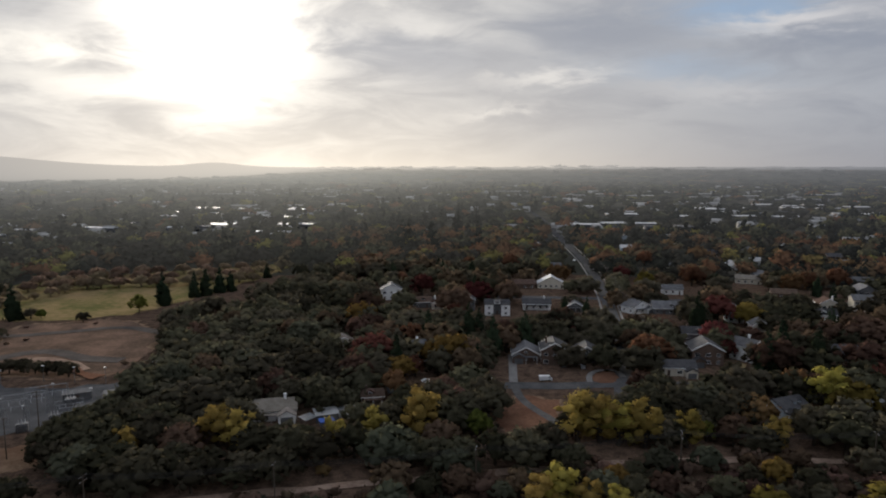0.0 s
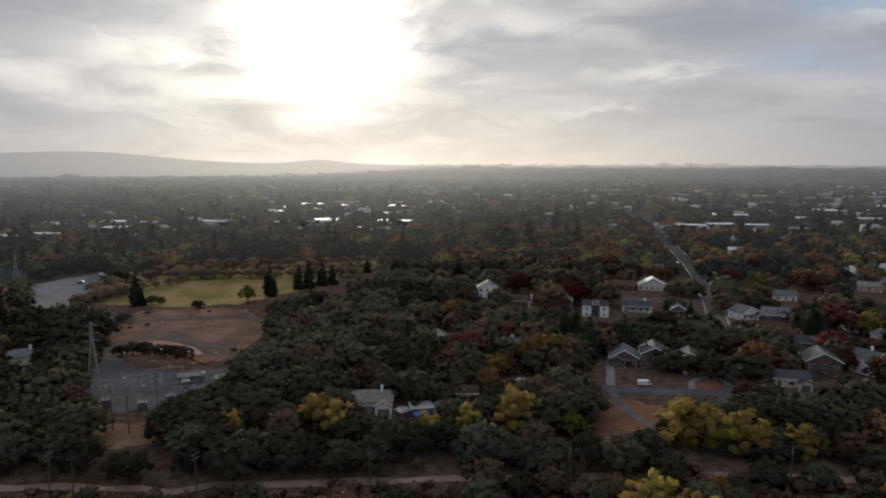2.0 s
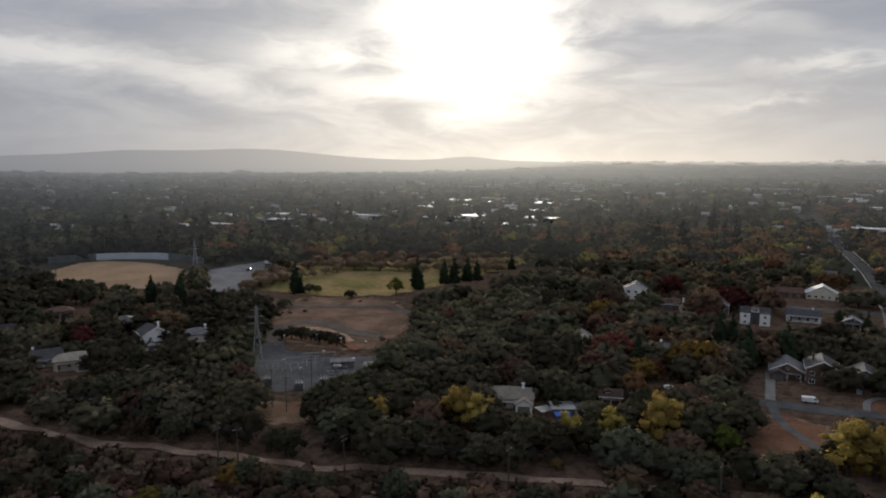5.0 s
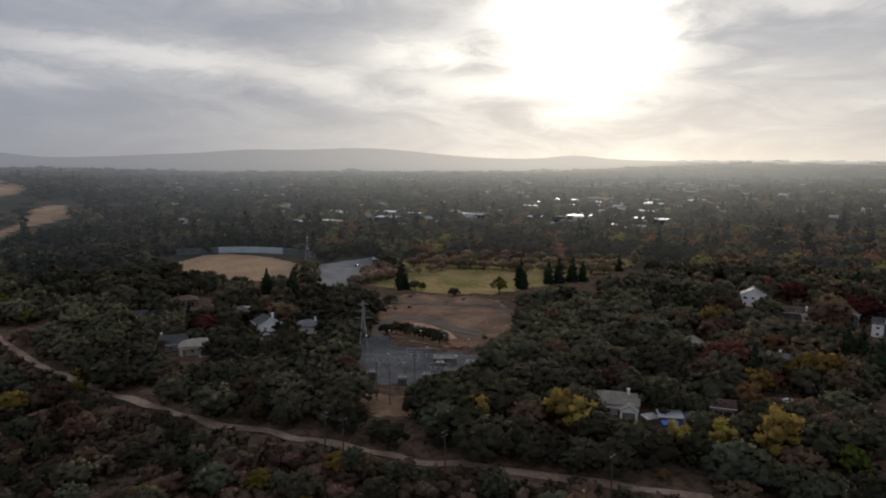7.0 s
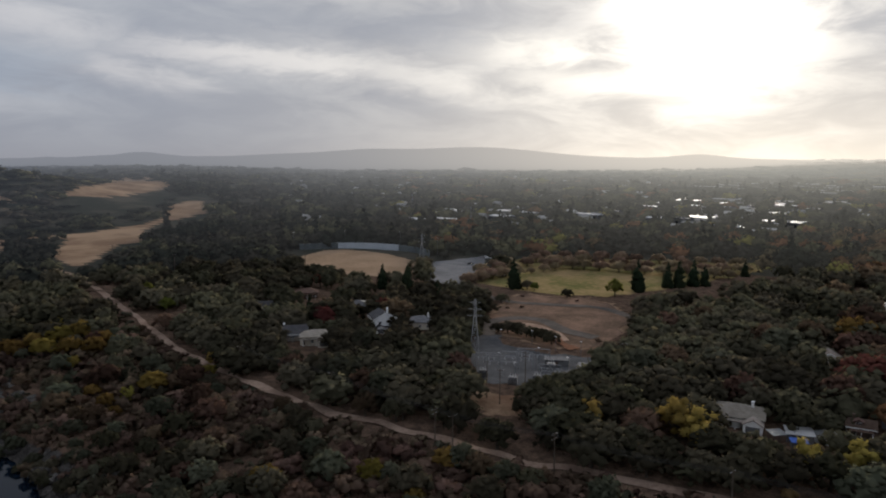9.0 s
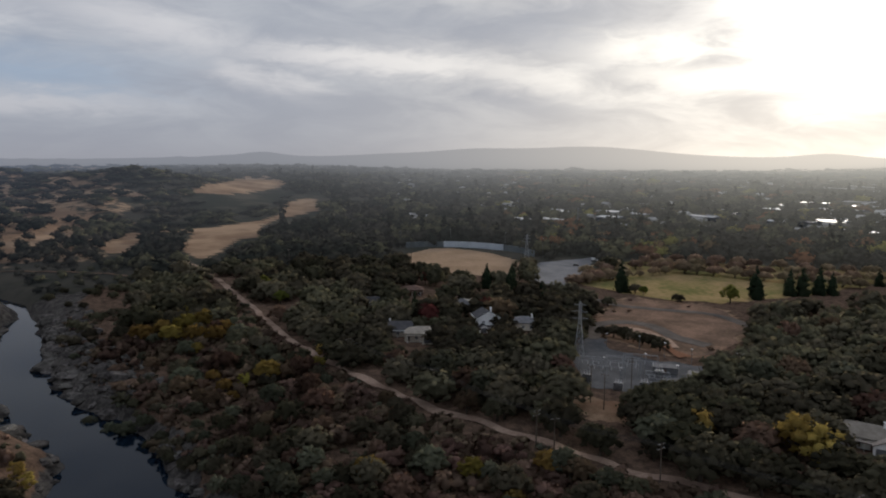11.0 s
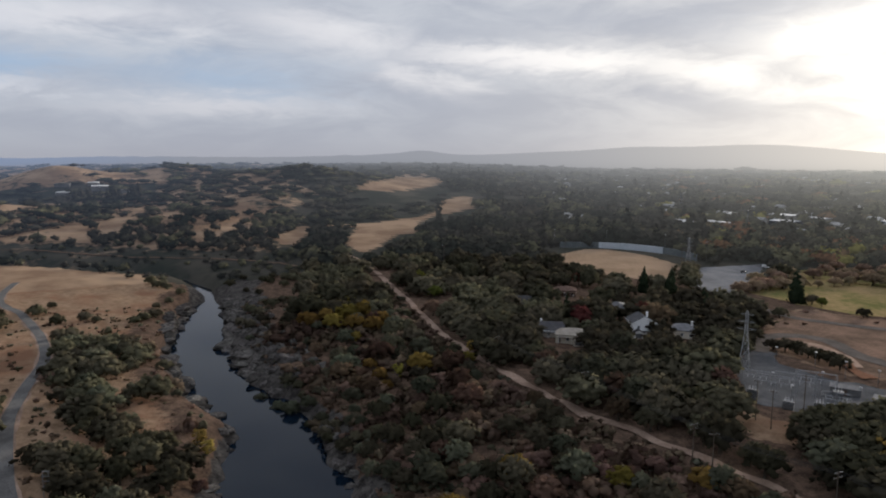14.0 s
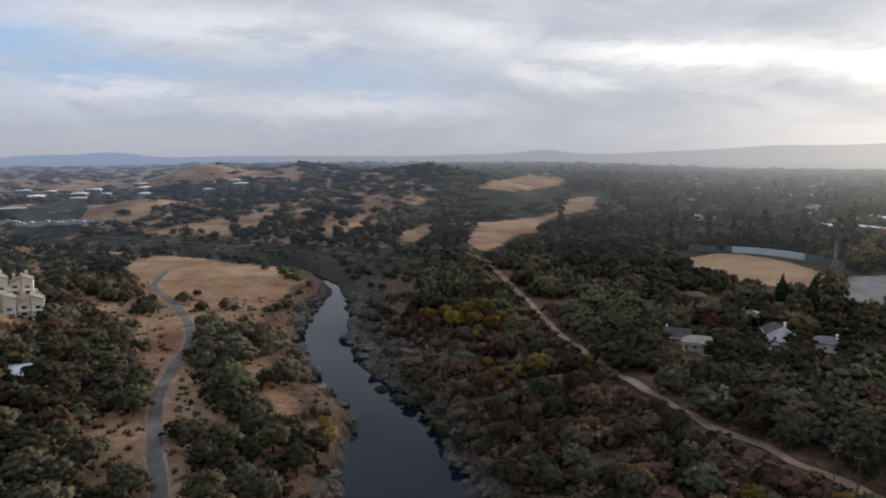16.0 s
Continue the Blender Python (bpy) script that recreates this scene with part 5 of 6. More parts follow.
def far_blocks():
    rng = random.Random(77)
    for x0, x1, y0, y1, n in ((170, 330, 820, 880, 5), (230, 760, 930, 1250, 26), (150, 900, 1300, 1900, 26), (-420, -170, 760, 900, 7), (-430, -180, 980, 1300, 24), (-620, -430, 600, 900, 9), (-1420, -1260, -380, -60, 16), (-1350, -1230, 0, 110, 6), (-560, -150, 1500, 2100, 14)):
        for i in range(n):
            for _ in range(30):
                x, y = rng.uniform(x0, x1), rng.uniform(y0, y1)
                w, dd = rng.uniform(16, 46), rng.uniform(12, 26)
                if y > 1250:
                    w *= 1.7
                if all(abs(x - b[0]) > (w + b[2]) * 0.6 or abs(y - b[1]) > (dd + b[3]) * 1.1 for b in FAR_BLOCKS):
                    FAR_BLOCKS.append((x, y, w, dd, rng.uniform(4, 8), rng.uniform(-12, 4), rng.choice(["white", "roof_light", "cream", "greyw", "roof_light"])))
                    break


far_blocks()


def grow_far():
    x, y, s, rng = graded(790, 1740, 0.0215, 51)
    r, az = polar(x, y)
    clump = ripple(x, y, 60, 45) * 0.6 + ripple(x, y, 24, 46) * 0.4
    prob = np.where(az > 52, np.where(clump > -0.26, 0.92, 0.10), 0.74)
    ridge = np.exp(-((x + 1200) / 220) ** 2 - ((y - 400) / 170) ** 2) > 0.35
    for poly in WOODED:
        ridge |= inside(poly, x, y)
    prob = np.where(ridge, 0.95, prob)
    for poly in (BARE, BARE2):
        prob = np.where(inside(poly, x, y), 0.22, prob)
    prob = np.where((az > 92) & (r > 900), prob * 0.35, prob)
    prob = np.where(inside(GOLD, x, y), 0.05, prob)
    prob = np.where((az > 82) & (az < 96) & (r > 1380), 0.10, prob)         # the bare far hill
    prob = np.where((az > 83) & (r > 1180) & (r < 1340), 0.6, prob)         # trees of the town below it
    prob = np.where((az > 76) & (az <= 82) & (r > 1250), 0.9, prob)
    prob = np.where((az < 3) & (az > -30) & (r > 850), 0.48, prob)
    ok = rng.uniform(size=len(x)) < prob
    for poly in (MEADOW, FIELDN, FIELDW, STRIP, CUT):
        for k in (1.0, 1.07, 1.14, 1.22):
            ok &= ~inside(poly, x * k, y * k)
    ok &= along(STREET, x, y)[0] > 9
    for bx, by, w, dd, *_ in FAR_BLOCKS:
        for k in (1.0, 1.05):
            ok &= ~((np.abs(x * k - bx) < w * 0.5) & (np.abs(y * k - by) < dd * 0.5 + 4))
    x, y, s = x[ok], y[ok], s[ok]
    tall = rng.uniform(8, 18, len(x)) * np.where(polar(x, y)[1] > 60, 0.68, 1.0)
    wide = s / tall * rng.uniform(0.9, 1.4, len(x))
    rows = np.stack([x, y, tall, wide], 1)
    out = polar(x, y)[0]
    for lo, hi, n in ((0, 1050, 44), (1050, 1350, 26), (1350, 1800, 16)):
        copse("distant_trees", ["round"] * 6, rows[(out >= lo) & (out < hi)], FAR, "dull trees with painted haze across the plain and hills", n, 0.11)
    rows = np.array([(px, py, h, 1.25) for px, py, h in FAR_CONIFERS + WEST_CONIFERS], float)
    copse("dark_conifers", ["cone"] * 3, rows, FAR, "tall dark conifers standing over the town trees", 130, 0.06, shade=(0.0, 0.1))
    # pointed trees that stand above the rest
    x, y, s, rng = graded(600, 3000, 0.05, 52, -42, 60)
    ok = rng.uniform(size=len(x)) < 0.55
    rows = np.stack([x[ok], y[ok], rng.uniform(17, 30, ok.sum()), rng.uniform(1.0, 1.5, ok.sum())], 1)
    q = free(rows[:, 0], rows[:, 1], rows[:, 2])
    copse("plain_conifers", ["cone"] * 3, rows[q], FAR, "tall dark conifers standing over the plain", 40, 0.10, shade=(0.0, 0.1))
    for r0, r1, share, seed in ((1740, 2290, 0.0185, 53), (2300, 2990, 0.020, 54), (3000, 3750, 0.022, 55), (3750, 4450, 0.03, 56)):
        x, y, s, rng = graded(r0, r1, share, seed)
        r, az = polar(x, y)
        clump = ripple(x, y, 130, 48)
        ok = rng.uniform(size=len(x)) < np.where(az > 86, 0.25, np.where(clump > -0.55, 0.8, 0.25))
        ok &= (r < 3900) | (az < 12)
        for bx, by, w, dd, *_ in FAR_BLOCKS:
            for k in (1.0, 1.04):
                ok &= ~((np.abs(x * k - bx) < w * 0.5) & (np.abs(y * k - by) < dd * 0.5 + 6))
        x, y, s = x[ok], y[ok], s[ok]
        tall = rng.uniform(7, 14, len(x)) * np.where(rng.uniform(size=len(x)) < 0.08, 1.8, 1.0)
        wide = s / tall * rng.uniform(0.8, 1.5, len(x))
        copse("skyline_woods", ["round", "tall", "round", "round"], np.stack([x, y, tall, wide], 1), FAR, "band of distant trees with painted haze below the skyline", 9, 0.18)


    # small roofs all over the town
    x, y, s, rng = graded(760, 2600, 0.045, 57, -42, 50)
    ok = rng.uniform(size=len(x)) < 0.27
    vs, fs = [], []
    for px, py in zip(x[ok], y[ok]):
        w, d, h, a = rng.uniform(5, 9), rng.uniform(4, 6), rng.uniform(5, 8), rng.uniform(-0.4, 0.3)
        z0 = ground_z(px, py) - 1
        n = len(vs)
        for dx, dy, dz in ((-w, -d, 0), (w, -d, 0), (w, d, 0), (-w, d, 0), (-w, -d, h), (w, -d, h), (w, d, h), (-w, d, h), (-w, 0, h + 2.4), (w, 0, h + 2.4)):
            vs.append((px + dx * math.cos(a) - dy * math.sin(a), py + dx * math.sin(a) + dy * math.cos(a), z0 + dz))
        fs += [[n + k for k in f] for f in ((0, 1, 5, 4), (1, 2, 6, 9, 5), (2, 3, 7, 6), (3, 0, 4, 8, 7), (4, 5, 9, 8), (6, 7, 8, 9))]
    link_mesh("town_roofs", (vs, [], fs), FAR_ROOF, kind="stuff", label="pale roofs with painted haze scattered across the distant town")


grow_far()


# ---- building parts ----
def box(bm, x0, x1, y0, y1, z0, z1):
    v = [bm.verts.new((x, y, z)) for z in (z0, z1) for y in (y0, y1) for x in (x0, x1)]
    for f in ((0, 2, 3, 1), (4, 5, 7, 6), (0, 1, 5, 4), (1, 3, 7, 5), (3, 2, 6, 7), (2, 0, 4, 6)):
        bm.faces.new([v[i] for i in f])


def prism(bm, outline, y0, y1):
    """An outline in x and z, carried from y0 to y1."""
    a = [bm.verts.new((x, y0, z)) for x, z in outline]
    b = [bm.verts.new((x, y1, z)) for x, z in outline]
    n = len(outline)
    bm.faces.new(a)
    bm.faces.new(b[::-1])
    for i in range(n):
        j = (i + 1) % n
        bm.faces.new((a[j], a[i], b[i], b[j]))


def turned(bm):
    """A quarter turn about the vertical."""
    bmesh.ops.rotate(bm, verts=bm.verts, cent=(0, 0, 0), matrix=Matrix.Rotation(radians(90), 3, "Z"))


def add_window(root, x, z, y, w, h, turn=0):
    m = Matrix.Rotation(radians(turn), 4, "Z") @ Matrix.Translation((x, y, z))
    bm = bmesh.new()
    t = 0.08
    box(bm, -w / 2 - t, w / 2 + t, -0.07, 0.02, h / 2, h / 2 + t)
    box(bm, -w / 2 - t, w / 2 + t, -0.09, 0.02, -h / 2 - t, -h / 2)
    box(bm, -w / 2 - t, -w / 2, -0.07, 0.02, -h / 2, h / 2)
    box(bm, w / 2, w / 2 + t, -0.07, 0.02, -h / 2, h / 2)
    box(bm, -0.03, 0.03, -0.06, 0.0, -h / 2, h / 2)
    frame_ob = part("window", bm, M["trimw"], root)
    frame_ob.matrix_local = m
    bm = bmesh.new()
    box(bm, -w / 2, w / 2, -0.03, 0.01, -h / 2, h / 2)
    part("pane", bm, M["pane"], frame_ob)


HOUSE_WORDS = {"white": "white", "cream": "cream", "greyw": "grey", "bluew": "pale blue", "brownw": "brown"}
ROOF_WORDS = {"roof_grey": "grey shingle", "roof_dark": "dark shingle", "roof_brown": "brown shingle", "roof_tan": "tan shingle", "roof_light": "pale"}


def house(x, y, w, d, storeys, turn, walls, roof, form, rng, far=False):
    root = new("house")
    root.location = (x, y, ground_z(x, y))
    root.rotation_euler[2] = radians(turn)
    h = 2.9 * storeys + 0.4
    over, thick = 0.55, 0.22
    rise = {"front": w * 0.26, "side": d * 0.24, "hip": d * 0.21}[form]
    bm = bmesh.new()
    if form == "front":
        prism(bm, [(-w / 2, -0.6), (w / 2, -0.6), (w / 2, h), (0, h + rise), (-w / 2, h)], -d / 2, d / 2)
    elif form == "side":
        prism(bm, [(-d / 2, -0.6), (d / 2, -0.6), (d / 2, h), (0, h + rise), (-d / 2, h)], -w / 2, w / 2)
        turned(bm)
    else:
        box(bm, -w / 2, w / 2, -d / 2, d / 2, -0.6, h)
    part("wall", bm, M[walls], root)
    bm = bmesh.new()
    if form == "hip":
        a, b, ridge = w / 2 + over, d / 2 + over, max(0.4, w / 2 - d / 2)
        lo = [bm.verts.new(p) for p in ((-a, -b, h - 0.02), (a, -b, h - 0.02), (a, b, h - 0.02), (-a, b, h - 0.02))]
        up = [bm.verts.new(p) for p in ((-a, -b, h + thick), (a, -b, h + thick), (a, b, h + thick), (-a, b, h + thick))]
        r0, r1 = bm.verts.new((-ridge, 0, h + rise + thick)), bm.verts.new((ridge, 0, h + rise + thick))
        bm.faces.new(lo[::-1])
        for i in range(4):
            bm.faces.new((lo[i], lo[(i + 1) % 4], up[(i + 1) % 4], up[i]))
        bm.faces.new((up[0], up[1], r1, r0))
        bm.faces.new((up[1], up[2], r1))
        bm.faces.new((up[2], up[3], r0, r1))
        bm.faces.new((up[3], up[0], r0))
    else:
        span, run = (w, d) if form == "front" else (d, w)
        k = rise / (span / 2)
        e = span / 2 + over
        zl = h - over * k
        prism(bm, [(-e, zl), (0, h + rise), (e, zl), (e, zl + thick), (0, h + rise + thick * 1.15), (-e, zl + thick)], -run / 2 - over, run / 2 + over)
        if form == "side":
            turned(bm)
    bmesh.ops.recalc_face_normals(bm, faces=bm.faces)
    part("roof", bm, M[roof], root)
    if form == "front" and not far:
        bm = bmesh.new()
        k = rise / (w / 2)
        e = w / 2 + over
        for sgn in (-1, 1):
            lo, hi = Vector((sgn * e, -d / 2 - over - 0.06, h - over * k - 0.02)), Vector((0, -d / 2 - over - 0.06, h + rise - 0.02))
            v = [bm.verts.new(p + Vector((0, dy, dz))) for p in (lo, hi) for dy in (0, 0.05) for dz in (0, 0.48)]
            for f in ((0, 1, 3, 2), (4, 6, 7, 5), (0, 4, 5, 1), (2, 3, 7, 6), (0, 2, 6, 4), (1, 5, 7, 3)):
                bm.faces.new([v[i] for i in f])
        bmesh.ops.recalc_face_normals(bm, faces=bm.faces)
        part("gable_trim", bm, M["trimw"], root)
    if form != "hip" and not far:          # a pale board along each eave
        for sgn in (-1, 1):
            bm = bmesh.new()
            span, run = (w, d) if form == "front" else (d, w)
            e, zl = span / 2 + over, h - over * rise / (span / 2)
            box(bm, sgn * e - 0.04, sgn * e + 0.04, -run / 2 - over, run / 2 + over, zl - 0.06, zl + 0.2)
            if form == "side":
                turned(bm)
            part("fascia", bm, M["trimw"], root)
    if not far and w > 9 and rng.random() < 0.6:      # a lower wing with its own gable to the front
        ww, wd, wh = w * rng.uniform(0.34, 0.44), rng.uniform(2.2, 3.6), 2.75
        cx, up, lip = rng.choice((-1, 1)) * (w / 2 - ww / 2 - 0.1), ww * 0.28, 0.35
        bm = bmesh.new()
        prism(bm, [(cx - ww / 2, -0.6), (cx + ww / 2, -0.6), (cx + ww / 2, wh), (cx, wh + up), (cx - ww / 2, wh)], -d / 2 - wd, -d / 2 - 0.01)
        part("wing", bm, M[walls], root)
        k = up / (ww / 2)
        bm = bmesh.new()
        e, zl = ww / 2 + lip, wh - lip * k
        prism(bm, [(cx - e, zl), (cx, wh + up), (cx + e, zl), (cx + e, zl + 0.2), (cx, wh + up + 0.24), (cx - e, zl + 0.2)], -d / 2 - wd - lip, -d / 2 - 0.01)
        bmesh.ops.recalc_face_normals(bm, faces=bm.faces)
        part("wing_roof", bm, M[roof], root)
        bm = bmesh.new()
        box(bm, cx - ww * 0.36, cx + ww * 0.36, -d / 2 - wd - 0.06, -d / 2 - wd + 0.02, 0.05, 2.2)
        part("garage_door", bm, M["greyw"] if walls != "greyw" else M["darkdoor"], root)
    if form == "side" and not far and rng.random() < 0.7:       # dormer in the front slope
        cx, dw = rng.uniform(-0.2, 0.2) * w, 1.3
        zb = h + rise * 0.25
        bm = bmesh.new()
        prism(bm, [(cx - dw, zb - 0.6), (cx + dw, zb - 0.6), (cx + dw, zb + 0.9), (cx, zb + 1.5), (cx - dw, zb + 0.9)], -d * 0.36, -d * 0.05)
        part("dormer", bm, M[walls], root)
        bm = bmesh.new()
        prism(bm, [(cx - dw - 0.25, zb + 0.78), (cx, zb + 1.5), (cx + dw + 0.25, zb + 0.78), (cx + dw + 0.25, zb + 0.93), (cx, zb + 1.68), (cx - dw - 0.25, zb + 0.93)], -d * 0.36 - 0.3, -d * 0.04)
        bmesh.ops.recalc_face_normals(bm, faces=bm.faces)
        part("dormer_roof", bm, M[roof], root)
        add_window(root, cx, zb + 0.35, -d * 0.36 - 0.01, 1.2, 0.8)
    # openings on the front and on both ends
    for s in range(storeys):
        z = 1.55 + 2.9 * s
        n = max(2, int(w / 3.4))
        door_at = rng.randrange(n) if s == 0 else -1
        for i in range(n):
            px = -w / 2 + w * (i + 0.5) / n
            if i == door_at:
                bm = bmesh.new()
                box(bm, px - 0.5, px + 0.5, -d / 2 - 0.06, -d / 2 + 0.02, 0.05, 2.15)
                part("door", bm, M["darkdoor"], root)
            else:
                add_window(root, px, z, -d / 2 - 0.01, rng.choice((1.1, 1.4, 1.8)), 1.25)
        if not far:
            for side_turn in (90, -90):
                for i in range(2):
                    add_window(root, -d / 4 + d / 2 * i, z, -w / 2 - 0.01, 1.0, 1.2, side_turn)
    if form == "front" and storeys == 1 and not far:
        add_window(root, 0, h + rise * 0.35, -d / 2 - 0.01, 1.2, 0.7)
    if rng.random() < 0.5 and not far:
        bm = bmesh.new()
        cx = rng.choice((-1, 1)) * w * 0.28
        box(bm, cx - 0.4, cx + 0.4, 0.4, 1.1, h, h + rise + 1.0)
        box(bm, cx - 0.5, cx + 0.5, 0.3, 1.2, h + rise + 1.0, h + rise + 1.15)
        part("chimney", bm, M["white"] if walls in ("white", "cream") else M["brownw"], root)
    if rng.random() < 0.55 and not far:       # porch over the door
        bm = bmesh.new()
        box(bm, -w * 0.42, w * 0.42, -d / 2 - 2.0, -d / 2 - 0.02, 2.55, 2.75)
        part("porch_roof", bm, M[roof], root)
        for px in (-w * 0.4, 0, w * 0.4):
            bm = bmesh.new()
            box(bm, px - 0.09, px + 0.09, -d / 2 - 1.9, -d / 2 - 1.72, -0.4, 2.55)
            part("porch_post", bm, M["trimw"], root)
    story = "two-storey" if storeys == 2 else "one-storey"
    tagged(root, label="%s %s house with a %s %s roof" % (story, HOUSE_WORDS[walls], ROOF_WORDS[roof], "hipped" if form == "hip" else "gabled"), category="house", group="houses of the neighbourhood")
    return root


rng_h = random.Random(8)
for row in ALL_HOUSES:
    house(*row, rng_h, far=math.hypot(row[0], row[1]) > 420)


def twin_house(x, y, turn):
    """White house of two front wings on either side of a recessed porch."""
    root = new("house")
    root.location = (x, y, ground_z(x, y))
    root.rotation_euler[2] = radians(turn)
    bm = bmesh.new()
    box(bm, -6.5, 6.5, -1, 5, -0.6, 5.6)
    part("wall", bm, M["greyw"], root)
    bm = bmesh.new()
    prism(bm, [(-1.6, 5.4), (5.6, 5.4), (5.6, 5.7), (2, 8.0), (-1.6, 5.7)], -7, 7)
    turned(bm)
    bmesh.ops.recalc_face_normals(bm, faces=bm.faces)
    part("roof", bm, M["roof_dark"], root)
    for s in (-1, 1):
        bm = bmesh.new()
        box(bm, s * 4.4 - 2.3, s * 4.4 + 2.3, -4.5, -1.0, -0.6, 6.0)
        wing = part("wing", bm, M["white"], root)
        bm = bmesh.new()
        box(bm, s * 4.4 - 2.5, s * 4.4 + 2.5, -4.7, -1.0, 6.0, 6.25)
        part("parapet", bm, M["roof_dark"], wing)
        for z in (1.5, 4.4):
            add_window(root, s * 4.4, z, -4.51, 1.1, 1.1)
    bm = bmesh.new()
    box(bm, -1.7, 1.7, -1.5, 1.5, 5.9, 7.6)
    part("dormer", bm, M["white"], root)
    add_window(root, 0, 6.8, -1.51, 2.0, 0.8)
    bm = bmesh.new()
    box(bm, -2.0, 2.0, -1.9, 1.8, 7.6, 7.8)
    part("dormer_roof", bm, M["roof_dark"], root)
    bm = bmesh.new()
    box(bm, -0.5, 0.5, -1.06, -0.98, 0, 2.1)
    part("door", bm, M["darkdoor"], root)
    tagged(root, label="two-storey white house with two front wings and a dark roof", category="house", group="houses of the neighbourhood")


twin_house(*TWIN, -3)


def warehouse(x, y, w, d, h, turn, mat):
    root = new("warehouse")
    root.location = (x, y, ground_z(x, y) - 0.5)
    root.rotation_euler[2] = radians(turn)
    bm = bmesh.new()
    box(bm, -w / 2, w / 2, -d / 2, d / 2, 0, h)
    # far blocks get walls, doors and some roofs with haze painted in
    away = math.hypot(x, y) > 900
    part("wall", bm, FAR_WALL if away else M["greyw" if mat == "roof_light" else mat], root)
    bm = bmesh.new()
    prism(bm, [(-d / 2 - 0.3, h), (d / 2 + 0.3, h), (d / 2 + 0.3, h + 0.35), (0, h + 1.2), (-d / 2 - 0.3, h + 0.35)], -w / 2 - 0.3, w / 2 + 0.3)
    turned(bm)
    part("roof", bm, FAR_ROOF if away and y > 1250 else M["roof_light" if w > 24 else "roof_grey"], root)
    n = max(2, int(w / 9))
    for i in range(n):
        bm = bmesh.new()
        px = -w / 2 + w * (i + 0.5) / n
        box(bm, px - 1.6, px + 1.6, -d / 2 - 0.08, -d / 2 + 0.02, 0.6, h * 0.62)
        part("loading_door", bm, FAR_WALL if away else M["pane"], root)
    tagged(root, label="long low flat-roofed commercial building among distant trees", category="building", group="commercial buildings on the plain")


for row in FAR_BLOCKS:
    warehouse(*row)


# ---- vehicles ----
def car(x, y, turn, paint, van=False):
    root = new("van" if van else "car")
    root.location = (x, y, ground_z(x, y) + 0.16)
    root.rotation_euler[2] = radians(turn)
    top = 2.0 if van else 1.42
    if van:
        body = [(-2.4, 0.35), (2.4, 0.35), (2.45, 1.0), (2.0, 1.15), (1.6, top), (-2.4, top)]
        glass = [(1.1, 1.2), (1.95, 1.2), (1.6, top - 0.12), (1.1, top - 0.12)]
    else:
        body = [(-2.2, 0.3), (2.2, 0.3), (2.25, 0.75), (1.2, 0.92), (0.55, top), (-1.1, top), (-1.75, 0.98), (-2.2, 0.9)]
        glass = [(-1.45, 0.98), (1.0, 0.95), (0.5, top - 0.1), (-1.0, top - 0.1)]
    bm = bmesh.new()
    prism(bm, body, -0.88, 0.88)
    bmesh.ops.bevel(bm, geom=bm.edges[:], offset=0.06, segments=1, affect="EDGES")
    bmesh.ops.recalc_face_normals(bm, faces=bm.faces)
    part("body", bm, M[paint], root)
    bm = bmesh.new()
    prism(bm, glass, -0.9, 0.9)
    bmesh.ops.recalc_face_normals(bm, faces=bm.faces)
    part("side_window", bm, M["pane"], root)
    for wx in (-1.35, 1.35):
        for wy in (-0.8, 0.8):
            bm = bmesh.new()
            bmesh.ops.create_cone(bm, cap_ends=True, segments=12, radius1=0.33, radius2=0.33, depth=0.2)
            bmesh.ops.rotate(bm, verts=bm.verts, matrix=Matrix.Rotation(radians(90), 3, "X"))
            bmesh.ops.translate(bm, verts=bm.verts, vec=(wx, wy, 0.33))
            part("wheel", bm, M["tyre"], root)
    word = {"paint_w": "white", "paint_d": "black", "paint_s": "silver", "paint_r": "red", "paint_b": "blue"}[paint]
    tagged(root, label="%s %s parked on the pavement" % (word, "van" if van else "car"), category="van" if van else "car", group="parked vehicles")


patch("west_lot", [(-1010, -243), (-870, -98), (-838, -96), (-953, -230)], M["lot"], 0.3, "grey parking lot below a cut slope", "parking lot", 6, 1.0)
warehouse(-1052, -240, 40, 14, 6, 100, "white")
rng_c = random.Random(4)
for k in range(15):
    u = k / 14
    car(-985 + 125 * u + rng_c.uniform(-3, 3), -226 + 118 * u + rng_c.uniform(-3, 3), 45 + rng_c.uniform(-6, 6), rng_c.choice(("paint_w", "paint_s", "paint_w", "paint_d")), rng_c.random() < 0.2)
PAINTS = ["paint_w", "paint_d", "paint_s", "paint_w", "paint_r", "paint_b", "paint_s"]
for x, y, a, p, v in [(38, 247.5, 4, "paint_w", True), (55, 262, 80, "paint_s", False), (118, 520, 82, "paint_d", False), (118, 478, 82, "paint_w", False), (108, 560, 83, "paint_w", False),
                      (68, 262, 82, "paint_d", False), (16, 249, 5, "paint_w", False), (30, 372, 5, "paint_s", False), (78, 300, 82, "paint_s", False), (131, 700, 84, "paint_w", False),
                      (-300, 408, 30, "paint_d", False), (-306, 440, 20, "paint_w", True), (-300, 446, 25, "paint_w", True), (-294, 438, 25, "paint_w", False), (-262, 388, 60, "paint_w", False),
                      (-252, 380, 60, "paint_w", False), (-290, 424, 25, "paint_s", False), (-372, 478, 20, "paint_w", True), (-360, 482, 20, "paint_w", False), (-348, 486, 20, "paint_s", False), (-6, 244, 8, "paint_w", False)]:
    car(x, y, a, p, v)


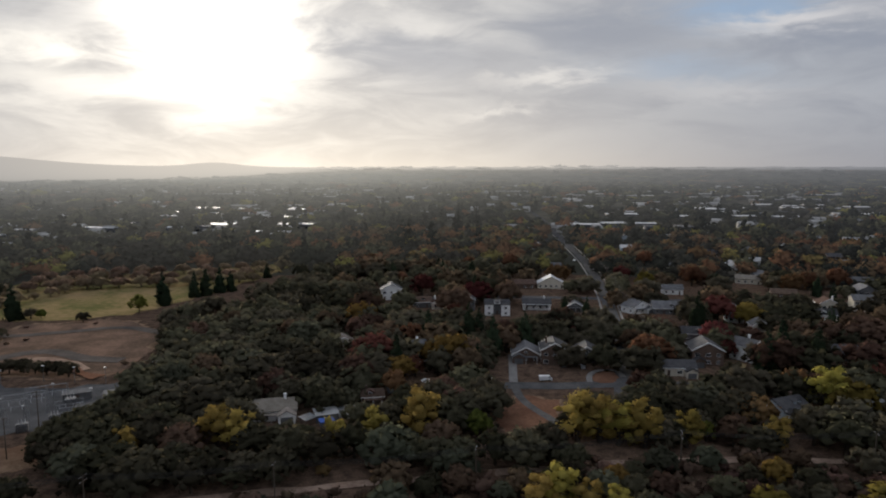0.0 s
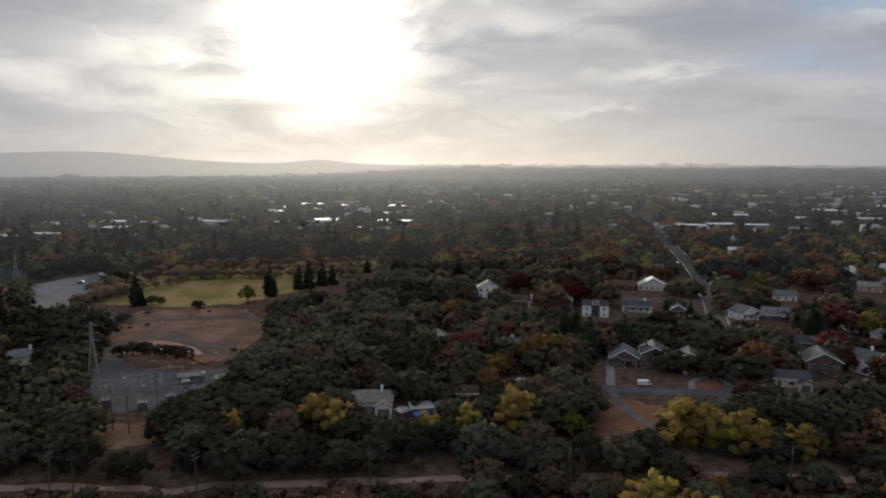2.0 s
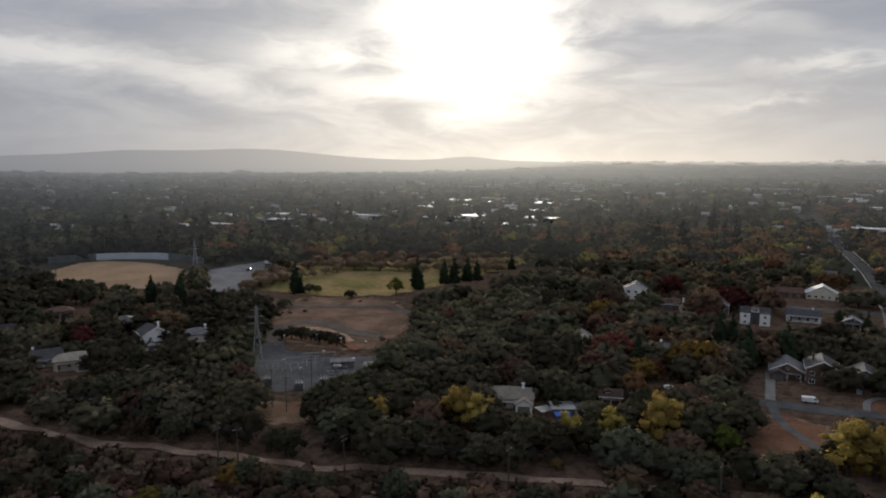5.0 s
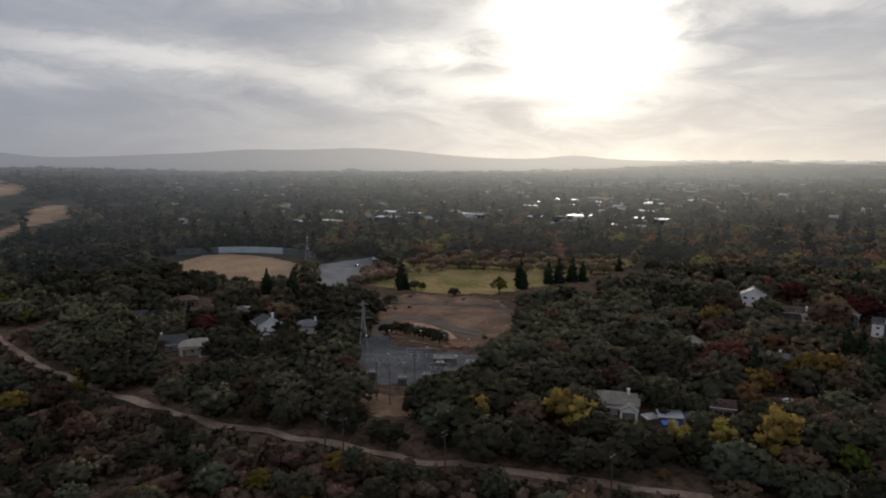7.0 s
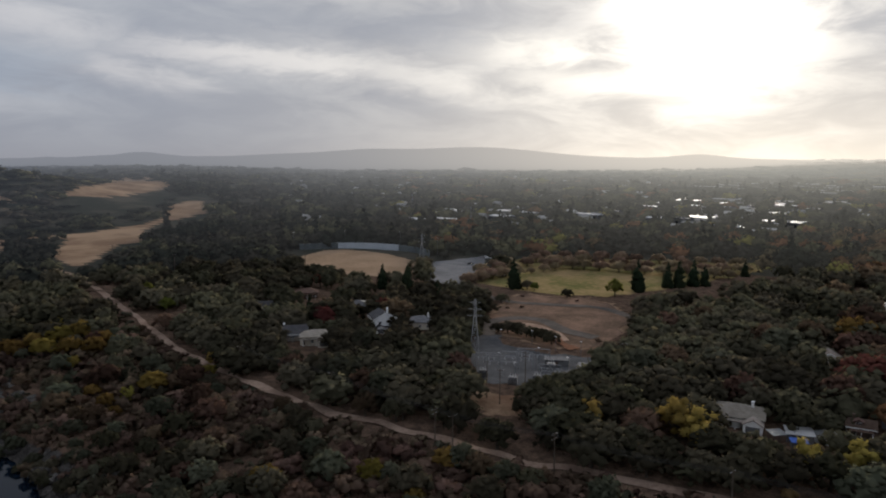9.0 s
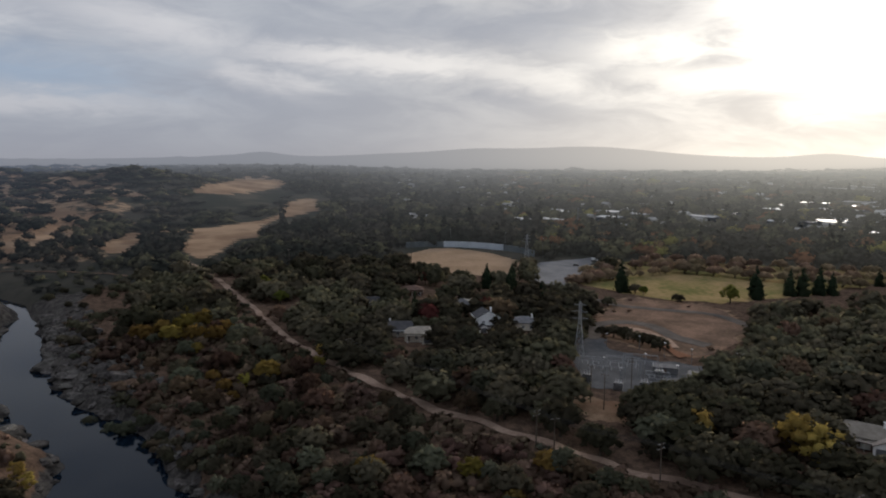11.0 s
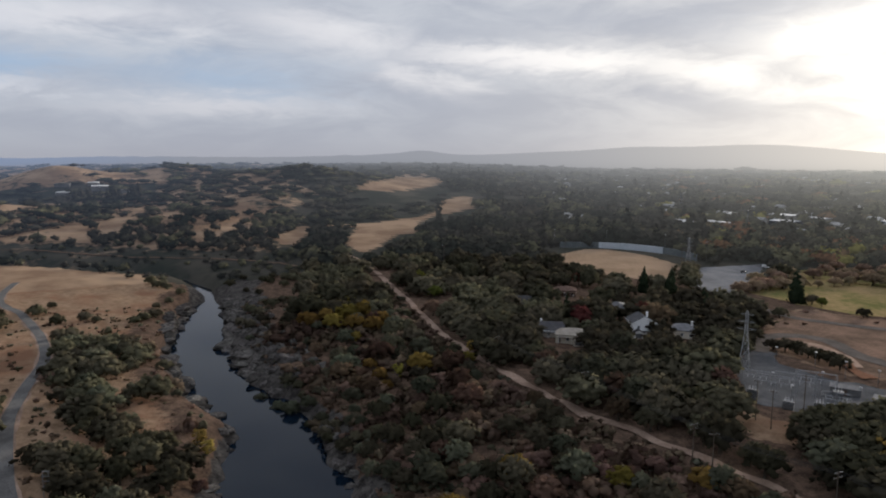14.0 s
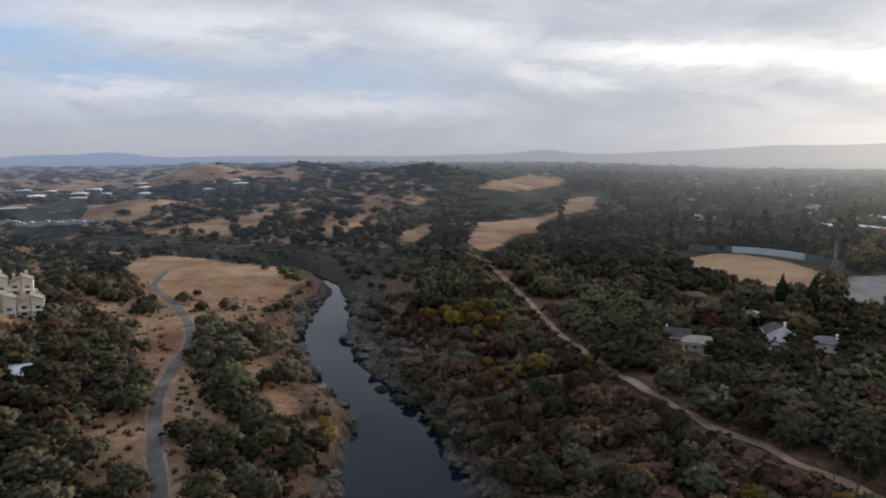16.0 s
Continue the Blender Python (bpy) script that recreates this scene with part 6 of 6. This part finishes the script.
# ---- power line, poles, substation ----
def steel_tower(x, y, tall, base, turn):
    root = new("transmission_tower")
    root.location = (x, y, ground_z(x, y))
    root.rotation_euler[2] = radians(turn)
    levels = [0, 0.2, 0.38, 0.53, 0.66, 0.76, 0.85, 0.93, 1.0]

    def half(k):
        return base / 2 * (1 - 0.78 * min(k / 0.7, 1)) if k < 0.95 else base / 2 * 0.12

    corners = [(-1, -1), (1, -1), (1, 1), (-1, 1)]
    for cx, cy in corners:
        bm = bmesh.new()
        for a, b in zip(levels, levels[1:]):
            tube(bm, (cx * half(a), cy * half(a), a * tall), (cx * half(b), cy * half(b), b * tall), 0.11, 0.10, 4)
        part("leg", bm, M["steel"], root)
    for a, b in zip(levels, levels[1:]):
        bm = bmesh.new()
        for i in range(4):
            (ax, ay), (bx, by) = corners[i], corners[(i + 1) % 4]
            tube(bm, (ax * half(a), ay * half(a), a * tall), (bx * half(b), by * half(b), b * tall), 0.06, 0.06, 4)
            tube(bm, (bx * half(a), by * half(a), a * tall), (ax * half(b), ay * half(b), b * tall), 0.06, 0.06, 4)
            tube(bm, (ax * half(b), ay * half(b), b * tall), (bx * half(b), by * half(b), b * tall), 0.06, 0.06, 4)
        part("bracing", bm, M["steel"], root)
    for k, span in ((0.70, 3.4), (0.82, 3.0), (0.94, 2.4)):
        bm = bmesh.new()
        for s in (-1, 1):
            tube(bm, (0, 0, k * tall + 0.5), (s * span, 0, k * tall), 0.09, 0.05, 4)
            tube(bm, (0, 0, k * tall - 0.3), (s * span, 0, k * tall), 0.09, 0.05, 4)
        part("crossarm", bm, M["steel"], root)
    tagged(root, label="grey steel lattice transmission tower by the substation", category="power tower")


steel_tower(-160, 221, 23, 4.0, 30)
steel_tower(-345, 405, 20, 4.0, 30)
steel_tower(-470, 640, 22, 4.5, 30)
steel_tower(-700, 800, 24, 4.5, 30)


def pole(x, y, tall, turn, arms=1, lean=0.0):
    root = new("utility_pole")
    z = ground_z(x, y)
    root.location = (x, y, z)
    root.rotation_euler = (radians(lean), 0, radians(turn))
    bm = bmesh.new()
    tube(bm, (0, 0, -0.5), (0, 0, tall), 0.19, 0.12, 8)
    part("post", bm, M["wood"], root)
    for i in range(arms):
        bm = bmesh.new()
        zz = tall - 0.4 - 1.2 * i
        box(bm, -1.3, 1.3, -0.07, 0.07, zz - 0.07, zz + 0.07)
        part("crossarm", bm, M["wood"], root)
        for px in (-1.2, -0.6, 0.6, 1.2):
            bm = bmesh.new()
            tube(bm, (px, 0, zz + 0.07), (px, 0, zz + 0.3), 0.06, 0.04, 6)
            part("insulator", bm, M["lampw"], root)
    tagged(root, label="brown wooden utility pole with crossarm beside the trail", category="utility pole", group="utility poles")
    return Vector((x, y, z + tall - 0.2))


def wires(ends, offsets, sag):
    for k, off in enumerate(offsets):
        cu = bpy.data.curves.new("cable", "CURVE")
        cu.dimensions, cu.bevel_depth, cu.bevel_resolution = "3D", 0.035, 0
        for a, b in zip(ends, ends[1:]):
            n = 12
            s = cu.splines.new("POLY")
            s.points.add(n)
            t = (b - a).normalized()
            side = Vector((-t.y, t.x, 0)) * off
            for i in range(n + 1):
                u = i / n
                p = a.lerp(b, u) + side - Vector((0, 0, sag * 4 * u * (1 - u)))
                s.points[i].co = (*p, 1)
        cu.materials.append(M["black"])
        tagged(new("power_cable", cu), label="thin black overhead power cable sagging between poles", category="cable", group="overhead cables")


tops = [pole(*p) for p in ((-222, 152, 11, 80), (-168, 150, 11, 80), (-119.7, 146, 11, 85, 2), (-82.7, 149.5, 11, 80, 2), (-40, 154, 11, 80), (8, 161, 11, 80), (62, 171, 11, 80, 2), (112, 170, 11, 85), (190, 166, 11, 85))]
wires(tops, (-1.2, -0.5, 0.5, 1.2), 1.2)
pole(-114, 147, 10, 60)
pole(-127.4, 183, 13, 20)
pole(-120.8, 181, 12, 20)
pole(-121, 197, 14, 20, 2)
pole(-101, 233, 12, 20)
tops = [pole(*p) for p in ((84, 262, 10, 0, 2), (92, 312, 10, 0), (99, 372, 10, 0), (111, 460, 10, 0), (122, 556, 10, 0))]
wires(tops, (-1.0, 0.0, 1.0), 0.9)


def frame_pole(x, y, tall, turn):
    """Two posts joined by rungs."""
    root = new("utility_pole")
    root.location = (x, y, ground_z(x, y))
    root.rotation_euler[2] = radians(turn)
    for s in (-0.75, 0.75):
        bm = bmesh.new()
        tube(bm, (s, 0, -0.5), (s, 0, tall), 0.13, 0.09, 8)
        part("post", bm, M["metal"], root)
    for k in range(4):
        bm = bmesh.new()
        z = tall - 0.2 - 1.3 * k
        box(bm, -1.0, 1.0, -0.08, 0.08, z - 0.09, z + 0.09)
        part("crossarm", bm, M["metal"], root)
    tagged(root, label="pale two-post power frame with crossarms beside the path", category="utility pole")


frame_pole(-187, -6, 8.5, 60)
tops = [pole(*p) for p in ((-150, -8, 12, 10, 2), (-238, -27, 11, 10), (-318, -24, 11, 10), (-420, -30, 11, 10))]
wires(tops, (-1.1, 1.1), 1.4)
for x, y in ((-420, 240), (-505, 240), (-395, 330), (-345, 398)):
    pole(x, y, 16, 40)


def lamp_post(x, y, tall, label="slim grey lamp post with a pale head"):
    root = new("street_lamp")
    root.location = (x, y, ground_z(x, y))
    bm = bmesh.new()
    tube(bm, (0, 0, -0.3), (0, 0, tall), 0.11, 0.07, 6)
    part("post", bm, M["metal"], root)
    bm = bmesh.new()
    box(bm, -0.45, 0.45, -0.22, 0.22, tall, tall + 0.22)
    part("lamp_head", bm, M["lampw"], root)
    tagged(root, label=label, category="lamp post", group="yard lamps")


for x, y in ((-160, 240), (-148, 246), (-136, 245), (-124, 244), (-112, 243), (-142, 212), (-131, 206), (-150, 200), (-118, 222), (-106, 230), (-133, 226)):
    lamp_post(x, y, 6)


def gantry(x, y, w, h, turn):
    root = new("substation_gantry")
    root.location = (x, y, ground_z(x, y))
    root.rotation_euler[2] = radians(turn)
    for s in (-w / 2, 0, w / 2):
        bm = bmesh.new()
        for o in (-0.35, 0.35):
            tube(bm, (s + o, 0, -0.2), (s + o * 0.6, 0, h), 0.06, 0.06, 4)
        for k in range(5):
            tube(bm, (s - 0.33, 0, h * k / 5), (s + 0.3, 0, h * (k + 1) / 5), 0.035, 0.035, 4)
        part("post", bm, M["steel"], root)
    for z in (h, h * 0.72):
        bm = bmesh.new()
        for o in (-0.3, 0.3):
            tube(bm, (-w / 2, o, z), (w / 2, o, z), 0.06, 0.06, 4)
        for k in range(int(w)):
            tube(bm, (-w / 2 + k, -0.3, z), (-w / 2 + k + 1, 0.3, z), 0.035, 0.035, 4)
        part("beam", bm, M["steel"], root)
    for k in range(4):
        bm = bmesh.new()
        px = -w / 2 + w * (k + 0.5) / 4
        tube(bm, (px, 0, h * 0.72), (px, 0, h * 0.55), 0.12, 0.08, 6)
        part("insulator", bm, M["lampw"], root)
    tagged(root, label="grey steel switchyard gantry with hanging insulators", category="substation frame", group="switchyard gantries")


for x, y, w, h in ((-136, 205, 12, 8), (-134, 212, 12, 8), (-131, 219, 12, 8), (-146, 209, 8, 6), (-121, 214, 8, 5), (-117, 208, 7, 5)):
    gantry(x, y, w, h, 28)


def transformer(x, y, turn):
    root = new("transformer")
    root.location = (x, y, ground_z(x, y) + 0.15)
    root.rotation_euler[2] = radians(turn)
    bm = bmesh.new()
    box(bm, -1.6, 1.6, -1.1, 1.1, 0, 2.6)
    part("tank", bm, M["roof_grey"], root)
    for s in (-1, 1):
        for k in range(6):
            bm = bmesh.new()
            box(bm, -1.3 + k * 0.5, -1.1 + k * 0.5, s * 1.12 if s > 0 else -1.6, s * 1.6 if s > 0 else -1.12, 0.3, 2.2)
            part("radiator_fin", bm, M["metal"], root)
    for k in (-0.9, 0, 0.9):
        bm = bmesh.new()
        tube(bm, (k, 0, 2.6), (k, 0, 3.8), 0.16, 0.08, 8)
        part("bushing", bm, M["lampw"], root)
    tagged(root, label="grey power transformer with cooling fins on gravel", category="transformer", group="transformers")


for x, y in ((-141, 200), (-128, 200), (-122, 207), (-125, 222)):
    transformer(x, y, 28)


def small_building(name, x, y, w, d, h, turn, wall, roof, label, category, slope=0.5):
    root = new(name)
    root.location = (x, y, ground_z(x, y))
    root.rotation_euler[2] = radians(turn)
    bm = bmesh.new()
    prism(bm, [(-d / 2, -0.4), (d / 2, -0.4), (d / 2, h + slope), (-d / 2, h)], -w / 2, w / 2)
    turned(bm)
    part("wall", bm, M[wall], root)
    bm = bmesh.new()
    prism(bm, [(-d / 2 - 0.3, h), (d / 2 + 0.3, h + slope), (d / 2 + 0.3, h + slope + 0.18), (-d / 2 - 0.3, h + 0.18)], -w / 2 - 0.3, w / 2 + 0.3)
    turned(bm)
    bmesh.ops.recalc_face_normals(bm, faces=bm.faces)
    part("roof", bm, M[roof], root)
    bm = bmesh.new()
    box(bm, -0.5, 0.5, -d / 2 - 0.06, -d / 2 + 0.02, 0, 2.0)
    part("door", bm, M["darkdoor"], root)
    tagged(root, label=label, category=category)
    return root


small_building("control_shed", -113, 226, 5, 4, 2.8, 20, "cream", "roof_grey", "small pale control shed in the substation yard", "shed")
small_building("switch_building", -126, 228, 9, 3, 2.4, 28, "greyw", "roof_grey", "low grey switch building with a grey roof", "shed")
small_building("switch_building", -116, 215, 6, 3, 2.2, 28, "greyw", "roof_grey", "low grey switch building with a grey roof", "shed")
small_building("shed", -37, 208, 7, 5, 2.4, 20, "greyw", "roof_light", "weathered shed with a pale tin roof", "shed")
small_building("lean_to", -31, 211, 5, 4, 2.2, -15, "white", "metal", "ramshackle lean-to with a metal roof", "shed")
small_building("shed", -42, 204, 4, 3, 2.1, 50, "brownw", "metal", "small shed with a rusty metal roof", "shed")
small_building("tarp_shelter", -36, 203, 4, 2.6, 1.5, 25, "greyw", "blue_tarp", "low shelter covered with a blue tarp", "shelter", 0.2)
small_building("green_shed", -279, -62, 8, 6, 3, 95, "brownw", "green_roof", "brown cabin with a green metal roof", "cabin", 1.2)
small_building("tin_shed", -262, -60, 10, 8, 3.2, 85, "greyw", "bluew", "cabin with a pale blue metal roof among oaks", "cabin", 1.6)
small_building("tin_shed", -242, -58, 7, 5, 2.6, 80, "brownw", "roof_grey", "low dark shed below the cabins", "shed", 0.6)
small_building("pump_house", -610, 388, 14, 7, 3.2, 60, "cream", "roof_light", "pale flat building in the woods", "building", 0.3)


def condo(x, y, turn):
    """Stepped row of pale flats on the slope, each with its own steep shed roof and chimney."""
    root = new("apartment_block")
    root.location = (x, y, ground_z(x, y))
    root.rotation_euler[2] = radians(turn)
    for k in range(5):
        h, x0, y0 = 3.4 + 1.3 * (k % 3), -13 + 5.3 * k, 1.6 * (k % 2)
        tip = 2.6 if k % 2 else -2.6
        bm = bmesh.new()
        prism(bm, [(x0, -4), (x0 + 5.0, -4), (x0 + 5.0, h + max(tip, 0)), (x0, h + max(-tip, 0))], y0 - 5, y0 + 4)
        bmesh.ops.recalc_face_normals(bm, faces=bm.faces)
        part("wall", bm, M["cream"], root)
        za, zb = h + max(-tip, 0), h + max(tip, 0)
        bm = bmesh.new()
        prism(bm, [(x0 - 0.25, za), (x0 + 5.2, zb), (x0 + 5.2, zb + 0.25), (x0 - 0.25, za + 0.25)], y0 - 5.4, y0 + 4.3)
        bmesh.ops.recalc_face_normals(bm, faces=bm.faces)
        part("roof", bm, M["roof_tan"], root)
        for z in (-1.2, 1.7):
            add_window(root, x0 + 2.5, z, y0 - 5.01, 1.9, 1.3, 0)
        bm = bmesh.new()
        box(bm, x0 + 0.2, x0 + 4.8, y0 - 6.2, y0 - 5.02, 0.2, 0.35)
        for px in (x0 + 0.2, x0 + 4.7):
            box(bm, px, px + 0.12, y0 - 6.2, y0 - 6.08, -4, 1.3)
        part("balcony", bm, M["trimw"], root)
        bm = bmesh.new()
        box(bm, x0 + 1.6, x0 + 2.8, y0 + 0.2, y0 + 1.3, h - 0.5, h + 3.9)
        box(bm, x0 + 1.5, x0 + 2.9, y0 + 0.1, y0 + 1.4, h + 3.9, h + 4.1)
        part("chimney", bm, M["cream"], root)
    tagged(root, label="stepped cream apartment block with steep sloping roofs and chimneys", category="apartments")


condo(-338, -80, 100)
condo(-378, -92, 100)


# ---- ball field ----
def outfield_wall():
    root = new("outfield_wall")
    cx, cy, rad = -388, 350, 80
    root.location = (cx, cy, 0)
    n = 40
    for i in range(n):
        a0, a1 = radians(62 + 96 * i / n), radians(62 + 96 * (i + 0.96) / n)
        bm = bmesh.new()
        h = 5.2
        pts = [(rad * math.cos(a), rad * math.sin(a)) for a in (a0, a1)]
        out = [((rad + 0.4) * math.cos(a), (rad + 0.4) * math.sin(a)) for a in (a0, a1)]
        v = [bm.verts.new((x, y, z)) for z in (-0.8, h) for x, y in (*pts, *out[::-1])]
        for f in ((3, 2, 1, 0), (4, 5, 6, 7), (0, 1, 5, 4), (1, 2, 6, 5), (2, 3, 7, 6), (3, 0, 4, 7)):
            bm.faces.new([v[k] for k in f])
        part("panel", bm, M["wallp"] if 13 <= i < 30 else M["wallg"], root, "pale blue-white panel" if 13 <= i < 30 else "dark green panel")
    tagged(root, label="curved outfield wall with pale and dark panels", category="wall")
    for a in (60, 95, 130, 160):
        x, y = cx + (rad + 6) * math.cos(radians(a)), cy + (rad + 6) * math.sin(radians(a))
        lamp_post(x, y, 15, "tall floodlight pole behind the outfield wall")


outfield_wall()


# ---- rocks along the river ----
def rock_mesh(seed):
    bm = bmesh.new()
    bmesh.ops.create_icosphere(bm, subdivisions=3, radius=1)
    for v in bm.verts:
        p = v.co * 1.1 + Vector((seed * 7.1, 0, 0))
        k = 1 + 0.35 * noise.noise(p) + 0.22 * noise.noise(p * 2.7) + 0.10 * noise.noise(p * 6)
        q = v.co * k
        q.z = round(q.z * 3.2 + 0.25 * noise.noise(p * 1.5)) / 3.2 * 0.55 + q.z * 0.45
        v.co = q
    me = bpy.data.meshes.new("boulder")
    bm.to_mesh(me)
    bm.free()
    me.materials.append(M["rock"])
    return me


ROCKS = [rock_mesh(i) for i in range(7)]
rng_r = random.Random(12)


def boulders():
    n = 0
    while n < 200:
        k = rng_r.uniform(7.2, 17.4)
        i = int(k)
        u = k - i
        a, b = RIVER[i], RIVER[i + 1]
        p = a + (b - a) * u
        t = Vector((b[0] - a[0], b[1] - a[1])).normalized()
        side = rng_r.choice((1, 1, -1))
        if p[0] > -262 and rng_r.random() < 0.6:
            continue
        reach = rng_r.uniform(-0.5, (22 if p[0] < -260 else 5) if side > 0 else 5)
        x, y = p[0] - t.y * side * (p[2] + reach), p[1] + t.x * side * (p[2] + reach)
        o = new("boulder", ROCKS[rng_r.randrange(7)])
        s = rng_r.uniform(0.8, 2.4) * (1.5 if reach < 6 and p[0] < -250 else 0.8)
        o.location = (x, y, max(ground_z(x, y), WATER - 0.6) + 0.1 * s)
        o.rotation_euler = (rng_r.uniform(-0.3, 0.3), rng_r.uniform(-0.3, 0.3), rng_r.uniform(0, 6.28))
        o.scale = (s * rng_r.uniform(1.0, 2.0), s, s * rng_r.uniform(0.5, 0.9))
        tagged(o, label="weathered grey boulder on the rocky river bank", category="rock", group="river boulders")
        n += 1
    for _ in range(70):                 # broken rock on the upper bank
        x, y, s = rng_r.uniform(-420, -262), 0.0, rng_r.uniform(1.4, 3.6)
        y = float(np.interp(x, RIVER[:19, 0], RIVER[:19, 1] + RIVER[:19, 2])) + rng_r.uniform(2, 26)
        o = new("boulder", ROCKS[rng_r.randrange(7)])
        o.location = (x, y, ground_z(x, y) - 0.1 * s)
        o.rotation_euler = (rng_r.uniform(-0.5, 0.5), rng_r.uniform(-0.5, 0.5), rng_r.uniform(0, 6.28))
        o.scale = (s * rng_r.uniform(1.0, 1.9), s, s * rng_r.uniform(0.5, 0.9))
        tagged(o, label="angular grey rock slab on the high river bank", category="rock", group="river boulders")
    for x0, y0, k in ((-160, 86, 22), (-169, 82, 16), (-187, 80, 16), (-165, 97, 12)):      # outcrops on the slope
        for _ in range(k):
            x, y, s = x0 + rng_r.gauss(0, 6), y0 + rng_r.gauss(0, 5), rng_r.uniform(0.5, 1.6)
            o = new("boulder", ROCKS[rng_r.randrange(7)])
            o.location = (x, y, ground_z(x, y))
            o.rotation_euler = (rng_r.uniform(-0.3, 0.3), rng_r.uniform(-0.3, 0.3), rng_r.uniform(0, 6.28))
            o.scale = (s * rng_r.uniform(1.0, 1.8), s, s * rng_r.uniform(0.5, 0.9))
            tagged(o, label="weathered grey boulder on the brushy slope", category="rock", group="river boulders")


boulders()
